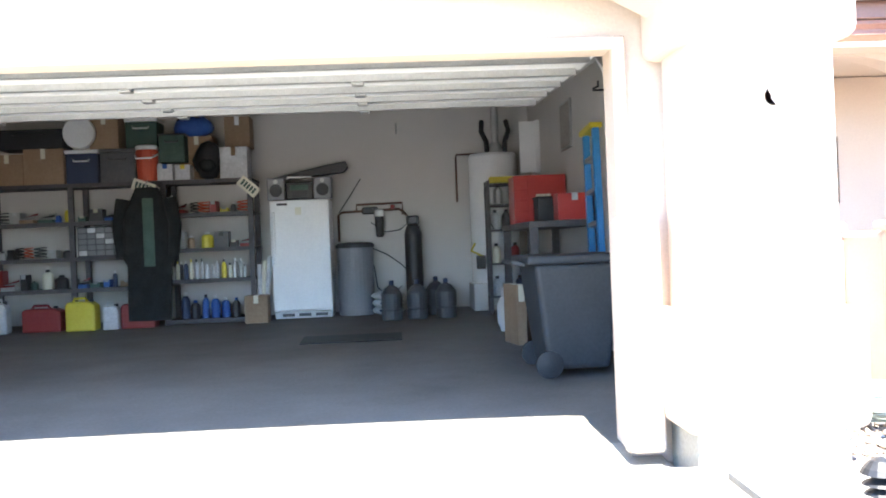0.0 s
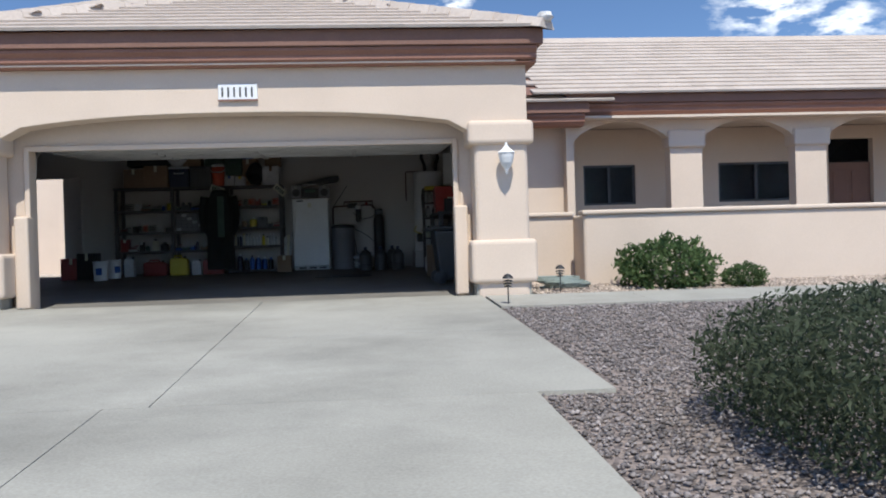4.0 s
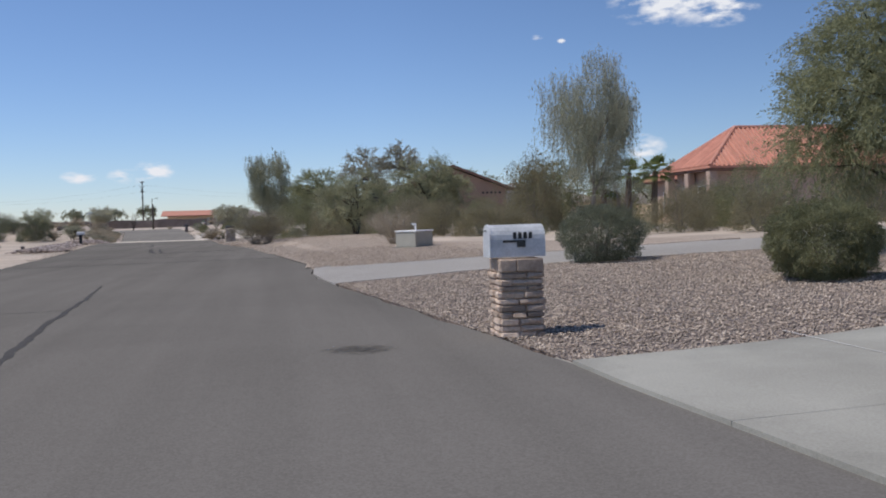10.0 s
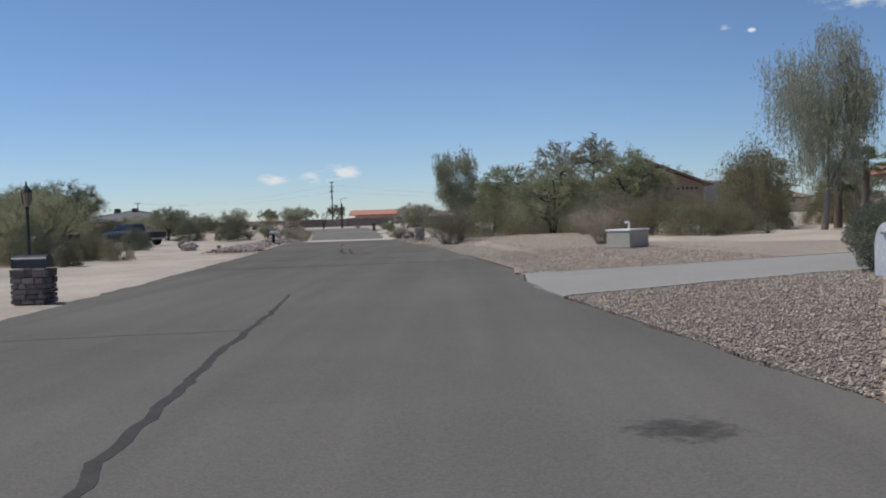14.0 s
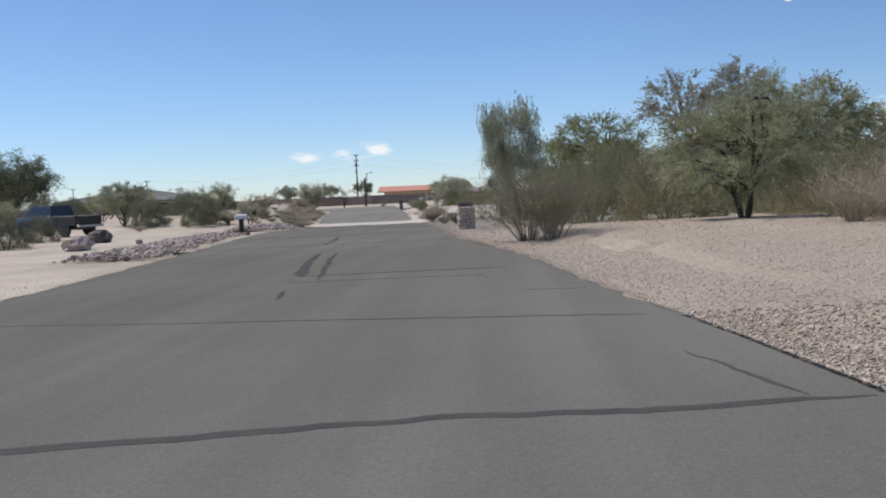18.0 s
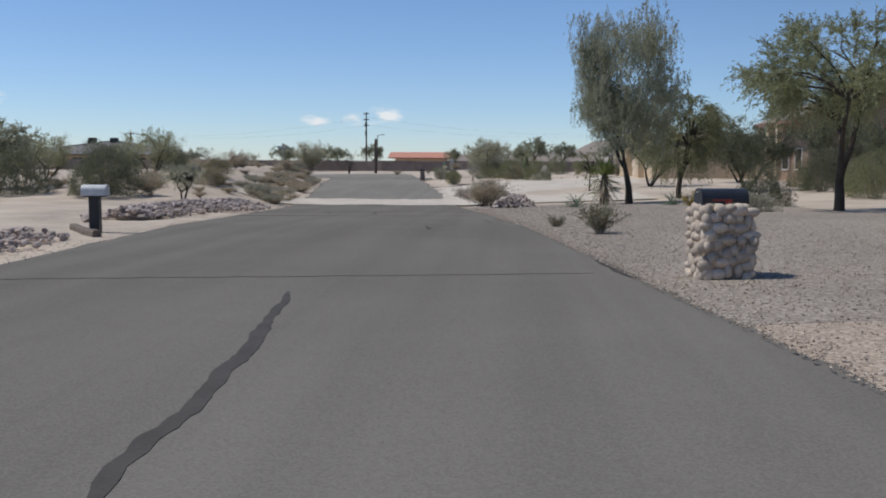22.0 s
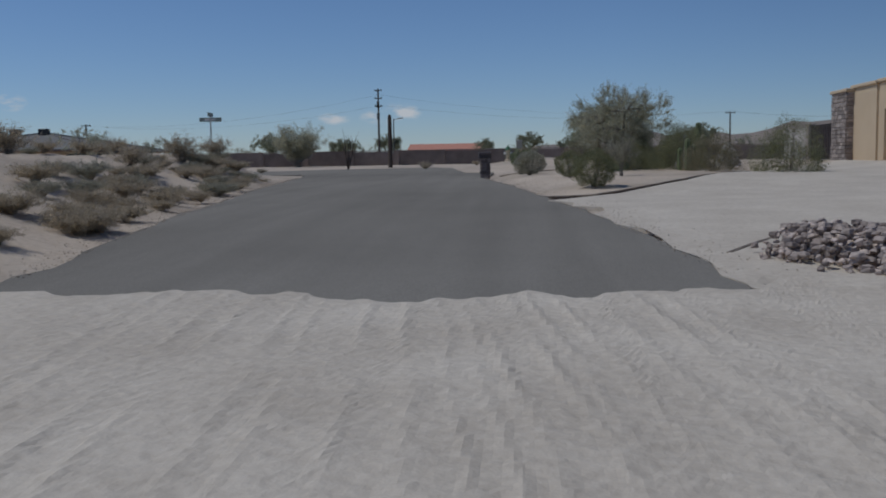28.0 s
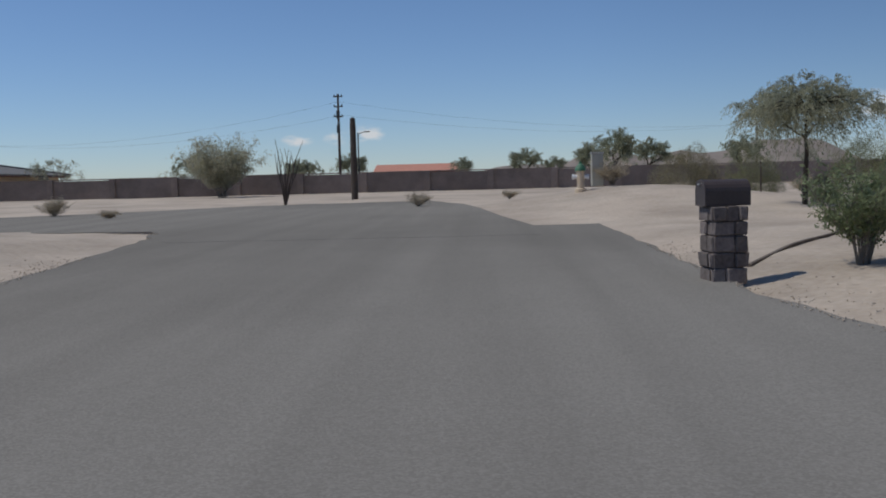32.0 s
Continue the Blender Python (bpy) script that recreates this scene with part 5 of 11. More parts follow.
def leaf_part(name, quads, material, parent, label=""):
    n = len(quads) // 4
    me = bpy.data.meshes.new(name)
    me.vertices.add(len(quads))
    me.vertices.foreach_set("co", np.asarray(quads, dtype=np.float32).ravel())
    me.loops.add(n * 4)
    me.loops.foreach_set("vertex_index", np.arange(n * 4, dtype=np.int32))
    me.polygons.add(n)
    me.polygons.foreach_set("loop_start", np.arange(0, n * 4, 4, dtype=np.int32))
    me.update()
    me.materials.append(material)
    ob = new(name, me)
    ob.parent = parent
    return tagged(ob, label=label)


def limb(b, tips, p, d, length, r, depth, rs, spread, lift, n=5):
    """A limb that bends and forks; its ends go to tips."""
    pts, rad = [p.copy()], [r]
    k = 4
    for i in range(k):
        d = (d + Vector((rs.gauss(0, 0.16), rs.gauss(0, 0.16), rs.gauss(0, 0.08) + lift * 0.1))).normalized()
        p = p + d * length / k
        pts.append(p.copy())
        rad.append(r * (1 - 0.45 * (i + 1) / k))
    b.tube(pts, rad, n, caps=False)
    if depth <= 1:
        tips.extend((q, d) for q in pts[1:])
    if depth == 0:
        return
    for j in range(rs.choice((2, 3)) if depth > 1 else 3):
        a = rs.uniform(0, 6.28)
        o = Vector((math.cos(a), math.sin(a), rs.uniform(-0.25, 0.5)))
        e = (d + o * spread * rs.uniform(0.6, 1.2)).normalized()
        q = pts[rs.choice((2, 3, 4, 4))]
        limb(b, tips, q, e, length * rs.uniform(0.6, 0.85), r * 0.55, depth - 1, rs, spread, lift, max(4, n - 1))


def tree(name, label, h, w, leaf, seed, stems=3, trunk=0.12, clumps=120, per=110, lw=0.035, ll=0.13, droop=0.25, bare=0.28, bark=None, spread=0.9, lean=0.5, strands=0, shape=1.0, gaps=-0.12):
    """A desert tree of height h and width w: forked trunk and limbs, and a crown of many small leaves in uneven clumps."""
    rs, rng = random.Random(seed), np.random.default_rng(seed)
    t = thing(name, label, "tree")
    b, tips = Mesh(), []
    for i in range(stems):
        a = 6.28 * i / stems + rs.uniform(-0.5, 0.5)
        k = lean if stems > 1 else 0.06
        d = Vector((math.cos(a) * k, math.sin(a) * k, 1)).normalized()
        limb(b, tips, Vector((math.cos(a) * trunk * 0.5 * (stems > 1), math.sin(a) * trunk * 0.5 * (stems > 1), -0.1)), d, h * 0.42, trunk * (1 if stems == 1 else 0.8), 3, rs, spread, 0.4, 7)
    b.v = [(x * 1.0, y, z) for x, y, z in b.v]
    pts = np.array([q for q, _ in tips]) if tips else np.zeros((1, 3))
    top, wide = max(pts[:, 2].max(), 0.1), np.percentile(np.hypot(pts[:, 0], pts[:, 1]), 92)
    sx, sz = w / 2 / wide * 0.85, h / top * 0.9
    b.v = [(x * (1 + (sx - 1) * min(1, max(0, z / (h * 0.3)))), y * (1 + (sx - 1) * min(1, max(0, z / (h * 0.3)))), z * sz) for x, y, z in b.v]
    part("trunk", b, bark or BARK, t, smooth=True)
    cs = [(q.x * (1 + (sx - 1) * min(1, max(0, q.z / (h * 0.3)))), q.y * (1 + (sx - 1) * min(1, max(0, q.z / (h * 0.3)))), q.z * sz) for q, _ in tips]
    cs = [c for c in cs if c[2] > h * bare]
    rs.shuffle(cs)
    cs = cs[:clumps * 3 // 5]
    mid, half = h * (bare + 1) / 2, h * (1 - bare) / 2
    while len(cs) < clumps:
        u = Vector((rs.gauss(0, 1), rs.gauss(0, 1), rs.gauss(0, 1))).normalized() * rs.uniform(0.45, 0.97)
        g = noise.noise((u.x * 2.1 + seed, u.y * 2.1, u.z * 2.1))
        if g > gaps:
            k = 1 + 0.3 * noise.noise((u.x * 3 + seed, u.y * 3, u.z * 3 + 5))
            cs.append((u.x * k * w / 2, u.y * k * w / 2, mid + u.z * k * half))
    quads = []
    for c in cs:
        r = rng.uniform(0.6, 1.2) * w * 0.07 * shape
        m = int(per * rng.uniform(0.5, 1.4))
        ray = rng.integers(0, 9, m)                  # leaves along short sprays that reach outwards
        way = rng.normal(size=(9, 3)) + 1.1 * (np.array(c) - (0, 0, mid)) / (w / 2)
        way /= np.linalg.norm(way, axis=1)[:, None]
        far_ = rng.uniform(0, 1, m) * (2.3 * r * rng.uniform(0.5, 1.0, 9))[ray]
        p = np.array(c) + way[ray] * far_[:, None] + rng.normal(size=(m, 3)) * 0.012 * w
        p[:, 2] -= (0.12 + 0.3 * droop) * far_ ** 2 / r
        if strands:
            line = rng.integers(0, 12, m)
            d = rng.uniform(0, 1, m) ** 1.2 * strands * h * 0.1 * rng.uniform(0.25, 1.0, 12)[line]
            at = np.clip(rng.normal(size=(12, 3)), -1.6, 1.6) * (r, r, r * 0.8)
            p = np.array(c) + at[line] + rng.normal(size=(m, 3)) * 0.035 * w / 5
            p[:, :2] += (np.array(c[:2]) / (w / 2)) * (d * 0.06)[:, None]
            p[:, 2] -= d
        p = p[p[:, 2] > h * bare * 0.6 + rng.uniform(0, 0.16, m) * h]
        quads.append(leaf_faces(p, lw, ll, rng, droop))
    leaf_part("crown", np.concatenate(quads), leaf, t)
    return t


def feather_tree(name, label, leaf, seed, trunks, crowns, rays=8, per=26, lw=0.014, ll=0.075, reach=0.75, gaps=-0.1, droop=0.5, bark=None, limbs=46, category="tree"):
    """A fine-leaved desert tree. trunks: (points, radius); crowns: (centre, half width, half depth, rise, fall, clumps); sprays of small leaves arch out of each clump."""
    rs, rng = random.Random(seed), np.random.default_rng(seed)
    t = thing(name, label, category)
    b, ends = Mesh(), []
    for pts, r in trunks:
        n = len(pts) - 1
        fine = [Vector(pts[0])]
        for i in range(n):
            p, q = Vector(pts[i]), Vector(pts[i + 1])
            for f in (0.5, 1.0):
                fine.append(p.lerp(q, f) + Vector((rs.gauss(0, 0.02), rs.gauss(0, 0.02), 0)) * (f < 1))
        b.tube(fine, [r * (1.15 - 0.7 * i / (2 * n)) for i in range(2 * n + 1)], 8, False)
        ends.extend((fine[-1], fine[-3], fine[-5] if n > 2 else fine[-3]))
    part("trunk", b, bark or BARK, t, smooth=True)
    b = Mesh()
    cs, way = [], []
    for centre, rx, ry, up, down, count in crowns:
        left = count
        while left:
            u = Vector((rs.gauss(0, 1), rs.gauss(0, 1), rs.gauss(0, 1))).normalized() * rs.uniform(0.12, 1.0) ** 0.42
            g = noise.noise((u.x * 2.3 + seed, u.y * 2.3, u.z * 2.3)) + 0.5 * noise.noise((u.x * 5 + seed, u.y * 5, u.z * 5))
            if g < gaps:
                continue
            k = 0.94 + 0.26 * noise.noise((u.x * 1.9 + seed, u.y * 1.9, u.z * 1.9 + 5))
            cs.append((centre[0] + u.x * k * rx, centre[1] + u.y * k * ry, centre[2] + u.z * k * (up if u.z > 0 else down)))
            way.append(tuple(u))
            left -= 1
    for i in rs.sample(range(len(cs)), min(limbs, len(cs))):
        c = Vector(cs[i])
        e = min(ends, key=lambda q: (q - c).length + 2 * max(0, q.z - c.z))
        d = c - e
        m1 = e + d * 0.35 + Vector((rs.gauss(0, 0.08), rs.gauss(0, 0.08), 0.12 * d.length))
        m2 = e + d * 0.7 + Vector((rs.gauss(0, 0.08), rs.gauss(0, 0.08), 0.10 * d.length))
        b.tube([e, m1, m2, c], [0.045, 0.03, 0.017, 0.006], 5, False)
    part("branchwork", b, bark or BARK, t, smooth=True, kind="stuff")
    n = len(cs)
    c, w = np.array(cs), np.array(way)
    d = w[:, None, :] * 1.0 + rng.normal(size=(n, rays, 3)) * 0.62 + np.array([0, 0, 0.28])
    d /= np.linalg.norm(d, axis=2)[:, :, None]
    length = reach * rng.uniform(0.45, 1.15, (n, rays))
    f = rng.uniform(0.0, 1.0, (n, rays, per))
    sag = np.zeros((n, rays, per, 3))
    sag[..., 2] = -droop * f ** 2 * length[..., None]
    p = c[:, None, None, :] + d[:, :, None, :] * (f * length[..., None])[..., None] + sag + rng.normal(size=(n, rays, per, 3)) * 0.028
    tang = np.broadcast_to(d[:, :, None, :], p.shape).copy()
    tang[..., 2] -= 2 * droop * f
    p, tang = p.reshape(-1, 3), tang.reshape(-1, 3)
    tang = tang + rng.normal(size=tang.shape) * 0.45
    tang /= np.linalg.norm(tang, axis=1)[:, None]
    side = np.cross(tang, rng.normal(size=tang.shape))
    side /= np.linalg.norm(side, axis=1)[:, None] + 1e-9
    k = rng.uniform(0.6, 1.3, (len(p), 1))
    a, e = tang * ll * k * 0.5, side * lw * k * 0.5
    leaf_part("crown", np.stack([p - a, p + e, p + a, p - e], 1).reshape(-1, 3), leaf, t)
    return t


def clipped_shrub(name, label, w, h, leaf, seed, n=7000, lw=0.035, ll=0.07, lumps=0.12, flat_top=0.0, depth=None, boxy=0.0):
    """A dense round shrub: short stems inside, leaves through an uneven outer layer."""
    rs, rng = random.Random(seed), np.random.default_rng(seed)
    t = thing(name, label, "shrub")
    b = Mesh()
    for i in range(9):
        a = rs.uniform(0, 6.28)
        r = rs.uniform(0.2, 0.8)
        b.tube([(0.06 * math.cos(a), 0.06 * math.sin(a), -0.05), (r * w * 0.2 * math.cos(a), r * w * 0.2 * math.sin(a), h * 0.35), (r * w * 0.42 * math.cos(a), r * w * 0.42 * math.sin(a), h * 0.75)], [0.03, 0.02, 0.008], 5, False)
    part("woody_base", b, TWIG, t, kind="stuff")
    u = rng.normal(size=(n, 3))
    u /= np.linalg.norm(u, axis=1)[:, None]
    if boxy:
        u /= (np.abs(u) ** boxy).sum(1)[:, None] ** (1 / boxy)
    rad = 1 - np.abs(rng.normal(size=n)) * 0.16
    bump = np.array([1 + lumps * (noise.noise((x * 2.2 + seed, y * 2.2, z * 2.2)) + 0.6 * noise.noise((x * 6 + seed, y * 6, z * 6))) for x, y, z in u])
    p = u * (rad * bump)[:, None] * (w / 2, (depth or w) / 2, h * 0.54)
    if flat_top:
        p[:, 2] = np.minimum(p[:, 2], h * 0.54 * (1 - flat_top) + rng.normal(size=n) * 0.03)
    p[:, 2] += h * 0.5
    p[:, 2] = np.maximum(p[:, 2], 0.02)
    leaf_part("crown", leaf_faces(p, lw, ll, rng, -0.15), leaf, t)
    return t


def wild_shrub(name, label, w, h, leaf, seed, stems=26, n=3500, lw=0.03, ll=0.09, low=0.25, bark=None, upright=0.0):
    """An open desert shrub: thin stems that fan out from the root, leaves towards their ends."""
    rs, rng = random.Random(seed), np.random.default_rng(seed)
    t = thing(name, label, "shrub")
    b, ends = Mesh(), []
    for i in range(stems):
        a, k = rs.uniform(0, 6.28), rs.uniform(0.15, 1) ** 0.7
        hh = h * rs.uniform(0.7, 1.02) * (1 - 0.28 * k * k)
        c = (math.cos(a), math.sin(a))
        pts = [Vector((c[0] * k * 0.055 * w, c[1] * k * 0.055 * w, -0.05))]
        for q in (0.3, 0.6, 1.0):
            pts.append(Vector((c[0] * k * w / 2 * q ** (1 + upright) + rs.gauss(0, 0.04) * w * q, c[1] * k * w / 2 * q ** (1 + upright) + rs.gauss(0, 0.04) * w * q, hh * q ** 0.85)))
        b.tube(pts, [0.0085, 0.0065, 0.004, 0.0018], 4, False)
        for j in range(5):                           # side twigs that carry the leaves
            f = rs.uniform(max(low, 0.25), 0.97)
            s = f * 3
            i0 = min(2, int(s))
            o = pts[i0].lerp(pts[i0 + 1], s - i0)
            d = (pts[3] - pts[0]).normalized() + Vector((rs.gauss(0, 0.55), rs.gauss(0, 0.55), rs.gauss(0.1, 0.4)))
            l = 0.22 * (w + h) / 2 * rs.uniform(0.5, 1.1)
            tip = o + d * l
            b.tube([o, o + d * l * 0.5 + Vector((rs.gauss(0, 0.03), rs.gauss(0, 0.03), 0.02)), tip], [0.005, 0.0035, 0.0015], 3, False)
            ends += [o, o.lerp(tip, 0.45), o.lerp(tip, 0.75), tip]
    part("woody_base", b, bark or TWIG, t, kind="stuff")
    e = np.array([tuple(q) for q in ends])
    p = e[rng.integers(0, len(e), n)] + rng.normal(size=(n, 3)) * (0.034 * w, 0.034 * w, 0.034 * h)
    p[:, 2] = np.maximum(p[:, 2], 0.03)
    leaf_part("crown", leaf_faces(p, lw, ll, rng, -0.2), leaf, t)
    return t


def mound_shrub(name, label, w, h, leaf, seed, n=6000, lw=0.035, ll=0.11, gaps=-0.25):
    """A dense wild shrub, a lumpy mound of fine leaves from the ground up with stems showing through gaps."""
    rs, rng = random.Random(seed), np.random.default_rng(seed)
    t = thing(name, label, "shrub")
    b = Mesh()
    for i in range(22):
        a, k = rs.uniform(0, 6.28), rs.uniform(0.1, 0.95)
        pts = [(0.2 * k * w / 2 * math.cos(a), 0.2 * k * w / 2 * math.sin(a), -0.05), (0.6 * k * w / 2 * math.cos(a), 0.6 * k * w / 2 * math.sin(a), h * 0.4), (k * w / 2 * math.cos(a), k * w / 2 * math.sin(a), h * math.sqrt(max(0.05, 1 - k * k)) * 0.97)]
        b.tube(pts, [0.016, 0.011, 0.004], 4, False)
    part("woody_base", b, TWIG, t, kind="stuff")
    p = []
    while len(p) < n:
        u = rng.normal(size=(n, 3))
        u /= np.linalg.norm(u, axis=1)[:, None]
        u[:, 2] = np.abs(u[:, 2])
        u *= (rng.uniform(0.35, 1.0, n) ** 0.6)[:, None]
        for q in u:
            g = noise.noise((q[0] * 2.6 + seed, q[1] * 2.6, q[2] * 2.6)) + 0.4 * noise.noise((q[0] * 7 + seed, q[1] * 7, q[2] * 7))
            if g > gaps:
                k = 1 + 0.28 * noise.noise((q[0] * 2 + seed, q[1] * 2, q[2] * 2 + 7))
                p.append((q[0] * k * w / 2, q[1] * k * w / 2, q[2] * k * h))
    p = np.array(p[:n])
    leaf_part("crown", leaf_faces(p, lw, ll, rng, -0.1), leaf, t)
    return t


def plant(ob, x, y, turn=0.0, size=1.0, z=None):
    ob.matrix_basis = Matrix.Translation((x, y, ground_z(x, y) - 0.02 if z is None else z)) @ Matrix.Rotation(turn, 4, "Z") @ Matrix.Diagonal((size, size, size, 1))
    return ob


def again(ob, x, y, turn=0.0, size=1.0, label="", tall=1.0):
    c = copy_thing(ob, Matrix.Identity(4))
    c.matrix_basis = Matrix.Translation((x, y, ground_z(x, y) - 0.02)) @ Matrix.Rotation(turn, 4, "Z") @ Matrix.Diagonal((size, size, size * tall, 1))
    return tagged(c, label=label)


# by the house
plant(feather_tree("palo_verde_tree", "broad grey-green feathery tree leaning over the gravel with dark forked trunks", FEATHER, 11,
                   [([(0, 0, -0.1), (0, 0, 0.25), (-0.2, 0.1, 0.36), (-0.46, 0.15, 0.45), (-0.75, 0.2, 0.72), (-0.92, 0.2, 1.15), (-1.15, 0.2, 1.9)], 0.095),
                    ([(0.02, 0, -0.1), (0.03, 0, 0.5), (-0.08, 0.05, 0.85), (-0.24, 0.15, 1.2), (-0.46, 0.1, 1.75), (-0.7, 0, 2.5)], 0.13),
                    ([(0.04, 0, 0.1), (0.06, -0.05, 0.6), (0.14, -0.1, 0.95), (0.32, -0.1, 1.4), (0.62, -0.1, 1.9), (1.2, -0.2, 2.5)], 0.085),
                    ([(0.02, 0, 0.4), (0.1, 0.2, 1.0), (0.2, 0.5, 1.7), (0.3, 0.8, 2.6)], 0.07)],
                   [((-0.35, 0, 3.55), 2.5, 2.6, 2.15, 1.5, 470), ((1.35, 0, 3.05), 1.35, 1.6, 1.35, 0.75, 150), ((-2.0, -0.2, 2.5), 1.25, 1.5, 1.6, 1.45, 170), ((0.2, 0, 5.0), 1.3, 1.3, 0.9, 0.8, 70)],
                   rays=9, per=27, lw=0.016, ll=0.085, reach=0.8, gaps=-0.16, droop=0.55), -14.1, -8.45, 0.66)
plant(clipped_shrub("round_shrub", "rounded olive-green shrub clipped into a ball", 1.62, 1.14, CREO, 21, 62000, 0.009, 0.055, 0.24), -11.25, -13.0, 0, 1, ground_z(-11.25, -13.0) - 0.03)
plant(clipped_shrub("round_shrub", "rounded blue-green shrub clipped into a ball", 1.85, 1.22, SAGE, 22, 42000, 0.010, 0.055, 0.26), -17.9, -13.95, 0, 1, ground_z(-17.9, -13.95) - 0.03)
plant(clipped_shrub("large_hedge_shrub", "large dark green shrub clipped wide and flat beside the driveway", 3.5, 0.80, HEDGE, 23, 42000, 0.016, 0.05, 0.1, 0.15, 3.1, 3.2), 1.05, -7.15)
plant(clipped_shrub("low_hedge_shrub", "low dark green shrub spreading over the gravel", 3.0, 0.42, HEDGE, 24, 20000, 0.016, 0.05, 0.25, 0, 2.4), 1.2, -8.6)
plant(clipped_shrub("oleander_shrub", "bright green broad-leaved shrub before the porch wall", 1.42, 0.78, BRIGHT, 25, 3200, 0.045, 0.1, 0.35), 1.95, 1.8, 0, 1, 0.62)
again(bpy.data.objects["oleander_shrub"], 3.0, 1.5, 1.0, 0.45, "small green shrub before the porch wall")

# weeping tree and palms before the red-roofed house
weeping = plant(tree("weeping_tree", "tall weeping tree with hanging grey-green strands", 9.3, 4.6, WEEP, 31, stems=1, trunk=0.17, clumps=330, per=185, lw=0.024, ll=0.17, droop=1.2, bare=0.2, spread=0.7, strands=2.6, bark=TWIG, gaps=-0.05), -43.0, -5.4)
# brush between the lots
BUSHES = ((-61.0, -42.0, 0.62, 1.1), (-68.0, -44.0, 0.55, 1.1), (-37.6, -36.4, 0.36, 1.5), (-39.0, -38.2, 0.6, 1.3), (-41.2, -39.4, 0.6, 1.4), (-96.0, -46.5, 0.7, 1.0), (-99.0, -44.2, 0.6, 0.9), (-103.0, -49.0, 0.8, 1.0), (-106.0, -46.5, 0.7, 0.9), (-112.0, -52.0, 0.9, 1.0), (-118.0, -57.0, 0.9, 1.0), (-122.0, -50.5, 0.6, 1.0), (-127.0, -54.0, 0.7, 1.0), (-132.0, -60.0, 0.9, 1.1), (-94.0, -54.5, 0.7, 1.0), (-100.0, -58.5, 0.9, 1.1), (-108.0, -61.0, 1.0, 1.0), (-116.0, -68.0, 1.1, 1.2), (-89.5, -58.0, 0.8, 1.0), (-124.0, -72.0, 1.1, 1.2), (-136.0, -74.0, 1.1, 1.2), (-55.0, -47.5, 0.7, 1.1))
creosote = plant(wild_shrub("creosote_bush", "open creosote bush with bare lower stems and olive leaves", 3.5, 1.8, BROWN_BRUSH, 41, 70, 16000, 0.012, 0.05, 0.42), -49.3, -21.3)
again(creosote, -50.1, -21.9, 1.2, 0.92)
again(creosote, -51.6, -21.2, 2.6, 0.62, "small creosote bush with bare grey stems")
brown = plant(mound_shrub("brown_brush", "dense brown-green desert brush beside the road", 3.8, 2.4, BROWN_BRUSH, 42, 24000, 0.02, 0.08), -55.5, -17.2)
olive = plant(mound_shrub("olive_brush", "dense olive-green desert brush beside the road", 4.0, 2.7, CREO, 46, 24000, 0.02, 0.08), -58.5, -19.3)
mesq = plant(tree("mesquite_tree", "spreading grey-green mesquite with dark limbs", 5.0, 6.0, PALO, 43, stems=3, trunk=0.13, clumps=240, per=100, lw=0.032, ll=0.13, droop=0.25, bare=0.3, lean=0.8), -58.0, -52.0, 5.0, 0.7)
plant(feather_tree("mesquite_tree", "airy grey-green mesquite with a dark forked trunk on gravel", FEATHER, 47,
                   [([(0, 0, -0.1), (0.02, 0, 0.5), (0.0, 0, 1.0), (-0.55, 0.2, 1.75), (-1.4, 0.4, 2.6)], 0.14), ([(0, 0, 0.8), (0.3, -0.1, 1.4), (0.6, -0.2, 2.0), (1.3, -0.3, 3.0)], 0.1), ([(0, 0, 0.9), (0.0, 0.2, 1.6), (-0.2, 0.5, 2.6), (0.1, 0.5, 3.6)], 0.09)],
                   [((0.0, 0, 3.8), 3.0, 2.7, 1.7, 1.0, 250), ((-1.9, 0, 3.3), 1.3, 1.6, 1.2, 0.8, 60)], rays=8, per=24, lw=0.024, ll=0.115, reach=0.8, gaps=0.04, droop=0.25), -76.5, -17.0, 0.0)
plant(feather_tree("palo_verde_tree", "tall pale open palo verde with two crowns", GREY_LEAF, 44,
                   [([(0, 0, -0.1), (-0.2, 0, 1.0), (-0.7, 0, 2.4), (-1.3, 0, 3.9)], 0.13), ([(0.1, 0, -0.1), (0.4, 0, 1.2), (0.8, 0, 2.8), (1.2, 0, 4.6)], 0.12)],
                   [((-1.3, 0, 4.9), 1.9, 1.9, 1.4, 1.6, 110), ((1.35, 0, 5.2), 1.15, 1.3, 1.7, 1.9, 90)], rays=7, per=22, lw=0.03, ll=0.13, reach=0.75, gaps=0.08, droop=0.25, bark=TWIG, limbs=60), -69.0, -12.6, 1.35)
plant(feather_tree("desert_ironwood", "bushy feathery green desert tree on several thin trunks", PALO, 48,
                   [([(0, 0, -0.1), (-0.3, 0, 0.6), (-0.8, 0.2, 1.6), (-1.0, 0.3, 2.4)], 0.07), ([(0.1, 0, -0.1), (0.3, 0, 0.7), (0.7, -0.2, 1.7), (0.8, -0.3, 2.6)], 0.07), ([(0, 0.1, -0.1), (0.0, 0.3, 0.9), (0.1, 0.6, 1.9), (0.0, 0.5, 3.0)], 0.06)],
                   [((0, 0, 1.75), 2.2, 2.0, 1.35, 1.3, 270), ((0.5, 0.6, 2.6), 1.1, 1.1, 0.9, 0.8, 60)], rays=8, per=28, lw=0.018, ll=0.085, reach=0.65, gaps=-0.1, droop=0.2), -49.0, -16.6, 0.4)
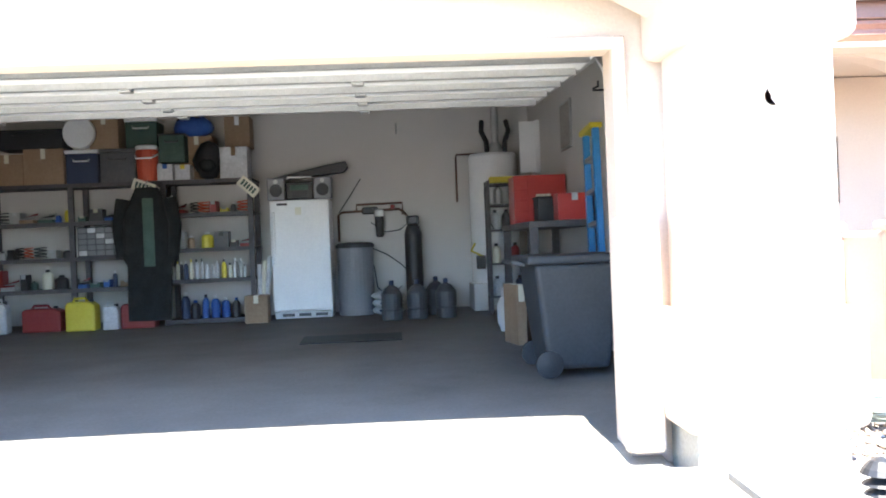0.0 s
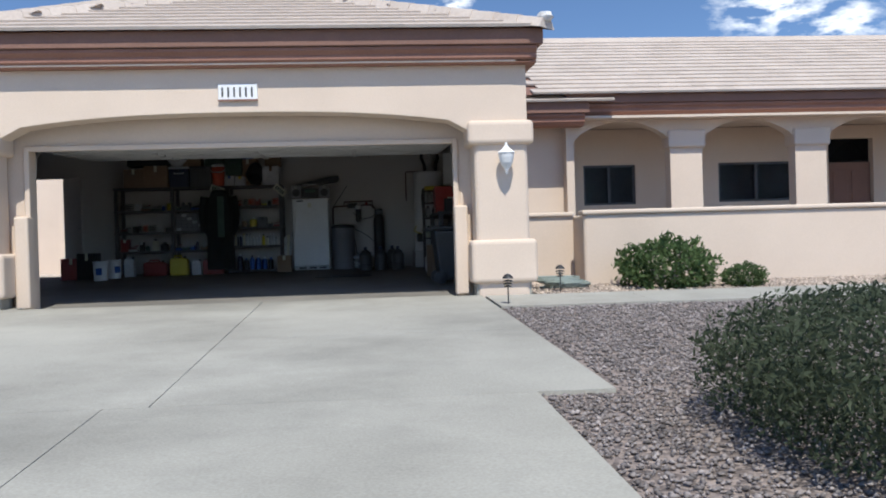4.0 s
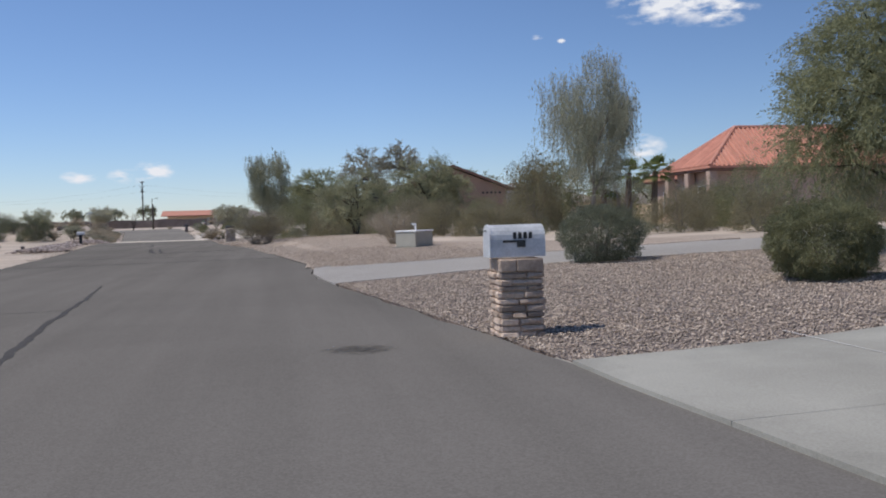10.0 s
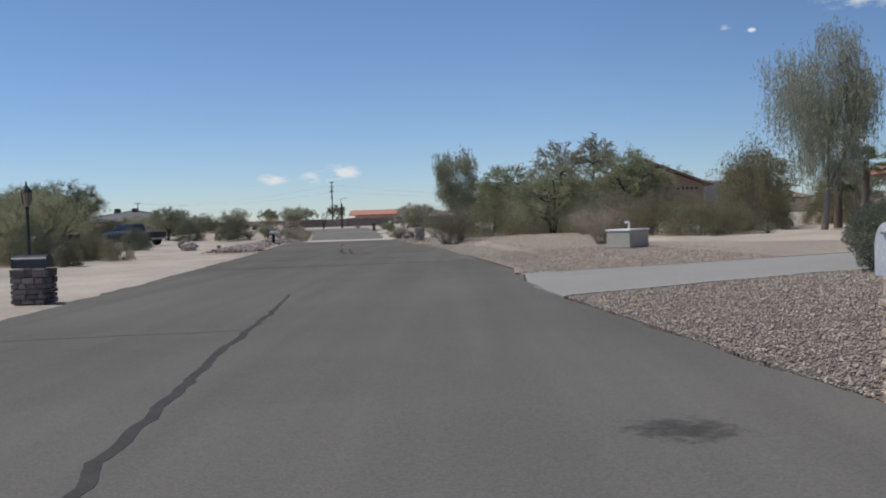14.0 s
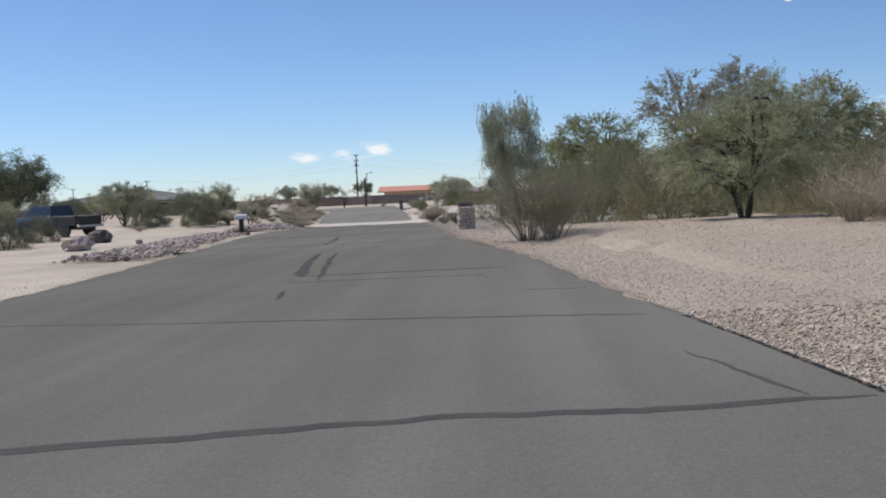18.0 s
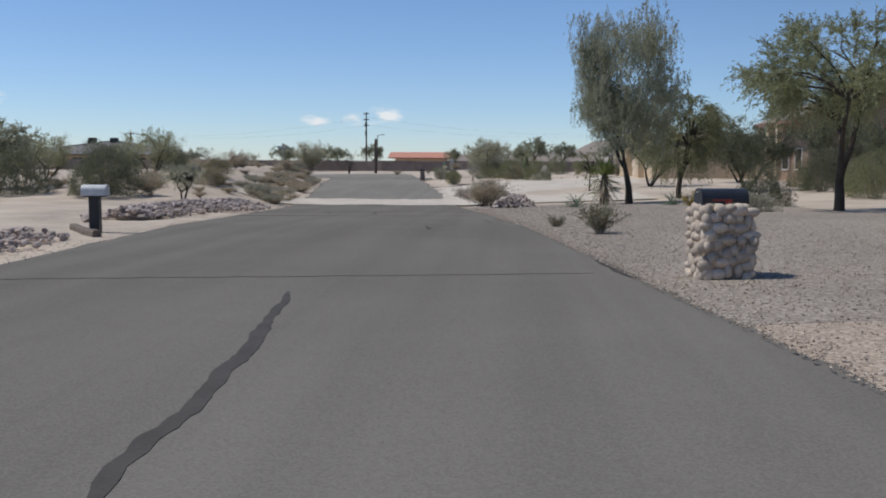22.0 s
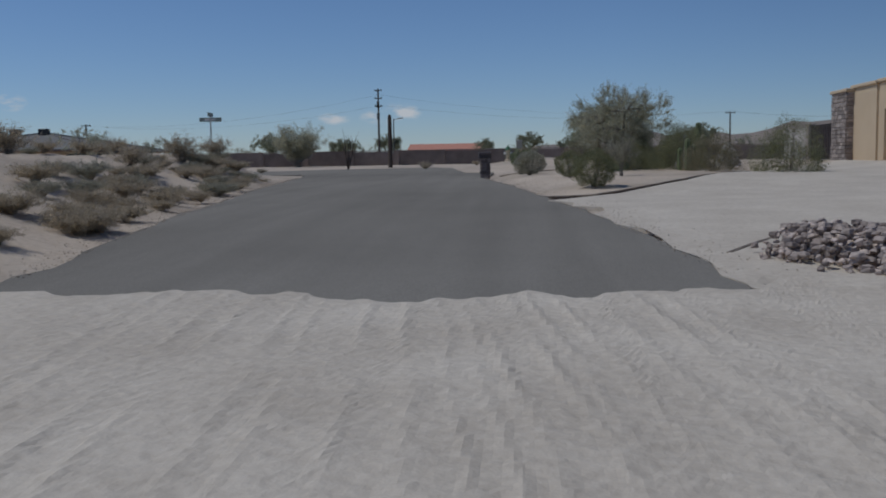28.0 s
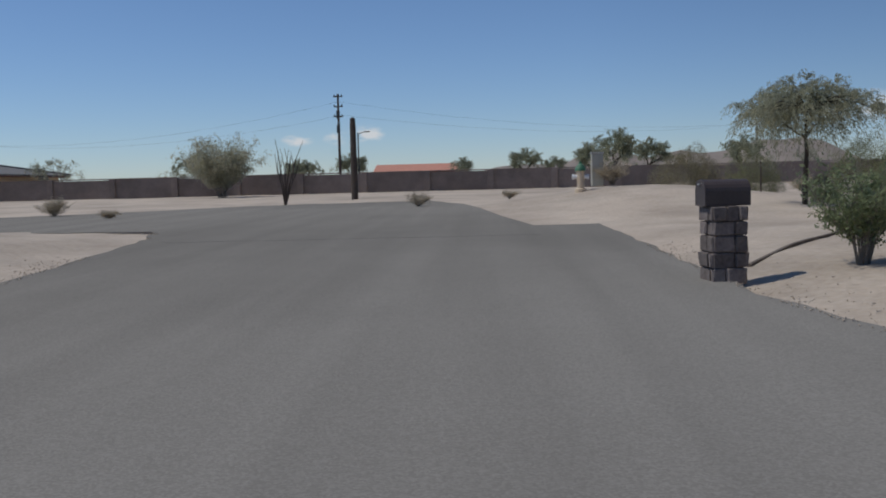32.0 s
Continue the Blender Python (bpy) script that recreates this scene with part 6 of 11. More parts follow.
plant(feather_tree("mesquite_tree", "dense feathery mesquite hiding the brown gable", PALO, 57,
                   [([(0, 0, -0.1), (-0.3, 0, 0.9), (-0.9, 0.2, 2.2)], 0.11), ([(0, 0, -0.1), (0.3, 0, 1.0), (0.8, -0.3, 2.4)], 0.1), ([(0, 0.1, -0.1), (0.1, 0.4, 1.2), (0.0, 0.8, 2.6)], 0.09)],
                   [((0, 0, 3.0), 2.4, 2.6, 1.9, 2.0, 300), ((0.2, 1.6, 2.5), 1.6, 1.8, 1.5, 1.6, 120)], rays=8, per=26, lw=0.026, ll=0.11, reach=0.8, gaps=-0.12, droop=0.35), -62.0, -10.6, 0.3)
plant(feather_tree("mesquite_tree", "round dense olive mesquite beside the brown house", CREO, 49,
                   [([(0, 0, -0.1), (-0.4, 0, 1.2), (-1.2, 0, 2.6)], 0.16), ([(0, 0, -0.1), (0.5, 0, 1.3), (1.3, 0, 2.8)], 0.15)],
                   [((0, 0, 3.4), 3.3, 3.3, 2.8, 2.6, 230)], rays=8, per=18, lw=0.06, ll=0.2, reach=1.1, gaps=-0.15, droop=0.3), -92.0, 7.5, 0.4)
BRUSH = [(-67.5, -16.9, 0, 1.05, 1.3), (-65.3, -15.2, 1, 1.0, 1.1), (-63.0, -13.5, 0, 0.9, 1.0), (-73.5, -14.0, 1, 0.6, 0.9), (-60.0, -12.6, 1, 1.1, 1.0), (-56.5, -12.3, 0, 1.0, 1.0),
         (-52.5, -13.2, 0, 0.95, 0.9), (-46.2, -13.8, 0, 0.95, 0.9), (-43.6, -12.8, 0, 0.9, 0.85), (-41.4, -11.2, 0, 0.75, 0.9), (-86.0, -5.3, 1, 1.2, 2.1), (-82.0, -9.0, 1, 1.2, 1.2), (-78.0, -8.0, 0, 1.2, 1.1),
         (-48.0, -7.0, 0, 1.1, 1.7), (-51.5, -5.5, 1, 1.0, 1.4), (-53.0, -1.0, 0, 1.0, 1.2), (-57.0, 1.5, 1, 1.1, 1.1), (-61.0, -3.0, 0, 1.2, 1.2), (-66.0, -6.0, 1, 0.85, 1.0), (-72.0, -4.0, 0, 1.0, 1.0), (-42.5, -9.6, 0, 0.7, 0.8),
         (-33.5, -5.0, 0, 0.8, 1.0), (-29.0, -4.0, 0, 0.7, 1.0), (-37.5, -2.2, 0, 0.9, 1.0), (-35.0, -1.0, 1, 1.0, 1.0), (-31.0, 1.5, 0, 0.9, 1.0), (-27.0, 2.5, 0, 0.7, 1.0), (-30.0, 8.0, 1, 0.9, 1.0), (-38.0, 5.5, 0, 1.0, 1.0), (-45.5, 3.5, 0, 0.9, 1.0), (-40.5, 0.5, 1, 0.8, 1.0)]
for i, (x, y, kind, q, tall) in enumerate(BRUSH):
    again((brown, olive)[kind], x, y, i * 1.7, q, tall=tall)
dead = plant(wild_shrub("dead_bush", "leafless grey bush with fine dead twigs", 2.3, 1.25, DRY, 66, 80, 2600, 0.008, 0.05, 0.3, bark=STRAW), -36.2, -16.1)
again(dead, -42.4, -15.3, 1.0, 1.15)
again(dead, -44.6, -15.6, 2.0, 0.9)
# drooping tree and yucca by the cobble mailbox lot
plant(tree("drooping_acacia", "tall drooping tree with dense grey-green hanging foliage", 8.4, 4.6, ACACIA, 51, stems=1, trunk=0.18, clumps=420, per=190, lw=0.026, ll=0.14, droop=0.7, bare=0.24, spread=0.7, strands=0.9, bark=BARK, gaps=-0.1), -88.5, -21.1, 1.0)
plant(feather_tree("mesquite_tree", "dense olive tree with hanging boughs beside the drooping tree", CREO, 53,
                   [([(0, 0, -0.1), (0.05, 0, 0.8), (-0.3, 0.1, 1.6), (-0.8, 0.2, 2.4)], 0.13), ([(0, 0, 0.5), (0.3, 0, 1.3), (0.8, -0.1, 2.4)], 0.09), ([(0, 0, 0.6), (0, 0.3, 1.5), (0.1, 0.5, 2.8)], 0.08)],
                   [((0, 0, 3.1), 2.1, 2.1, 1.9, 1.9, 220)], rays=8, per=24, lw=0.026, ll=0.11, reach=0.8, gaps=-0.15, droop=0.6), -95.3, -17.8, 0.3)
plant(feather_tree("young_mesquite", "small young mesquite on a thin straight trunk", CREO, 54, [([(0, 0, -0.1), (0.02, 0, 0.5), (0, 0.03, 1.0)], 0.045)], [((0, 0, 1.45), 1.05, 1.05, 0.75, 0.6, 60)], rays=7, per=20, lw=0.02, ll=0.09, reach=0.45, gaps=-0.05, droop=0.5, limbs=24), -105.6, -21.1, 0.5)
dry = plant(wild_shrub("dry_bush", "dry grey-brown roadside bush", 1.9, 0.95, DRY, 61, 46, 5200, 0.02, 0.09, 0.1), -91.5, -27.2, 0, 1.25)
again(dry, -93.2, -26.9, 1.0, 1.05)
plant(wild_shrub("yellow_bush", "yellow-green roadside bush going dry", 1.3, 0.75, YELLOW, 62, 30, 1500, 0.02, 0.06, 0.2), -80.8, -20.1, 0, 0.75)
plant(wild_shrub("green_bush", "small yellow-green desert bush by the road", 1.15, 0.75, BROWN_BRUSH, 63, 34, 2200, 0.02, 0.065, 0.15), -68.0, -24.45, 0, 0.85)
again(bpy.data.objects["green_bush"], -70.2, -25.15, 2.0, 0.4)
plant(mound_shrub("grey_mound_shrub", "low rounded grey shrub on the gravel lot", 1.6, 0.62, GREY_LEAF, 67, 7000, 0.016, 0.07), -77.2, -19.2)
dark_bush = plant(mound_shrub("dark_bush", "dense dark olive bush on the sandy lot", 3.3, 2.15, DARK_LEAF, 68, 15000, 0.024, 0.085, -0.15), -86.5, -42.2)
again(dark_bush, -87.5, -46.4, 2.0, 0.9)
again(dark_bush, -82.0, -17.5, 1.0, 0.6, "dark olive bush on the gravel lot", 1.15)
# left of the road
dark_mesq = plant(tree("mesquite_tree", "large dark olive mesquite behind the parked trucks", 5.2, 6.2, DARK_LEAF, 45, stems=3, trunk=0.14, clumps=260, per=120, lw=0.035, ll=0.14, droop=0.2, bare=0.22, lean=0.8, gaps=-0.25), -104.0, -64.8, 1.0, 1.32)
for x, y, q, a in ((-109.5, -69.0, 1.35, 2.0), (-99.0, -68.0, 1.2, 3.5), (-94.0, -67.0, 1.1, 5.0)):
    again(dark_mesq, x, y, a, q)
plant(feather_tree("mesquite_tree", "small open mesquite on a bare leaning trunk", ACACIA, 55,
                   [([(0, 0, -0.1), (0.05, 0, 0.6), (0.3, 0.25, 1.2), (0.6, 0.5, 1.7)], 0.09), ([(0.1, 0, 0.7), (-0.2, -0.3, 1.3), (-0.5, -0.8, 1.8)], 0.06)],
                   [((0.2, 0, 2.15), 1.6, 1.9, 0.85, 0.75, 130)], rays=8, per=22, lw=0.03, ll=0.1, reach=0.6, gaps=-0.02, droop=0.35), -90.9, -49.3, 0.2)
plant(feather_tree("mesquite_tree", "low open mesquite beside the rock border", ACACIA, 56,
                   [([(0, 0, -0.1), (-0.1, -0.1, 0.4), (-0.4, -0.4, 0.9)], 0.05), ([(0.1, 0.1, -0.1), (0.2, 0.3, 0.5), (0.3, 0.6, 0.95)], 0.05)],
                   [((0, 0, 1.2), 0.95, 1.05, 0.6, 0.5, 75)], rays=8, per=20, lw=0.016, ll=0.07, reach=0.45, gaps=0.0, droop=0.2), -86.0, -38.9, 0.0, 0.8)
for x, y, q, tall in BUSHES:
    again(dark_bush, x, y, x, q, "dark olive bush on the sandy lot", tall)
leftm = [(-91.9, -49.8, 0.52, 1), (-96.0, -44.0, 0.5, 3), (-47.0, -41.4, 0.72, 0.5), (-51.8, -44.2, 0.72, 2.5), (-43.6, -40.6, 0.7, 4), (-101.0, -52.0, 0.55, 2), (-112.0, -60.0, 0.6, 1), (-105, -66, 0.7, 3), (-86.0, -56.0, 0.5, 2)]
for i, (x, y, s, a) in enumerate(leftm):
    again(mesq, x, y, a, s)
for i, (x, y, s) in enumerate([(-42.8, -36.3, 0.4), (-37.8, -36.4, 0.36), (-40.0, -39.6, 0.55), (-44.0, -38.2, 0.5), (-46.5, -38.8, 0.55), (-48.5, -39.4, 0.5), (-41.0, -39.5, 0.5), (-51.0, -41.5, 0.45), (-89.0, -43.0, 0.5), (-97.5, -41.0, 0.4), (-93, -40, 0.4)]):
    again(brown, x, y, i, s, "low dark bush on the sandy lot")
grass = plant(wild_shrub("wash_brush", "dry straw-coloured brush on the bank of the wash", 1.5, 0.46, DRY, 64, 40, 4200, 0.012, 0.12, 0.05, upright=0.3, bark=STRAW), -97.0, -38.6)
greenbrush = plant(wild_shrub("wash_brush", "grey-green brush on the bank of the wash", 1.6, 0.5, GREY_LEAF, 65, 40, 4200, 0.013, 0.1, 0.05, bark=STRAW), -95.0, -38.0)
rs = random.Random(8)
for i in range(115):
    x = -92 - 36 * rs.random()
    again((grass, greenbrush)[i % 4 == 0], x, road_l(x) - 0.55 - 2.4 * rs.random() ** 1.2, rs.random() * 6, rs.uniform(0.35, 0.8), tall=0.85)
for i in range(8):
    x = -86 - 8 * rs.random()
    again(dry, x, road_l(x) - 3 - 6 * rs.random(), rs.random() * 6, rs.uniform(0.4, 0.9))
for i in range(46):
    x = -87 - 42 * rs.random()
    again((grass, greenbrush, dry)[i % 3], x, road_l(x) - 2.6 - 7 * rs.random(), rs.random() * 6, rs.uniform(0.3, 0.7), "low dry brush on the sandy bank")
# the garden after the wash
plant(clipped_shrub("round_shrub", "olive-green rounded shrub in the sand garden", 1.5, 1.2, CREO, 71, 22000, 0.010, 0.06, 0.25), -116.2, -29.75, 0, 0.76)
plant(clipped_shrub("round_shrub", "silver-grey rounded shrub in the sand garden", 1.4, 0.95, GREY_LEAF, 72, 12000, 0.015, 0.06, 0.2), -126.8, -31.3, 0, 0.88)
again(bpy.data.objects["round_shrub.002"], -121.6, -30.1, 1.0, 0.64)
plant(wild_shrub("green_bush", "bright green leafy bush with bare reddish lower stems", 1.3, 1.0, GARDEN, 76, 40, 7000, 0.02, 0.06, 0.25, upright=0.3), -129.4, -31.6)
plant(wild_shrub("grey_bush", "open grey shrub on thin bare stems in the sand garden", 1.35, 1.35, GREY_LEAF, 75, 26, 3500, 0.014, 0.07, 0.55, upright=0.8), -121.2, -28.5, 0, 0.88)
again(bpy.data.objects["round_shrub.002"], -144.5, -26.6, 2.0, 0.55, "green leafy shrub beside the drive")
plant(feather_tree("grey_mesquite", "wide grey-green mesquite of many bare-tipped limbs", PALE_LEAF, 73,
                   [([(0, 0, -0.1), (-0.3, 0.1, 0.6), (-0.9, 0.2, 1.4), (-1.4, 0.2, 2.0)], 0.09), ([(0.1, 0, -0.1), (0.3, 0, 0.7), (0.8, -0.1, 1.5), (1.3, -0.2, 2.2)], 0.09), ([(0, 0.1, -0.1), (0, 0.3, 0.8), (-0.2, 0.7, 1.8), (-0.1, 0.9, 2.5)], 0.08), ([(0, -0.1, -0.1), (0.1, -0.4, 0.8), (0.2, -0.8, 1.8)], 0.07)],
                   [((0.1, 0, 1.95), 2.1, 1.9, 1.35, 1.2, 330)], rays=8, per=24, lw=0.014, ll=0.085, reach=0.5, gaps=-0.05, droop=0.0, bark=TWIG, limbs=80), -130.2, -27.6, 0.2)
for x, y, q in ((-129.4, -26.9, 0.5), (-131.3, -27.9, 0.45), (-126.5, -25.8, 0.6), (-123.5, -25.2, 0.55), (-129.5, -25.2, 0.6), (-132.8, -25.0, 0.55), (-120.5, -23.6, 0.6), (-127.6, -27.4, 0.42)):
    again((olive, brown)[int(q * 20) % 2], x, y, x, q, "dark shrub under the mesquite")
plant(feather_tree("umbrella_tree", "small flat-topped tree with drooping feathery boughs on a thin trunk", ACACIA, 74,
                   [([(0, 0, -0.1), (0.02, 0, 0.9), (-0.03, 0.02, 1.7), (0.05, 0, 2.3)], 0.07)],
                   [((0, 0, 2.45), 1.75, 1.75, 0.55, 0.35, 110), ((0.1, 0, 2.75), 1.0, 1.0, 0.45, 0.3, 45)], rays=9, per=26, lw=0.02, ll=0.085, reach=0.75, gaps=0.0, droop=0.85, limbs=50), -143.7, -27.3, 0.0)
again(brown, -157.8, -27.2, 2.0, 0.8, "dark brush before the block wall")
again(olive, -158.0, -20.0, 1.0, 0.8, "dark brush before the block wall")
again(olive, -161.5, -23.5, 3.0, 0.7, "dark brush before the block wall")
again(olive, -141.0, -25.8, 4.0, 0.55, "dark shrub beside the far drive")
again(brown, -146.0, -22.8, 5.0, 0.7, "dark shrub beside the far drive")
again(dark_mesq, -113.0, -10.5, 4.2, 0.72, "dark mesquite beside the sandy drive")
again(dark_mesq, -90.0, -9.3, 2.6, 0.66, "dark mesquite shading the brush before the brown house")
again(mesq, -109.0, -17.0, 1.1, 0.84, "spreading grey-green mesquite before the flat-roofed house")
again(dark_mesq, -100.0, -13.4, 1.1, 0.75, "dark mesquite before the brown house")
again(dark_mesq, -101.5, -8.0, 0.7, 0.85, "dark mesquite before the brown house")
again(dark_bush, -97.0, -10.5, 0.7, 0.8, "dark olive bush before the brown house", 1.2)
for x, y, q in ((-88.0, -11.5, 0.7), (-94.0, -9.5, 0.7), (-103.0, -9.0, 0.8)):
    again((olive, brown)[int(x) % 2], x, y, x, q)

# ---- things along the road ----
SLATE = paint("stacked_ledge_stone", (0.28, 0.20, 0.15), (0.64, 0.50, 0.39), 0.9, 5.0, 30.0, 0.5, 0.008, vary=0.35)
DARK_STONE = paint("dark_brown_block_stone", (0.10, 0.08, 0.072), (0.235, 0.195, 0.178), 0.9, 7.0, 30.0, 0.7, 0.012, vary=0.32)
COBBLE = paint("pale_river_cobble", (0.36, 0.285, 0.225), (0.64, 0.54, 0.44), 0.8, 3.0, 25.0, 0.2, 0.005, vary=0.28)
ROCK = paint("pink_grey_broken_rock", (0.25, 0.198, 0.172), (0.56, 0.475, 0.425), 0.95, 3.0, 20.0, 0.4, 0.01, vary=0.35)
BOX_WHITE = paint("weathered_white_box_paint", (0.42, 0.43, 0.44), (0.70, 0.71, 0.72), 0.5, 6.0, 40.0, 0.1, 0.003, stains=0.3)
BOX_BLACK = paint("black_box_paint", (0.015, 0.017, 0.022), (0.035, 0.038, 0.045), 0.35, 4, 50, 0.05, 0.002)
BOX_BROWN = paint("brown_box_paint", (0.045, 0.032, 0.03), (0.08, 0.06, 0.055), 0.5, 4, 50, 0.05, 0.002)
RED = paint("red_flag_paint", (0.25, 0.03, 0.025), (0.33, 0.05, 0.04), 0.5, 5, 40, 0.03, 0.002)
TIMBER = paint("weathered_timber", (0.09, 0.07, 0.055), (0.20, 0.16, 0.125), 0.9, 3.0, 25.0, 0.4, 0.006)
GREEN_PAINT = paint("utility_green_beige_paint", (0.36, 0.34, 0.28), (0.46, 0.44, 0.37), 0.6, 3, 40, 0.05, 0.002)


def letter_box(parent, w, l, h, z, material, door, flag=True, bars=0, axis=0.0):
    """A rural letter box: vaulted body along y with a door at its -y end."""
    out = [(-w / 2, 0), (-w / 2, h * 0.55)] + [(-w / 2 * math.cos(math.pi * i / 10), h * 0.55 + h * 0.45 * math.sin(math.pi * i / 10)) for i in range(1, 10)] + [(w / 2, h * 0.55), (w / 2, 0)]
    body = Mesh().prism([(x, q + z) for x, q in out], -l / 2, l / 2)
    bx = part("letter_box", body, material, parent)
    part("box_door", Mesh().prism([(x * 1.04, q * 1.02 + z) for x, q in out], -l / 2 - 0.025, -l / 2 - 0.002), door, bx)
    part("door_pull", Mesh().box(-0.02, 0.02, -l / 2 - 0.05, -l / 2 - 0.02, z + h * 0.8, z + h * 0.86, 0.005), STEEL, bx)
    if flag:
        part("flag", Mesh().box(w / 2 + 0.003, w / 2 + 0.012, -l * 0.3, l * 0.12, z + h * 0.45, z + h * 0.52).box(w / 2 + 0.003, w / 2 + 0.014, -0.02, l * 0.12, z + h * 0.3, z + h * 0.52), RED if flag == 2 else DARK_METAL, bx)
    for i in range(bars):
        part("bar", Mesh().box(w / 2 - 0.001, w / 2 + 0.006, -0.06 + i * 0.055, -0.025 + i * 0.055, z + h * 0.56, z + h * 0.76), BLACK, bx)
    return bx


def stone_pillar(parent, w, d, h, courses, material, seed, jut=0.02, name="stone"):
    """Stacked stones round a core, each its own piece."""
    rs = random.Random(seed)
    part("core", Mesh().box(-w / 2 + 0.03, w / 2 - 0.03, -d / 2 + 0.03, d / 2 - 0.03, -0.1, h - 0.01), material, parent)
    z = -0.03
    ch = h / courses
    for c in range(courses):
        hh = ch * rs.uniform(0.85, 1.15) if c < courses - 1 else h - z
        for side in range(4):
            span = w if side % 2 == 0 else d
            a = -span / 2
            while a < span / 2 - 0.02:
                ln = min(span / 2 - a, rs.uniform(0.12, 0.3))
                if span / 2 - a - ln < 0.07:
                    ln = span / 2 - a
                o = rs.uniform(0, jut)
                if side == 0:
                    q = (a, a + ln - 0.006, -d / 2 - o, -d / 2 + 0.07)
                elif side == 2:
                    q = (a, a + ln - 0.006, d / 2 - 0.07, d / 2 + o)
                elif side == 1:
                    q = (w / 2 - 0.07, w / 2 + o, a, a + ln - 0.006)
                else:
                    q = (-w / 2 - o, -w / 2 + 0.07, a, a + ln - 0.006)
                piece = Mesh().box(*q, z + rs.uniform(0, 0.006), z + hh - 0.008, 0.012)
                piece.v = [(vx + rs.gauss(0, 0.005), vy + rs.gauss(0, 0.005), vz + rs.gauss(0, 0.003)) for vx, vy, vz in piece.v]
                part(name, piece, material, parent)
                a += ln
        z += hh


mb = thing("mailbox_pillar", "white rural mailbox on a stacked tan ledge stone pillar", "mailbox", pose(-8.5, -18.27, ground_z(-8.5, -18.27) - 0.03))
stone_pillar(mb, 0.45, 0.45, 0.84, 12, SLATE, 3, 0.03)
letter_box(mb, 0.30, 0.56, 0.33, 0.85, BOX_WHITE, BOX_WHITE, 1, 4)

lm = thing("mailbox_pillar", "black mailbox on a dark block stone pillar", "mailbox", pose(-19.75, -29.2, 0.0))
stone_pillar(lm, 0.55, 0.6, 0.62, 6, DARK_STONE, 4, 0.03)
letter_box(lm, 0.32, 0.62, 0.24, 0.63, BOX_BLACK, BOX_BLACK, 0)

sm = thing("mailbox_pillar", "black mailbox on a pillar of pale river cobbles", "mailbox", pose(-61.1, -23.82, ground_z(-61.1, -23.75), 0, 0, 8) @ Matrix.Diagonal((0.88, 0.88, 0.97, 1)))
part("core", Mesh().box(-0.29, 0.29, -0.31, 0.31, -0.1, 0.78), TAN_GRAVEL, sm)
rs = random.Random(5)
cob = [Mesh().blob((0, 0, 0), (1, 1, 1), k, 10, 0.12) for k in range(5)]
cob_me = []
for m in cob:
    me = bpy.data.meshes.new("cobble")
    me.from_pydata(m.v, [], m.f)
    me.polygons.foreach_set("use_smooth", [True] * len(me.polygons))
    me.materials.append(COBBLE)
    cob_me.append(me)


def cobble(parent, x, y, z, sx, sy, sz, a):
    o = new("cobble", rs.choice(cob_me))
    o.parent = parent
    o.matrix_basis = pose(x, y, z, 0, a, 0) @ Matrix.Diagonal((sx, sy, sz, 1))


for side in range(4):
    laid = []
    for k in range(900):
        u, z = rs.uniform(-0.31, 0.31), rs.uniform(0.03, 0.84)
        s1, s2 = rs.uniform(0.055, 0.13), rs.uniform(0.05, 0.09)
        if any(((u - q[0]) / (s1 + q[2])) ** 2 + ((z - q[1]) / (s2 + q[3])) ** 2 < 0.5 for q in laid):
            continue
        laid.append((u, z, s1, s2))
        d = rs.uniform(0.045, 0.085)
        if side in (0, 2):
            cobble(sm, u, 0.31 * (side - 1), z, s1, d, s2, rs.uniform(-35, 35))
        else:
            cobble(sm, 0.29 * (2 - side), u, z, d, s1, s2, 0)
for i in range(14):
    a = 6.28 * i / 14
    cobble(sm, 0.27 * math.cos(a), 0.29 * math.sin(a), 0.85, 0.11, 0.09, 0.06, rs.uniform(-10, 10))
letter_box(sm, 0.3, 0.6, 0.26, 0.82, BOX_BLACK, BOX_BLACK, 2)

lp = thing("mailbox_post", "white mailbox on a thick black timber post", "mailbox", pose(-68.7, -34.65, 0.0, 0, 0, 185))
part("post", Mesh().box(-0.1, 0.1, -0.1, 0.1, -0.1, 0.66, 0.01), BLACK, lp)
part("shelf", Mesh().box(-0.13, 0.13, -0.2, 0.2, 0.66, 0.69, 0.006), BLACK, lp)
letter_box(lp, 0.26, 0.48, 0.22, 0.69, BOX_WHITE, BOX_WHITE, 0, 4)

pm = thing("mailbox_pillar", "brown mailbox on a rough dark brown stone pillar", "mailbox", pose(-129.3, -33.07, ground_z(-129.3, -33.07), 0, 0, 7))
stone_pillar(pm, 0.34, 0.36, 0.78, 5, DARK_STONE, 6, 0.035)
letter_box(pm, 0.28, 0.46, 0.27, 0.78, BOX_BROWN, BOX_BROWN, 0)

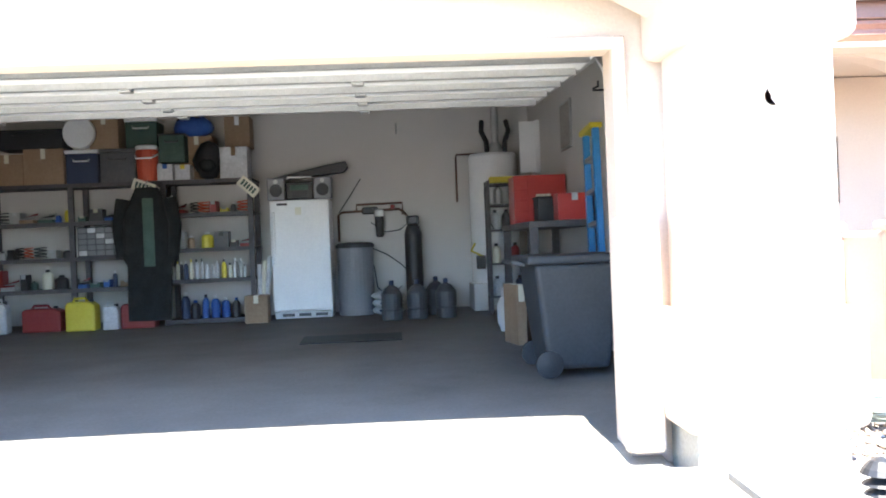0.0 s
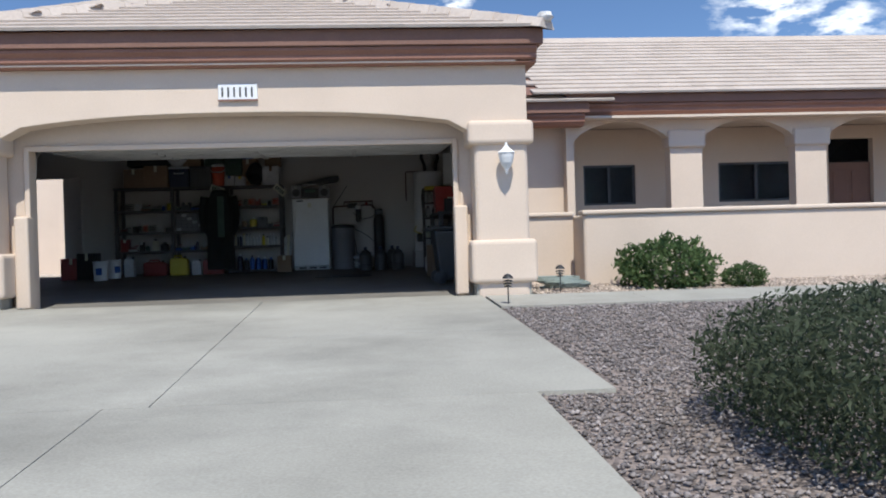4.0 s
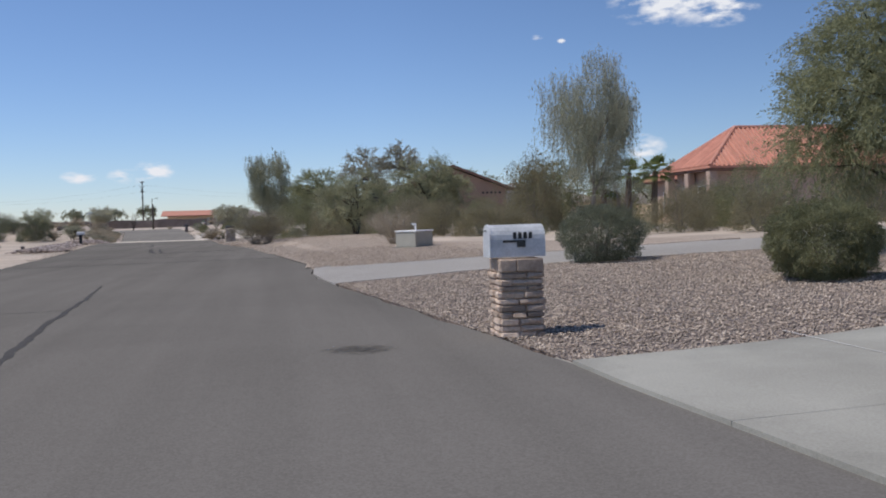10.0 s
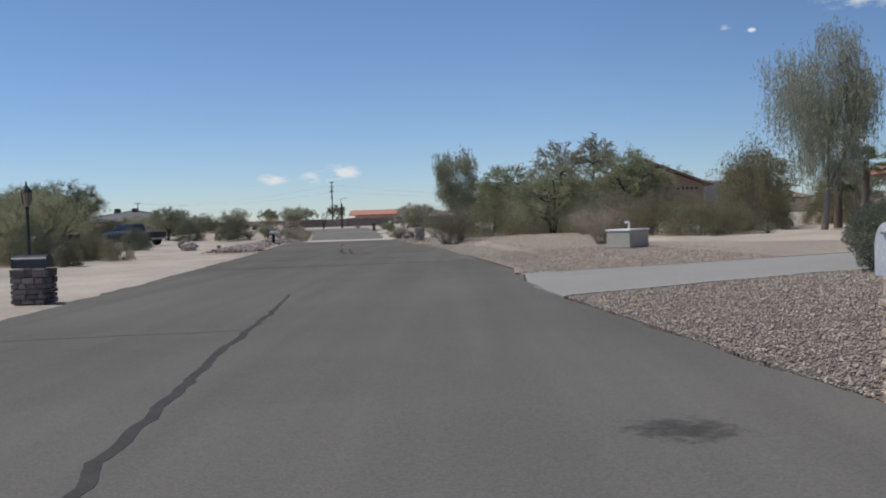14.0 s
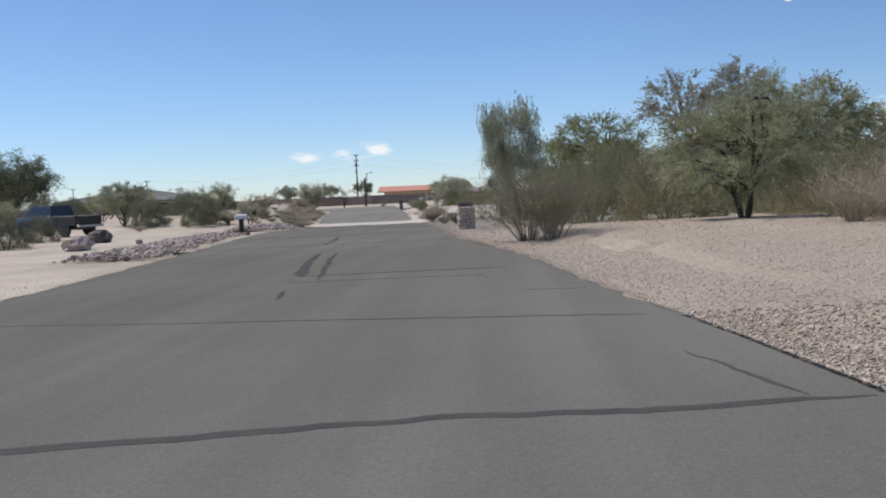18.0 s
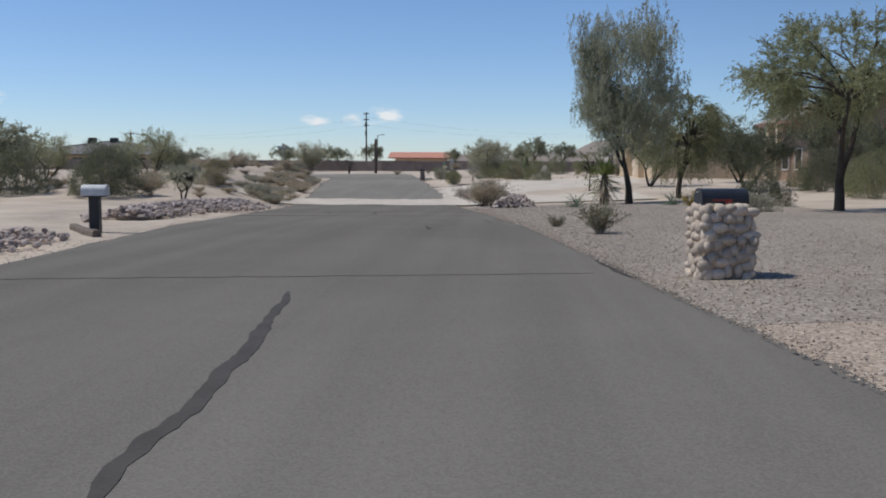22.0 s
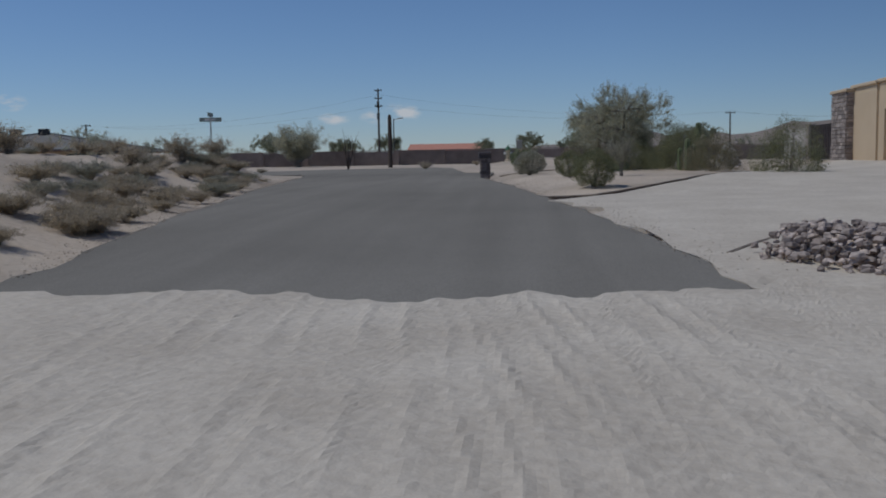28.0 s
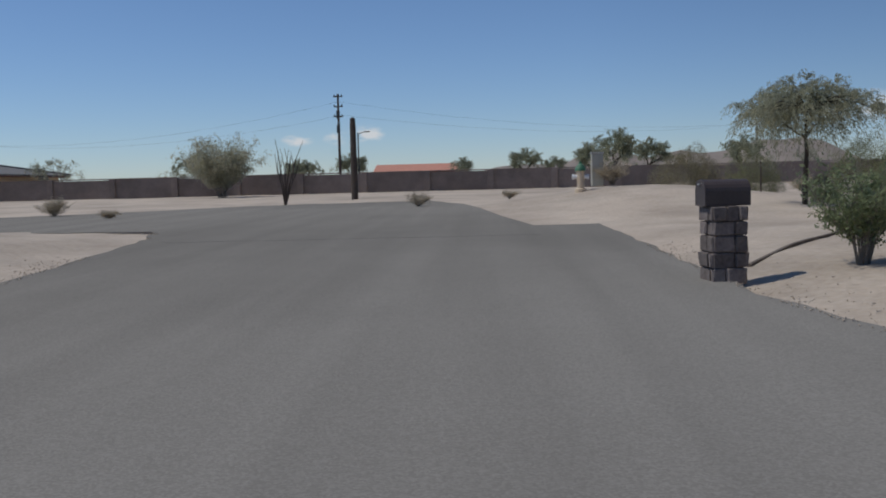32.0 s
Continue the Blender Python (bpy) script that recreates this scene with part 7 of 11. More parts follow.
# old-fashioned lamp post beside the black mailbox
AMBER = paint("dull_amber_lamp_glass", (0.22, 0.16, 0.10), (0.36, 0.28, 0.19), 0.35, 6, 50, 0.05, 0.002)
lamp = thing("lamp_post", "black lamp post with a glass lantern", "lamp post", pose(-21.3, -30.0, 0.0))
part("base", Mesh().lathe([(0.12, 0), (0.12, 0.06), (0.07, 0.12), (0.06, 0.35), (0.04, 0.4)], 12), BLACK, lamp)
part("pole", Mesh().lathe([(0.035, 0.38), (0.03, 1.75), (0.05, 1.78), (0.03, 1.82)], 10), BLACK, lamp)
lan = part("lantern", Mesh().lathe([(0.05, 1.82), (0.07, 1.86), (0.095, 2.08), (0.1, 2.1)], 8), AMBER, lamp, "dull amber lantern glass")
for k in range(4):
    a = 0.785 + 1.571 * k
    part("lantern_bar", Mesh().tube([(0.072 * math.cos(a), 0.072 * math.sin(a), 1.84), (0.104 * math.cos(a), 0.104 * math.sin(a), 2.1)], 0.008, 5), BLACK, lan)
part("lantern_cap", Mesh().lathe([(0.125, 2.1), (0.09, 2.16), (0.035, 2.23), (0.02, 2.28), (0.01, 2.34)], 8), BLACK, lan)

# utility cabinet on the gravel
ut = thing("utility_cabinet", "beige metal utility cabinet with a vent pipe on gravel", "utility box", pose(-32.9, -15.75, ground_z(-32.9, -15.75), 0, 0, -38))
part("pad", Mesh().box(-0.75, 0.75, -0.5, 0.5, -0.1, 0.04, 0.01), CONCRETE, ut)
cb = part("cabinet", Mesh().box(-0.65, 0.65, -0.42, 0.42, 0.04, 0.58, 0.02), GREEN_PAINT, ut)
part("lid", Mesh().box(-0.68, 0.68, -0.45, 0.45, 0.58, 0.64, 0.015), WHITE, cb)
part("door_seam", Mesh().box(-0.006, 0.006, -0.425, -0.415, 0.08, 0.56), DARK_METAL, cb)
part("handle", Mesh().box(0.05, 0.09, -0.44, -0.42, 0.28, 0.36, 0.005), DARK_METAL, cb)
part("side_latch", Mesh().box(-0.67, -0.65, -0.1, 0.1, 0.15, 0.32, 0.005), DARK_METAL, cb)
part("vent_pipe", Mesh().tube([(-0.1, 0, 0.62), (-0.1, 0, 0.86), (0.12, 0, 0.86)], 0.04, 8), WHITE, ut)

# path lights and a hose by the walk
def path_light(x, y):
    t = thing("path_light", "black tiered path light on a stake", "lamp", pose(x, y, ground_z(x, y) + 0.02) @ Matrix.Diagonal((0.72, 0.72, 0.86, 1)), "path lights")
    part("stake", Mesh().lathe([(0.012, -0.1), (0.012, 0.3)], 8), BLACK, t)
    for z, r in ((0.26, 0.075), (0.30, 0.085), (0.34, 0.095)):
        part("tier", Mesh().lathe([(r, z), (r * 0.9, z + 0.01), (r * 0.45, z + 0.025), (0.02, z + 0.03)], 14), BLACK, t)
    part("cap", Mesh().lathe([(0.10, 0.385), (0.085, 0.41), (0.05, 0.44), (0.012, 0.455)], 14), BLACK, t)


for x, y in ((-0.73, -0.12), (0.25, 1.35), (4.6, -0.6), (7.4, -0.5)):
    path_light(x, y)
HOSE = paint("green_grey_hose", (0.20, 0.24, 0.21), (0.30, 0.34, 0.30), 0.5, 4, 40, 0.05, 0.002)
hz = ground_z(0.42, 2.0)
coil = []
for i in range(150):
    a = i * 0.33
    r = 0.33 + 0.09 * math.sin(i * 0.37)
    coil.append((0.42 + r * math.cos(a), 2.0 + r * math.sin(a) * 0.85, hz + 0.03 + i * 0.0011))
hose = thing("garden_hose", "coiled green-grey garden hose on the gravel", "hose")
part("coil", Mesh().tube(coil, 0.014, 6), HOSE, hose)

# timber edges, rocks and rock piles
def edge_timber(name, pts, label, w=0.12, h=0.1, mat=None):
    """A low edging that follows the land through the points."""
    line = []
    for (x0, y0), (x1, y1) in zip(pts, pts[1:]):
        k = max(1, int(math.hypot(x1 - x0, y1 - y0) / 0.4))
        line += [(x0 + (x1 - x0) * i / k, y0 + (y1 - y0) * i / k) for i in range(k)]
    line.append(pts[-1])
    b, rings = Mesh(), []
    for i, (x, y) in enumerate(line):
        p, q = line[max(0, i - 1)], line[min(len(line) - 1, i + 1)]
        d = Vector((q[0] - p[0], q[1] - p[1], 0)).normalized()
        n = Vector((-d.y, d.x, 0)) * w / 2 * (1 + 0.15 * noise.noise((x * 2, y * 2, 0)))
        z = ground_z(x, y) - 0.045
        c = Vector((x, y, 0))
        e = h * (1 + 0.25 * noise.noise((x * 1.3, y * 1.3, 6)))
        rings.append([tuple(c + n * f + Vector((0, 0, z + g))) for f, g in ((-1, -0.08), (-1, e * 0.7), (-0.7, e), (0.7, e), (1, e * 0.7), (1, -0.08))])
    ob = part(name, loft(b, rings), mat or TIMBER)
    return tagged(ob, label, "edging")


edge_timber("timber_edge", [(-7.16, -9.85), (-8.2, -8.65), (-9.3, -7.4), (-10.4, -6.1)], "dark timber edge between drive and parking spur", 0.10, 0.085, BARK)
edge_timber("timber_edge", [(-113.7, -31.1), (-113.75, -30.0), (-114.8, -29.1), (-116.2, -28.0), (-118.8, -26.1), (-122.5, -22.9), (-126.5, -21.3), (-131.8, -21.1)], "thin curved timber edge round the sand garden", 0.08, 0.055)
edge_timber("timber_edge", [(-103.0, -29.2), (-104.0, -28.5), (-104.9, -27.9)], "short timber edge beside the rock pile", 0.09, 0.06)
edge_timber("timber_edge", [(-130.4, -32.5), (-131.4, -31.8), (-132.7, -30.8), (-135.0, -29.2)], "timber edge behind the brown mailbox", 0.05, 0.025)
edge_timber("timber_edge", [(-67.2, -33.95), (-69.3, -35.4)], "dark timber at the foot of the mailbox post", 0.16, 0.12)


def rock_pile(name, label, pts, n, lo, hi, high, seed, parent=None):
    """Broken rock heaped in a strip: pts are (x, y, half width); as one heap that nobody could count."""
    rs = random.Random(seed)
    b = Mesh()
    for i in range(n):
        k = rs.random() * (len(pts) - 1)
        j = min(int(k), len(pts) - 2)
        f = k - j
        x, y, w = [pts[j][c] * (1 - f) + pts[j + 1][c] * f for c in range(3)]
        v = rs.gauss(0, 0.45)
        if abs(v) > 1:
            continue
        r = rs.uniform(lo, hi)
        px, py = x + rs.uniform(-0.3, 0.3), y + v * w
        z = ground_z(px, py) + high * (1 - v * v) * rs.random() + r * 0.2
        b.blob((px, py, z), (r * rs.uniform(0.7, 1.3), r * rs.uniform(0.7, 1.3), r * rs.uniform(0.5, 0.9)), seed * 977 + i, 5, 0.42)
    ob = part(name, b, ROCK)
    return tagged(ob, label, "rocks", kind="stuff")


rock_pile("rock_border", "pale broken rock heaped along the road edge", [(-49.5, -33.2, 1.3), (-54, -33.6, 1.3), (-60, -34.5, 1.3), (-66.5, -35.0, 0.9)], 2600, 0.035, 0.085, 0.16, 1)
rock_pile("rock_border", "pink-grey broken rock heaped beside the wash", [(-73.5, -36.0, 0.6), (-77, -36.5, 1.3), (-82, -36.7, 1.6), (-86.5, -36.8, 1.3)], 3000, 0.035, 0.09, 0.26, 2)
rock_pile("rock_heap", "pale broken rock heap beside the road", [(-87.4, -26.0, 0.8), (-89.4, -25.7, 0.9)], 700, 0.05, 0.115, 0.5, 3)
rock_pile("rock_heap", "long heap of pink-grey broken rock beside the drive", [(-102.6, -28.6, 0.4), (-101.7, -27.6, 1.0), (-100.2, -26.8, 1.2), (-98.8, -26.2, 0.9)], 2400, 0.03, 0.075, 0.38, 4)
for i, (x, y, r) in enumerate(((-65.0, -39.9, 0.55), (-57.7, -37.5, 0.5), (-61.0, -36.6, 0.16), (-72.0, -36.3, 0.2), (-98.0, -42.5, 0.4), (-133.6, -28.2, 0.3), (-138.5, -26.5, 0.45))):
    z = ground_z(x, y)
    o = part("boulder", Mesh().blob((x, y, z + r * 0.35), (r * 1.2, r * 0.9, r * 0.65), 50 + i, 12, 0.25), (DARK_STONE, ROCK)[i % 2])
    tagged(o, ("dark weathered boulder on sandy ground", "pale weathered boulder on sandy ground")[i % 2], "boulder")

# chain-link fence and gate beside the garage
def chain_link(parent, x0, y0, x1, y1, h, d=0.11):
    l = math.hypot(x1 - x0, y1 - y0)
    b = Mesh()
    n = int(l / d)
    for i in range(-int(h / d), n):
        for s in (1, -1):
            a0, z0, a1, z1 = i * d, 0.05, i * d + h, h
            if a0 < 0:
                z0, a0 = 0.05 - a0, 0
            if a1 > l:
                z1, a1 = h - (a1 - l), l
            if a1 <= a0:
                continue
            if s < 0:
                a0, a1 = l - a0, l - a1
            p = [(x0 + (x1 - x0) * a / l, y0 + (y1 - y0) * a / l, ground_z(x0, y0) + z) for a, z in ((a0, z0), (a1, z1))]
            b.tube(p, 0.0018, 3, False)
    return part("mesh", b, STEEL, parent, kind="stuff")


fence = thing("chain_link_fence", "galvanised chain-link fence across the side yard", "fence")
FX = [-15.15, -18.2, -21.3, -24.4, -27.5, -30.6, -33.7, -36.8, -40.0]
for x in FX:
    part("post", Mesh().lathe([(0.025, -0.1), (0.025, 1.3), (0.03, 1.31), (0.01, 1.35)], 8, (x, 1.8 + (-15.15 - x) * 0.25, ground_z(x, 1.8))), STEEL, fence)
for x0, x1 in zip(FX, FX[1:]):
    y0, y1 = 1.8 + (-15.15 - x0) * 0.25, 1.8 + (-15.15 - x1) * 0.25
    part("top_rail", Mesh().tube([(x0, y0, ground_z(x0, y0) + 1.27), (x1, y1, ground_z(x0, y0) + 1.27)], 0.02, 6), STEEL, fence)
    chain_link(fence, x0, y0, x1, y1, 1.26)
gate = thing("chain_link_gate", "galvanised chain-link gate beside the garage", "gate")
for x in (-14.95, -13.35):
    part("gate_post", Mesh().lathe([(0.028, -0.1), (0.028, 1.36), (0.015, 1.4)], 8, (x, 1.8, ground_z(x, 1.8))), STEEL, gate)
g0 = ground_z(-14.2, 1.8)
part("gate_frame", Mesh().tube([(-14.9, 1.8, g0 + 0.06), (-14.9, 1.8, g0 + 1.26), (-13.42, 1.8, g0 + 1.26), (-13.42, 1.8, g0 + 0.06), (-14.9, 1.8, g0 + 0.06)], 0.02, 6), STEEL, gate)
chain_link(gate, -14.9, 1.8, -13.4, 1.8, 1.26)
part("rail", Mesh().tube([(-13.35, 1.8, g0 + 0.9), (-12.5, 1.8, g0 + 0.9)], 0.02, 6).tube([(-13.35, 1.8, g0 + 1.27), (-12.5, 1.8, g0 + 1.27)], 0.02, 6), STEEL, gate)

# ---- white sedan on the parking spur ----
CAR_WHITE = paint("white_car_paint", (0.80, 0.81, 0.815), (0.87, 0.875, 0.88), 0.3, 1.0, 30, 0.02, 0.001, coat=0.6)
CAR_GLASS = paint("dark_car_glass", (0.012, 0.015, 0.018), (0.025, 0.03, 0.034), 0.08, 1, 5, 0, spec=0.8)
TAIL = paint("dark_red_lens", (0.045, 0.004, 0.007), (0.075, 0.006, 0.009), 0.35, 6, 40, 0.05, 0.002, coat=0.5)
RUBBER = paint("tyre_rubber", (0.012, 0.012, 0.012), (0.03, 0.03, 0.03), 0.85, 6, 40, 0.2, 0.004)
TRIM = paint("grey_bumper_trim", (0.10, 0.10, 0.105), (0.17, 0.17, 0.175), 0.5, 3, 40, 0.05, 0.002)
CHROME = paint("silver_hubcap", (0.5, 0.5, 0.51), (0.65, 0.65, 0.66), 0.3, 3, 30, 0.03, 0.001, metal=0.7)


def wheel(parent, x, y, r, w=0.2, side=1):
    t = part("wheel", Mesh().lathe([(r * 0.62, -w / 2), (r * 0.9, -w / 2), (r, -w / 2 + 0.03), (r, w / 2 - 0.03), (r * 0.9, w / 2), (r * 0.62, w / 2)], 24, (x, y, r), "x"), RUBBER, parent, smooth=False)
    part("rim", Mesh().lathe([(0.02, side * w * 0.42), (r * 0.3, side * w * 0.47), (r * 0.55, side * w * 0.42), (r * 0.62, side * w * 0.52), (r * 0.63, 0)], 18, (x, y, r), "x"), CHROME, t)
    return t


def side_ring(y, zb, zt, hw):
    """A car body section: tucked sills, a full flank and a rounded shoulder."""
    H = zt - zb
    pts = [(hw * 0.80, zb), (hw * 0.95, zb + 0.035), (hw * 0.985, zb + H * 0.25), (hw, zb + H * 0.5), (hw * 0.992, zb + H * 0.72), (hw * 0.965, zt - 0.075), (hw * 0.93, zt - 0.03), (hw * 0.86, zt - 0.006), (hw * 0.5, zt + 0.008), (0.02, zt + 0.014)]
    return [(x, y, z) for x, z in pts] + [(-x, y, z) for x, z in pts[::-1]]


def sedan(m):
    """An older four-door notchback, its tail at y = 0."""
    t = thing("white_sedan", "white older four-door sedan parked on grey gravel", "car", m)
    rows = ((0.0, 0.50, 0.84, 0.79), (0.025, 0.46, 0.905, 0.825), (0.08, 0.42, 0.94, 0.845), (0.2, 0.32, 0.955, 0.86), (0.5, 0.25, 0.965, 0.87), (1.0, 0.22, 0.965, 0.88), (1.6, 0.21, 0.955, 0.885), (2.3, 0.21, 0.94, 0.885), (3.1, 0.21, 0.915, 0.88), (3.5, 0.22, 0.885, 0.87), (4.0, 0.24, 0.83, 0.85), (4.4, 0.28, 0.75, 0.80), (4.55, 0.34, 0.66, 0.74), (4.6, 0.40, 0.58, 0.70))
    part("body", loft(Mesh(), [side_ring(*r) for r in rows]), CAR_WHITE, t, smooth=True)

    def level(k):
        """The cabin's outline at height k from 0 (waist) to 1 (roof)."""
        w = 0.785 - 0.20 * k - 0.02 * k * k
        y0, y1 = 0.66 + 0.62 * k, 3.22 - 0.86 * k
        z = 0.945 + 0.405 * k
        out = []
        for i in range(9):
            f = i / 8
            y = y0 + (y1 - y0) * f
            wf = w * (1 - 0.10 * (2 * f - 1) ** 4)
            out.append((wf, y, z + 0.02 * k * (1 - (2 * f - 1) ** 2) - 0.02 * f * (1 - k)))
        return out + [(-x, y, zz) for x, y, zz in out[::-1]]

    shell = [level(k) for k in (0.0, 0.35, 0.7, 0.92)] + [[(x * 0.97, y * 0.98 + 0.035, z + 0.02) for x, y, z in level(0.98)], [(x * 0.86, y * 0.93 + 0.13, z + 0.028) for x, y, z in level(1.0)], [(x * 0.4, y * 0.8 + 0.36, z + 0.034) for x, y, z in level(1.0)]]
    part("roof", loft(Mesh(), shell), CAR_WHITE, t, smooth=True)

    def glazing(b, f0, f1, k0, k1, s, lean=0.0):
        """Side glass between shares f of the cabin's length and k of its height."""
        n, rows_ = 6, []
        for k in (k0, (k0 + k1) / 2, k1):
            lv = level(k)[:9]
            row = []
            for i in range(n + 1):
                f = (f0 + (f1 - f0) * i / n + lean * (k - k0)) * 8
                j = min(7, int(f))
                p = Vector(lv[j]).lerp(Vector(lv[j + 1]), f - j)
                row.append((s * (p.x + 0.007), p.y, p.z))
            rows_.append(row)
        for r in range(2):
            for i in range(n):
                b.add([rows_[r][i], rows_[r][i + 1], rows_[r + 1][i + 1], rows_[r + 1][i]], [(0, 1, 2, 3)])
        return b

    def screen(b, y0, z0, w0, y1, z1, w1, off):
        """A curved windscreen or rear window."""
        n = 8
        for i in range(n):
            q = []
            for f, yy, zz, w in ((i, y0, z0, w0), (i + 1, y0, z0, w0), (i + 1, y1, z1, w1), (i, y1, z1, w1)):
                u = 2 * f / n - 1
                q.append((w * u, yy + off * (1 - u * u), zz))
            b.add(q, [(0, 1, 2, 3)])
        return b

    part("rear_window", screen(Mesh(), 0.722, 1.0, 0.655, 1.165, 1.288, 0.52, -0.03), CAR_GLASS, t)
    part("rear_shelf_paper", Mesh().box(0.02, 0.3, 0.80, 0.815, 1.02, 1.06), WHITE, t, "white paper behind the rear window")
    part("windscreen", screen(Mesh(), 3.14, 0.965, 0.70, 2.46, 1.31, 0.56, 0.04), CAR_GLASS, t)
    part("boot_seam", Mesh().box(-0.70, -0.694, -0.004, 0.6, 0.75, 0.962).box(0.694, 0.70, -0.004, 0.6, 0.75, 0.962), TRIM, t)
    for s in (1, -1):
        part("side_window", glazing(Mesh(), 0.10, 0.17, 0.08, 0.62, s, 0.10), CAR_GLASS, t)
        part("side_window", glazing(Mesh(), 0.20, 0.46, 0.08, 0.86, s, 0.03), CAR_GLASS, t)
        part("side_window", glazing(Mesh(), 0.49, 0.84, 0.08, 0.86, s, -0.08), CAR_GLASS, t)
        lo, hi = sorted((s * 0.876, s * 0.9))
        part("side_moulding", Mesh().box(lo, hi, 1.33, 3.22, 0.49, 0.56, 0.006), TRIM, t)
        part("side_moulding", Mesh().box(lo, hi, 0.12, 0.6, 0.49, 0.56, 0.006), TRIM, t)
        for y in (0.97, 3.6):
            part("wheel_arch", Mesh().lathe([(0.345, s * 0.80), (0.345, s * 0.889), (0.33, s * 0.893)], 28, (0, y, 0.34), "x"), BLACK, t)
            wheel(t, s * 0.80, y, 0.30, 0.2, s)
        lo, hi = sorted((s * 0.36, s * 0.835))
        lamp_ = part("tail_light", Mesh().box(lo, hi, -0.035, 0.10, 0.575, 0.755, 0.02), TAIL, t, "dark red tail light")
        lo, hi = sorted((s * 0.37, s * 0.47))
        part("reversing_lens", Mesh().box(lo, hi, -0.038, 0.0, 0.61, 0.66, 0.008), TRIM, lamp_)
        lo, hi = sorted((s * 0.868, s * 0.9))
        for y in (1.72, 2.66):
            part("door_handle", Mesh().box(lo, hi, y, y + 0.17, 0.775, 0.815, 0.006), BLACK, t)
        lo, hi = sorted((s * 0.87, s * 0.8875))
        for y in (2.12, 3.06):
            part("door_gap", Mesh().box(lo, hi, y, y + 0.008, 0.28, 0.9), BLACK, t)
        lo, hi = sorted((s * 0.84, s * 1.0))
        part("mirror", Mesh().box(lo, hi, 2.88, 2.98, 0.9, 1.01, 0.03), CAR_WHITE, t)
        lo, hi = sorted((s * 0.4, s * 0.7))
        part("headlight", Mesh().box(lo, hi, 4.5, 4.6, 0.52, 0.64, 0.02), FROST, t)
    part("plate_panel", Mesh().box(-0.355, 0.355, -0.012, 0.1, 0.585, 0.745, 0.006), CAR_WHITE, t)
    part("plate_bar", Mesh().box(-0.15, 0.15, -0.018, -0.01, 0.60, 0.70, 0.003), BOX_WHITE, t)
    bump = part("rear_bumper", rounded(Mesh().box(-0.87, 0.87, -0.10, 0.55, 0.30, 0.49), 0.06, 3), BOX_WHITE, t, "greyish white bumper", smooth=True)
    part("bumper_strip", rounded(Mesh().box(-0.875, 0.875, -0.115, 0.5, 0.475, 0.55), 0.025, 2), TRIM, bump, "dark rubber strip")
    part("bumper_groove", Mesh().box(-0.80, 0.80, -0.106, -0.09, 0.37, 0.39), TRIM, bump)
    part("lower_valance", Mesh().box(-0.74, 0.74, -0.02, 0.4, 0.19, 0.31, 0.03), TRIM, t)
    part("tail_pipe", Mesh().tube([(-0.45, 0.5, 0.22), (-0.45, -0.06, 0.2)], 0.025, 8), DARK_METAL, t)
    part("badge", Mesh().box(-0.77, -0.55, -0.004, 0.03, 0.795, 0.825), BLACK, t)
    part("badge", Mesh().box(0.5, 0.62, 0.002, 0.03, 0.815, 0.85, 0.012), TRIM, t)
    part("boot_lock", Mesh().lathe([(0.018, -0.006), (0.014, 0.02)], 10, (0.0, 0.0, 0.79), "y"), TAIL, t)
    return t


cz = ground_z(-11.2, -7.4)
sedan(pose(-10.5, -8.75, cz - 0.04, 0.3, -1.8, 24) @ Matrix.Diagonal((1, 1, 1.05, 1)))

# ---- vehicles on the sandy lot ----
BLUE_GREY = paint("dark_grey_car_paint", (0.028, 0.031, 0.036), (0.05, 0.054, 0.06), 0.3, 1, 30, 0.02, 0.001, coat=0.5)


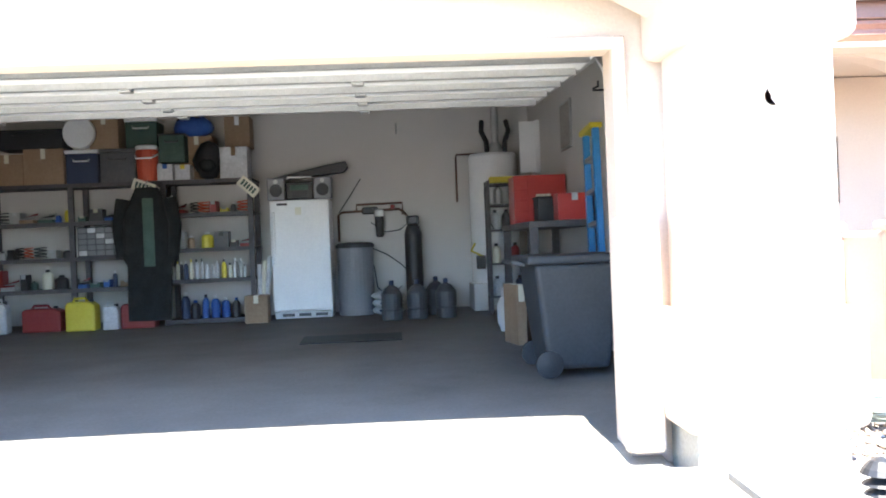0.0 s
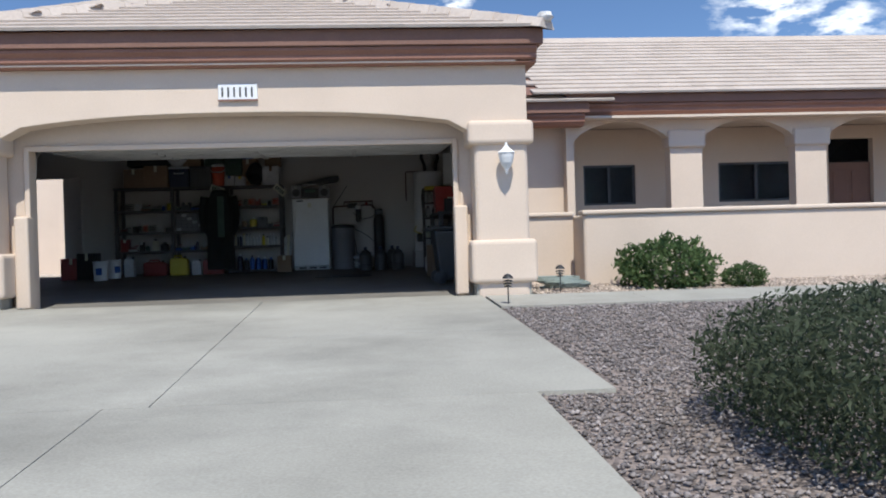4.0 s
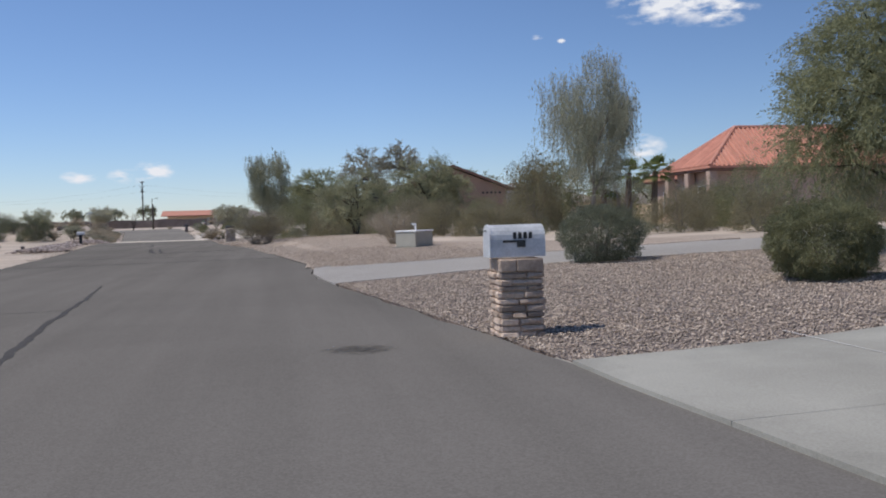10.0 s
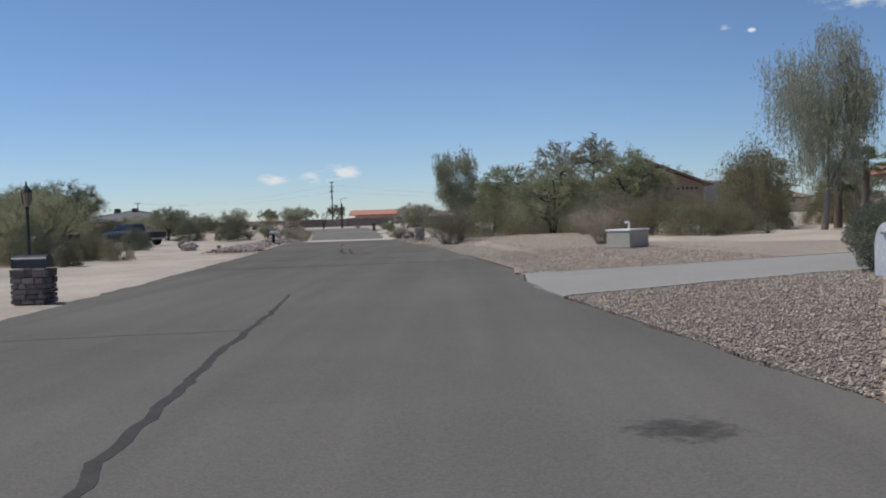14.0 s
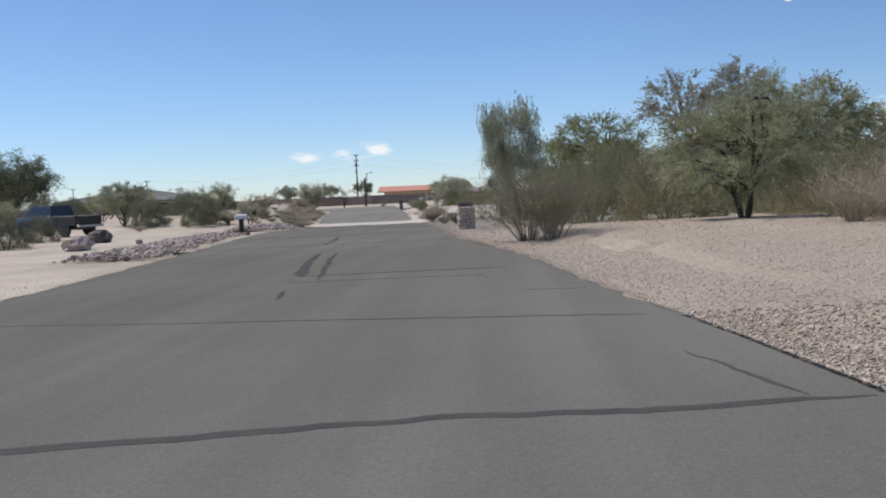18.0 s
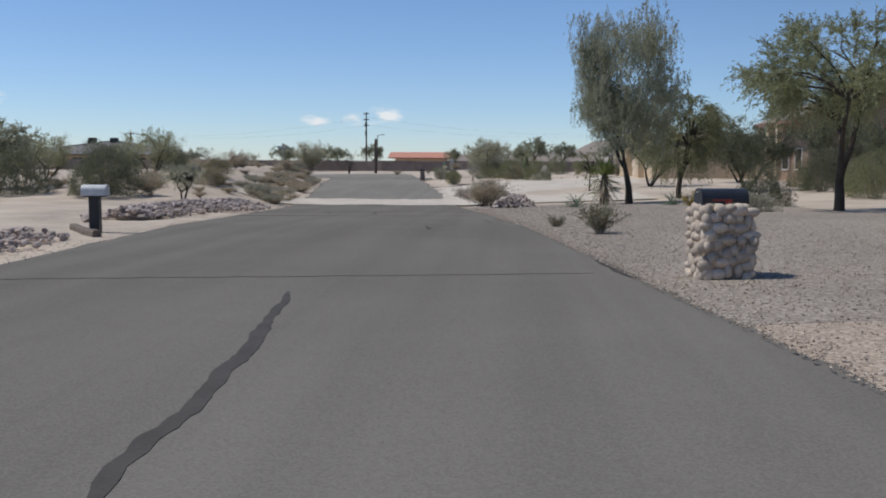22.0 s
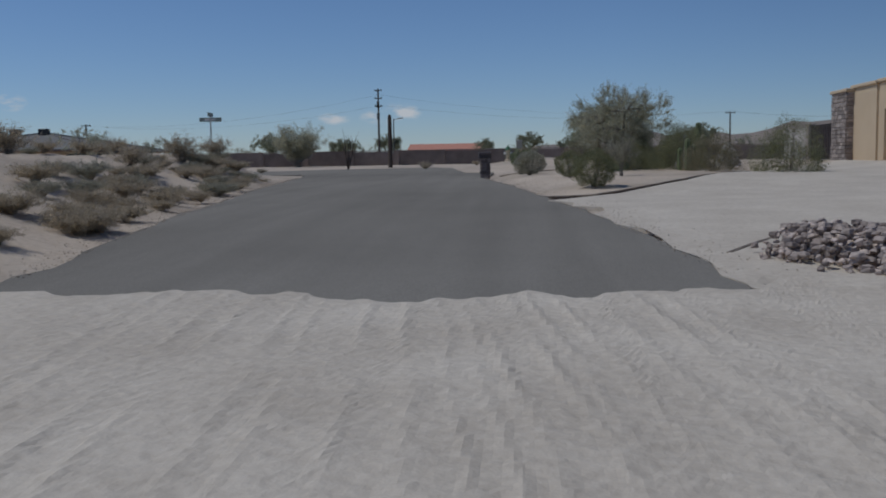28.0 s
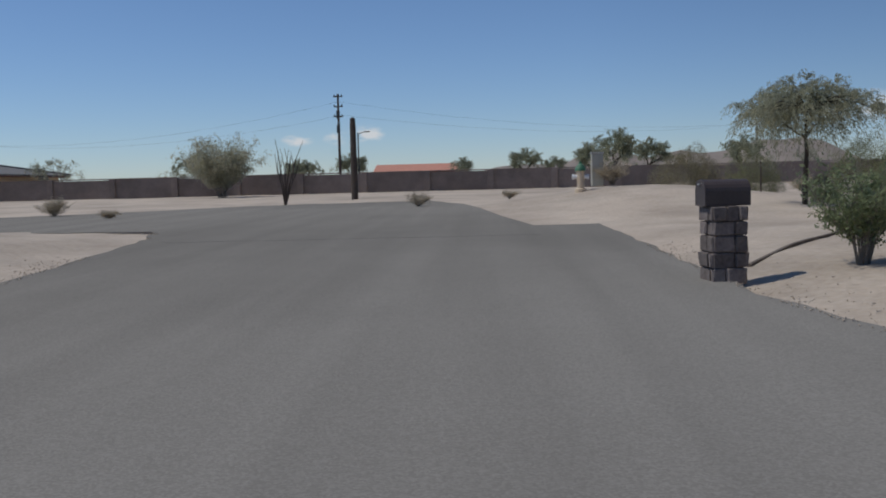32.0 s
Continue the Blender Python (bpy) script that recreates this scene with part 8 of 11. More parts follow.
def pickup(name, label, paint_m, m):
    t = thing(name, label, "pickup truck", m)
    part("cab", loft(Mesh(), [side_ring(y, zb, zt, hw) for y, zb, zt, hw in ((2.05, 0.55, 1.2, 0.95), (2.2, 0.5, 1.24, 0.96), (3.7, 0.5, 1.22, 0.96), (4.1, 0.5, 1.18, 0.95), (5.0, 0.55, 1.1, 0.93), (5.2, 0.6, 0.95, 0.88))]), paint_m, t)
    part("cab_roof", loft(Mesh(), [[(-0.88, 2.06, 1.22), (0.88, 2.06, 1.22), (0.88, 4.3, 1.2), (-0.88, 4.3, 1.2)], [(-0.72, 2.16, 1.78), (0.72, 2.16, 1.78), (0.72, 3.55, 1.78), (-0.72, 3.55, 1.78)]]), paint_m, t)
    for s in (1, -1):
        for ya, yb, yc, yd in ((2.2, 2.95, 2.95, 2.25), (3.05, 4.0, 3.55, 3.05)):
            part("side_window", Mesh().add([(s * 0.878, ya, 1.28), (s * 0.878, yb, 1.28), (s * 0.758, yc, 1.7), (s * 0.758, yd, 1.7)], [(0, 1, 2, 3)]), CAR_GLASS, t)
        part("bed_side", Mesh().box(min(s * 0.85, s * 0.96), max(s * 0.85, s * 0.96), 0.05, 2.03, 0.6, 1.16, 0.03), DARK_METAL, t)
        for y in (1.0, 4.2):
            wheel(t, s * 0.84, y, 0.38, 0.24, s)
            part("wheel_arch", Mesh().lathe([(0.46, 0), (0.46, s * 0.03)], 20, (s * 0.94, y, 0.45), "x"), BLACK, t)
        part("tail_light", Mesh().box(min(s * 0.82, s * 0.95), max(s * 0.82, s * 0.95), 0.0, 0.06, 0.75, 1.05, 0.01), TAIL, t)
    part("rear_window", Mesh().add([(-0.7, 2.16, 1.3), (0.7, 2.16, 1.3), (0.62, 2.27, 1.7), (-0.62, 2.27, 1.7)], [(0, 1, 2, 3)]), CAR_GLASS, t)
    part("bed_floor", Mesh().box(-0.85, 0.85, 0.05, 2.03, 0.58, 0.64), DARK_METAL, t)
    part("tailgate", Mesh().box(-0.85, 0.85, 0.02, 0.08, 0.62, 1.14, 0.015), DARK_METAL, t)
    part("rear_bumper", Mesh().box(-0.92, 0.92, -0.15, 0.03, 0.5, 0.64, 0.02), STEEL, t)
    part("chassis", Mesh().box(-0.6, 0.6, 0.2, 5.0, 0.36, 0.56), BLACK, t)
    return t


pickup("pickup_truck", "dark grey crew-cab pickup truck on the sandy lot", BLUE_GREY, pose(-76.8, -45.6, ground_z(-76.8, -45.6), 0, 0, 158))
pickup("parked_truck", "white pickup truck parked behind the bushes", CAR_WHITE, pose(-74.0, -51.5, ground_z(-74.0, -51.5), 0, 0, 165))

# ---- what stands in the garage ----
CARTON = paint("brown_cardboard", (0.24, 0.16, 0.10), (0.33, 0.235, 0.155), 0.9, 3.0, 30.0, 0.1, 0.003, vary=0.15)
NAVY = paint("navy_plastic", (0.015, 0.025, 0.06), (0.03, 0.045, 0.095), 0.45, 3, 40, 0.05, 0.002)
GREY_BIN = paint("dark_grey_plastic", (0.05, 0.052, 0.055), (0.09, 0.092, 0.096), 0.5, 3, 40, 0.05, 0.002)
ORANGE_RED = paint("orange_red_plastic", (0.50, 0.07, 0.03), (0.62, 0.11, 0.05), 0.45, 3, 40, 0.03, 0.002)
GREEN_BIN = paint("dark_green_plastic", (0.025, 0.06, 0.045), (0.045, 0.09, 0.07), 0.5, 3, 40, 0.05, 0.002)
BLUE = paint("blue_nylon", (0.02, 0.07, 0.27), (0.04, 0.12, 0.38), 0.6, 5, 40, 0.2, 0.01)
LADDER_BLUE = paint("blue_fibreglass", (0.02, 0.15, 0.38), (0.04, 0.22, 0.48), 0.5, 5, 40, 0.05, 0.002)
YELLOW_PLASTIC = paint("yellow_plastic", (0.55, 0.44, 0.03), (0.66, 0.55, 0.06), 0.45, 4, 40, 0.05, 0.002)
RED_CAN = paint("dark_red_plastic", (0.20, 0.02, 0.018), (0.28, 0.035, 0.03), 0.45, 4, 40, 0.05, 0.002)
TOOL_RED = paint("red_tool_cabinet_enamel", (0.38, 0.03, 0.025), (0.46, 0.045, 0.035), 0.3, 3, 40, 0.02, 0.001)
CLOTH = paint("dark_green_black_cloth", (0.008, 0.010, 0.010), (0.022, 0.026, 0.026), 0.95, 6, 50, 0.5, 0.01)
CLOTH_GREEN = paint("faded_green_cloth", (0.05, 0.085, 0.07), (0.085, 0.125, 0.10), 0.95, 6, 50, 0.4, 0.01)
SHELF = paint("dark_painted_shelf_wood", (0.055, 0.052, 0.055), (0.11, 0.105, 0.105), 0.8, 3, 30, 0.15, 0.003)
CREAM = paint("cream_plate_paint", (0.62, 0.60, 0.48), (0.70, 0.68, 0.56), 0.5, 4, 40, 0.03, 0.001)
TANK_GREY = paint("grey_tank_plastic", (0.17, 0.17, 0.18), (0.23, 0.23, 0.24), 0.5, 2, 40, 0.05, 0.002)
COPPER = paint("dull_copper_pipe", (0.10, 0.06, 0.04), (0.16, 0.095, 0.065), 0.5, 4, 40, 0.05, 0.001, metal=0.6)
BIN_DARK = paint("charcoal_bin_plastic", (0.03, 0.034, 0.038), (0.055, 0.06, 0.065), 0.5, 3, 40, 0.05, 0.002)


def crate(name, label, cat, x, y, z, w, d, h, mat, lid=None, lid_h=0.05, turn=0.0, taper=0.0, tape=None, group=""):
    """A carton, bin or cooler with its lid or flaps, standing at z."""
    t = thing(name, label, cat, pose(x, y, z, 0, 0, turn), group)
    k = 1 - taper
    body = Mesh().add([(-w / 2 * k, -d / 2 * k, 0), (w / 2 * k, -d / 2 * k, 0), (w / 2 * k, d / 2 * k, 0), (-w / 2 * k, d / 2 * k, 0), (-w / 2, -d / 2, h), (w / 2, -d / 2, h), (w / 2, d / 2, h), (-w / 2, d / 2, h)],
                      [(3, 2, 1, 0), (4, 5, 6, 7), (0, 1, 5, 4), (1, 2, 6, 5), (2, 3, 7, 6), (3, 0, 4, 7)])
    part("body", rounded(body, 0.012 if lid else 0.005, 2), mat, t)
    if lid:
        part("lid", rounded(Mesh().box(-w / 2 - 0.012, w / 2 + 0.012, -d / 2 - 0.012, d / 2 + 0.012, h, h + lid_h), 0.012, 2), lid, t)
        part("handle", Mesh().tube([(-w / 2 * 0.5, -d / 2 - 0.012, h * 0.8), (-w / 2 * 0.45, -d / 2 - 0.035, h * 0.74), (w / 2 * 0.45, -d / 2 - 0.035, h * 0.74), (w / 2 * 0.5, -d / 2 - 0.012, h * 0.8)], 0.01, 6), lid, t)
    else:
        part("tape", Mesh().box(-0.03, 0.03, -d / 2 - 0.002, d / 2 + 0.002, h * 0.72, h + 0.002), tape or CREAM, t)
    return t


def bottle(x, y, z, r, h, mat, cap, name="bottle", label="small bottle standing on the shelf", cat="bottle"):
    t = thing(name, label, cat, pose(x, y, z))
    part("body", Mesh().lathe([(r * 0.92, 0), (r, 0.01), (r, h * 0.66), (r * 0.8, h * 0.78), (r * 0.4, h * 0.86)], 10), mat, t)
    part("cap", Mesh().lathe([(r * 0.42, h * 0.86), (r * 0.42, h * 0.98), (r * 0.3, h)], 8), cap, t)
    return t


def can(x, y, w, d, h, mat, label, name="fuel_can"):
    """A jerrycan: rounded body, handle, spout cap."""
    t = thing(name, label, "canister", pose(x, y, slab_z(y)))
    part("body", rounded(Mesh().prism([(-w / 2, 0), (w / 2, 0), (w / 2, h * 0.78), (w * 0.3, h * 0.9), (-w * 0.42, h * 0.9), (-w / 2, h * 0.82)], -d / 2, d / 2), 0.03, 3), mat, t)
    part("handle", Mesh().tube([(-w * 0.3, 0, h * 0.88), (-w * 0.26, 0, h), (w * 0.1, 0, h), (w * 0.16, 0, h * 0.88)], 0.018, 6), mat, t)
    part("spout_cap", Mesh().lathe([(0.03, h * 0.86), (0.03, h * 0.96), (0.02, h * 0.98)], 10, (w * 0.3, 0, 0)), BLACK, t)
    return t


# the shelving: posts and boards
rack = thing("shelf_rack", "dark painted shelving crowded with boxes and bottles", "shelves")
LEVELS = [1.52, 1.93, 2.40, 2.84]
for x in (-7.82, -6.62, -5.42, -4.28):
    for y in (9.12, 9.72):
        part("post", Mesh().box(x - 0.035, x + 0.035, y - 0.03, y + 0.03, slab_z(y), 2.84 if x > -8.5 else 2.84, 0.004), SHELF, rack)
for z in LEVELS + [0.99]:
    for x0, x1 in ((-7.86, -6.6), (-6.64, -5.4), (-5.44, -4.24)):
        if z < 1.2 and x0 < -6:
            continue
        zz = z if z > 2.7 or z < 1.2 else z + (0.0 if x0 > -5.5 else -0.06)
        part("shelf_board", Mesh().box(x0, x1 + 0.002, 9.08, 9.78, zz - 0.03, zz, 0.004), SHELF, rack)
        part("shelf_lip", Mesh().box(x0, x1, 9.06, 9.08, zz - 0.05, zz + 0.005), SHELF, rack)
T = 2.845
crate("carton", "plain brown cardboard carton on the top shelf", "box", -7.45, 9.4, T, 0.42, 0.45, 0.42, CARTON)
crate("carton", "large brown cardboard carton on the top shelf", "box", -6.97, 9.38, T, 0.52, 0.45, 0.48, CARTON)
crate("cooler", "navy blue cooler with a white lid", "cooler", -6.47, 9.35, T, 0.42, 0.4, 0.40, NAVY, WHITE)
crate("storage_bin", "dark grey plastic bin with a lid", "bin", -6.0, 9.35, T, 0.46, 0.42, 0.40, GREY_BIN, GREY_BIN)
crate("storage_bin", "dark green bin with a white lid stacked on another", "bin", -5.72, 9.5, T + 0.46, 0.42, 0.4, 0.36, GREEN_BIN, WHITE)
crate("carton", "brown cardboard carton stacked high on the shelf", "box", -6.2, 9.45, T + 0.46, 0.38, 0.4, 0.46, CARTON)
crate("black_case", "long black soft case on top of the cartons", "bag", -7.15, 9.4, T + 0.485, 0.85, 0.42, 0.24, BLACK, BLACK, 0.02)
jug = thing("cooler_jug", "orange-red drinks cooler with a white lid", "cooler", pose(-5.63, 9.2, T))
part("body", Mesh().lathe([(0.12, 0), (0.13, 0.02), (0.145, 0.4), (0.14, 0.42)], 18), ORANGE_RED, jug)
part("lid", Mesh().lathe([(0.15, 0.42), (0.15, 0.46), (0.13, 0.48)], 18), WHITE, jug)
part("handle", Mesh().tube([(-0.15, -0.02, 0.36), (-0.1, -0.17, 0.3), (0.1, -0.17, 0.3), (0.15, -0.02, 0.36)], 0.012, 6), WHITE, jug)
tub = thing("round_tub", "round white tub lid leaning on its edge", "tub", pose(-6.5, 9.2, T + 0.46))
part("lid", Mesh().lathe([(0.2, 0.0), (0.215, 0.03), (0.215, 0.06), (0.2, 0.1), (0.19, 0.2)], 24, (0, -0.05, 0.215), "y"), WHITE, tub)
crate("clear_tote", "grey-green see-through tote on a stack of boxed things", "bin", -5.28, 9.25, T + 0.24, 0.34, 0.3, 0.36, CLOTH_GREEN, GREY_BIN, 0.02)
crate("small_carton", "small printed white and blue carton", "box", -5.38, 9.22, T, 0.2, 0.24, 0.22, BOX_WHITE, tape=BLUE)
crate("small_carton", "small printed white and yellow carton", "box", -5.15, 9.22, T, 0.2, 0.24, 0.20, BOX_WHITE, tape=YELLOW_PLASTIC)
bag = thing("blue_bag", "bright blue nylon bag on the top shelf", "bag", pose(-5.05, 9.45, T + 0.62))
part("body", Mesh().blob((0, 0, 0.12), (0.28, 0.2, 0.16), 5, 12, 0.1), BLUE, bag, smooth=True)
part("strap", Mesh().tube([(-0.2, -0.1, 0.2), (-0.05, -0.2, 0.27), (0.12, -0.12, 0.22)], 0.012, 5), BLACK, bag)
crate("carton", "brown carton under the blue bag", "box", -5.0, 9.5, T + 0.2, 0.42, 0.35, 0.4, CARTON)
crate("carton", "brown carton beside the white cartons", "box", -5.0, 9.5, T, 0.5, 0.35, 0.18, CARTON)
bp = thing("backpack", "black backpack hanging before the cartons", "bag", pose(-4.82, 9.2, T + 0.02))
part("body", Mesh().blob((0, 0, 0.24), (0.2, 0.13, 0.26), 8, 12, 0.12), BLACK, bp, smooth=True)
part("pocket", Mesh().blob((0, -0.11, 0.16), (0.12, 0.05, 0.1), 9, 10, 0.1), CLOTH, bp, smooth=True)
crate("printed_carton", "white printed carton with pale pictures", "box", -4.48, 9.3, T, 0.36, 0.36, 0.42, BOX_WHITE, tape=CARTON)
crate("carton", "tall beige carton near the ceiling", "box", -4.45, 9.5, T + 0.43, 0.34, 0.36, 0.42, CARTON, tape=WHITE)
rs = random.Random(31)
MIXED = [BOX_WHITE, CREAM, STEEL, BLACK, NAVY, GREY_BIN, GREEN_BIN, RED_CAN, YELLOW_PLASTIC, CARTON, BLUE, DARK_METAL]
# rows of bottles and spray cans on the right-hand bay
x = -5.36
while x < -4.38:
    r = rs.uniform(0.022, 0.036)
    bottle(x + r, 9.2 + rs.uniform(-0.03, 0.08), 1.522, r, rs.uniform(0.17, 0.27), rs.choice((BOX_WHITE, CREAM, YELLOW_PLASTIC, NAVY, BLACK, STEEL, BOX_WHITE)), rs.choice((BLACK, WHITE, YELLOW_PLASTIC)), label="small spray can standing on the shelf", name="spray_can")
    x += 2 * r + rs.uniform(0.004, 0.02)
x = -5.28
while x < -4.5:
    r = rs.uniform(0.04, 0.065)
    bottle(x + r, 9.25 + rs.uniform(-0.03, 0.06), 0.992, r, rs.uniform(0.24, 0.36), rs.choice((BLUE, NAVY, BOX_WHITE, ORANGE_RED, BLACK, CREAM)), rs.choice((BLACK, WHITE, BLUE)), label="large plastic bottle on the lowest shelf")
    x += 2 * r + rs.uniform(0.01, 0.03)


def clutter(x0, x1, z, seed, tall=0.22, dense=1.0):
    """A shelf's worth of small boxes, tins, jars and tools, each its own thing."""
    rs = random.Random(seed)
    x = x0
    while x < x1 - 0.05:
        w = rs.uniform(0.07, 0.22)
        w = min(w, x1 - x)
        h = rs.uniform(0.06, tall)
        m = rs.choice(MIXED)
        y = 9.2 + rs.uniform(-0.02, 0.2)
        k = rs.random()
        if k < 0.4:
            crate("small_box", "small worn box among garage clutter", "box", x + w / 2, y + 0.05, z, w * 0.95, 0.2, h, m, tape=rs.choice((CREAM, BLACK, BOX_WHITE)), turn=rs.uniform(-4, 4))
        elif k < 0.7:
            bottle(x + w / 2, y, z, w / 2.3, max(h, 0.12), m, rs.choice((BLACK, WHITE)), "jar", "jar or tin among garage clutter", "jar")
        elif k < 0.85:
            t = thing("tool_tray", "open tray with dark hand tools", "tray", pose(x + w / 2, y + 0.05, z))
            part("tray", Mesh().box(-w / 2, w / 2, -0.12, 0.12, 0, 0.05, 0.006), m, t)
            for i in range(3):
                part("tool", Mesh().tube([(-w * 0.45, -0.08 + 0.07 * i, 0.06 + 0.01 * i), (w * 0.45, -0.1 + 0.08 * i, 0.07 + 0.03 * i)], 0.012, 6), rs.choice((DARK_METAL, STEEL, RED_CAN)), t)
        else:
            t = thing("cable_coil", "dark coiled cable on the shelf", "cable", pose(x + w / 2, y, z))
            pts = [(w * 0.45 * math.cos(a * 0.5), 0.1 * math.sin(a * 0.5), 0.02 + a * 0.0035) for a in range(40)]
            part("coil", Mesh().tube(pts, 0.009, 5), rs.choice((BLACK, GREY_BIN, ORANGE_RED)), t)
        x += w + rs.uniform(0.0, 0.03) / dense


clutter(-5.38, -4.3, 2.402, 1, 0.28)
clutter(-5.38, -4.3, 1.932, 2, 0.24)
clutter(-7.8, -6.66, 2.342, 3, 0.3)
clutter(-6.58, -5.5, 2.342, 4, 0.2)
clutter(-7.8, -6.66, 1.872, 5, 0.36)
clutter(-7.8, -6.66, 1.462, 6, 0.32)
clutter(-6.58, -5.5, 1.462, 7, 0.24)
# a chest of small drawers
ch = thing("drawer_chest", "grey chest of small clear parts drawers", "drawer unit", pose(-6.1, 9.3, 1.872))
part("case", Mesh().box(-0.48, 0.48, -0.12, 0.16, 0, 0.4, 0.006), GREY_BIN, ch)
for i in range(8):
    for j in range(5):
        part("drawer", Mesh().box(-0.46 + i * 0.116, -0.355 + i * 0.116, -0.135, -0.12, 0.02 + j * 0.075, 0.085 + j * 0.075, 0.004), TANK_GREY if (i + j) % 5 else BOX_WHITE, ch)
can(-7.52, 8.95, 0.22, 0.2, 0.44, BOX_WHITE, "tall white plastic jug on the garage floor", "jug")
can(-6.98, 9.0, 0.5, 0.24, 0.34, RED_CAN, "wide dark red fuel can on the garage floor")
can(-6.47, 8.95, 0.38, 0.24, 0.42, YELLOW_PLASTIC, "bright yellow fuel can on the garage floor")
can(-6.1, 8.95, 0.2, 0.18, 0.34, BOX_WHITE, "white translucent jug on the garage floor", "jug")
can(-5.75, 9.0, 0.44, 0.24, 0.36, RED_CAN, "dark red fuel can on the garage floor")
crate("carton", "brown carton standing on the garage floor", "box", -4.22, 9.0, slab_z(9.0), 0.3, 0.3, 0.36, CARTON)
for i in range(3):
    t = thing("rolled_chart", "rolled paper standing in the corner", "roll", pose(-4.2 + 0.05 * i, 9.12, slab_z(9.1) + 0.36, 4 * i - 4, 3 * i, 0))
    part("roll", Mesh().lathe([(0.03, 0), (0.03, 0.4 + 0.05 * i)], 10), (BOX_WHITE, CREAM, BOX_WHITE)[i], t)
# coverall hanging from the shelf, as folded cloth
m = Mesh()
rows, cols = 18, 20
for i in range(rows):
    f = i / (rows - 1)
    w = 0.14 + 0.2 * min(1, f * 4) - 0.03 * max(0, f - 0.25) + (-0.06 if f > 0.55 else 0.0)
    for j in range(cols):
        a = 2 * math.pi * j / cols
        fold = 1 + 0.12 * math.sin(5 * a + 3 * f)
        m.v.append((w * math.cos(a) * fold, 0.13 * math.sin(a) * fold, 2.74 - 1.72 * f))
for i in range(rows - 1):
    for j in range(cols):
        a, c = i * cols + j, i * cols + (j + 1) % cols
        m.f.append((a, c, c + cols, a + cols))
m.f.append(tuple(range(cols)))
cov = thing("coverall", "black coverall with a faded green front hanging from the shelf", "clothing", pose(-5.58, 8.88, 0))
part("garment", m, CLOTH, cov, smooth=True)
part("front_panel", Mesh().box(-0.02, 0.12, -0.155, -0.135, 1.72, 2.6, 0.008), CLOTH_GREEN, cov, "faded green front panel")
for s in (-1, 1):
    part("sleeve", Mesh().tube([(s * 0.3, 0, 2.6), (s * 0.36, -0.02, 2.25), (s * 0.33, -0.03, 1.85)], [0.09, 0.085, 0.07], 10), CLOTH, cov, smooth=True)
part("hook", Mesh().tube([(0, 0, 2.72), (0, 0, 2.8), (0, 0.1, 2.84)], 0.008, 5), STEEL, cov)
for x, z, a in ((-5.62, 2.76, 20), (-4.28, 2.72, 42)):
    pl = thing("number_plate", "small pale metal plate hung from the shelf edge", "plate", pose(x, 8.93 if x < -5 else 9.02, z, 0, a, 0))
    part("plate", Mesh().box(-0.15, 0.15, -0.004, 0.004, -0.075, 0.075, 0.002), CREAM, pl)
    for i in range(5):
        part("bar", Mesh().box(-0.11 + i * 0.046, -0.08 + i * 0.046, -0.007, -0.003, -0.04, 0.04), GREEN_BIN, pl)

# refrigerator, with a stereo and a long dark case on it
fz = slab_z(9.1)
fr = thing("refrigerator", "plain white upright refrigerator with a dented door", "refrigerator", pose(-3.63, 9.45, fz))
part("body", rounded(Mesh().box(-0.39, 0.39, -0.3, 0.36, 0.02, 1.6), 0.02, 2), WHITE, fr)
fd = part("door", rounded(Mesh().box(-0.395, 0.395, -0.37, -0.305, 0.12, 1.6), 0.02, 3), WHITE, fr)
part("door_handle", Mesh().box(-0.37, -0.33, -0.41, -0.37, 0.75, 1.45, 0.012), WHITE, fd)
part("badge", Mesh().box(-0.3, -0.16, -0.376, -0.368, 1.53, 1.56), DARK_METAL, fd)
part("note", Mesh().box(-0.06, 0.02, -0.374, -0.37, 1.4, 1.5), CREAM, fd)
part("toe_grille", Mesh().box(-0.38, 0.38, -0.34, -0.3, 0.02, 0.11, 0.006), BOX_WHITE, fr)
for i in range(3):
    part("grille_slot", Mesh().box(-0.28 + 0.22 * i, -0.12 + 0.22 * i, -0.346, -0.339, 0.045, 0.085), DARK_METAL, fr)
st = thing("stereo", "silver portable stereo with two round speakers", "stereo", pose(-3.63, 9.25, fz + 1.602))
part("deck", rounded(Mesh().box(-0.18, 0.18, -0.1, 0.12, 0, 0.24), 0.02, 2), DARK_METAL, st)
part("display", Mesh().box(-0.12, 0.12, -0.112, -0.1, 0.13, 0.2, 0.004), CLOTH_GREEN, st)
part("cassette_door", Mesh().box(-0.1, 0.1, -0.112, -0.1, 0.03, 0.11, 0.004), BLACK, st)
for s in (-1, 1):
    sp = part("speaker", rounded(Mesh().box(min(s * 0.19, s * 0.43), max(s * 0.19, s * 0.43), -0.12, 0.12, 0, 0.3), 0.025, 2), TANK_GREY, st)
    part("cone", Mesh().lathe([(0.085, -0.122), (0.08, -0.135), (0.03, -0.128), (0.01, -0.128)], 20, (s * 0.31, 0, 0.13), "y"), BLACK, sp)
    part("tweeter", Mesh().lathe([(0.03, -0.121), (0.028, -0.13), (0.01, -0.128)], 12, (s * 0.31, 0, 0.25), "y"), STEEL, sp)
part("carry_handle", Mesh().tube([(-0.18, 0, 0.24), (-0.16, 0, 0.31), (0.16, 0, 0.31), (0.18, 0, 0.24)], 0.012, 6), STEEL, st)
cs = thing("long_case", "long dark case lying across the stereo", "case", pose(-3.55, 9.5, fz + 1.93, 0, -7, 0))
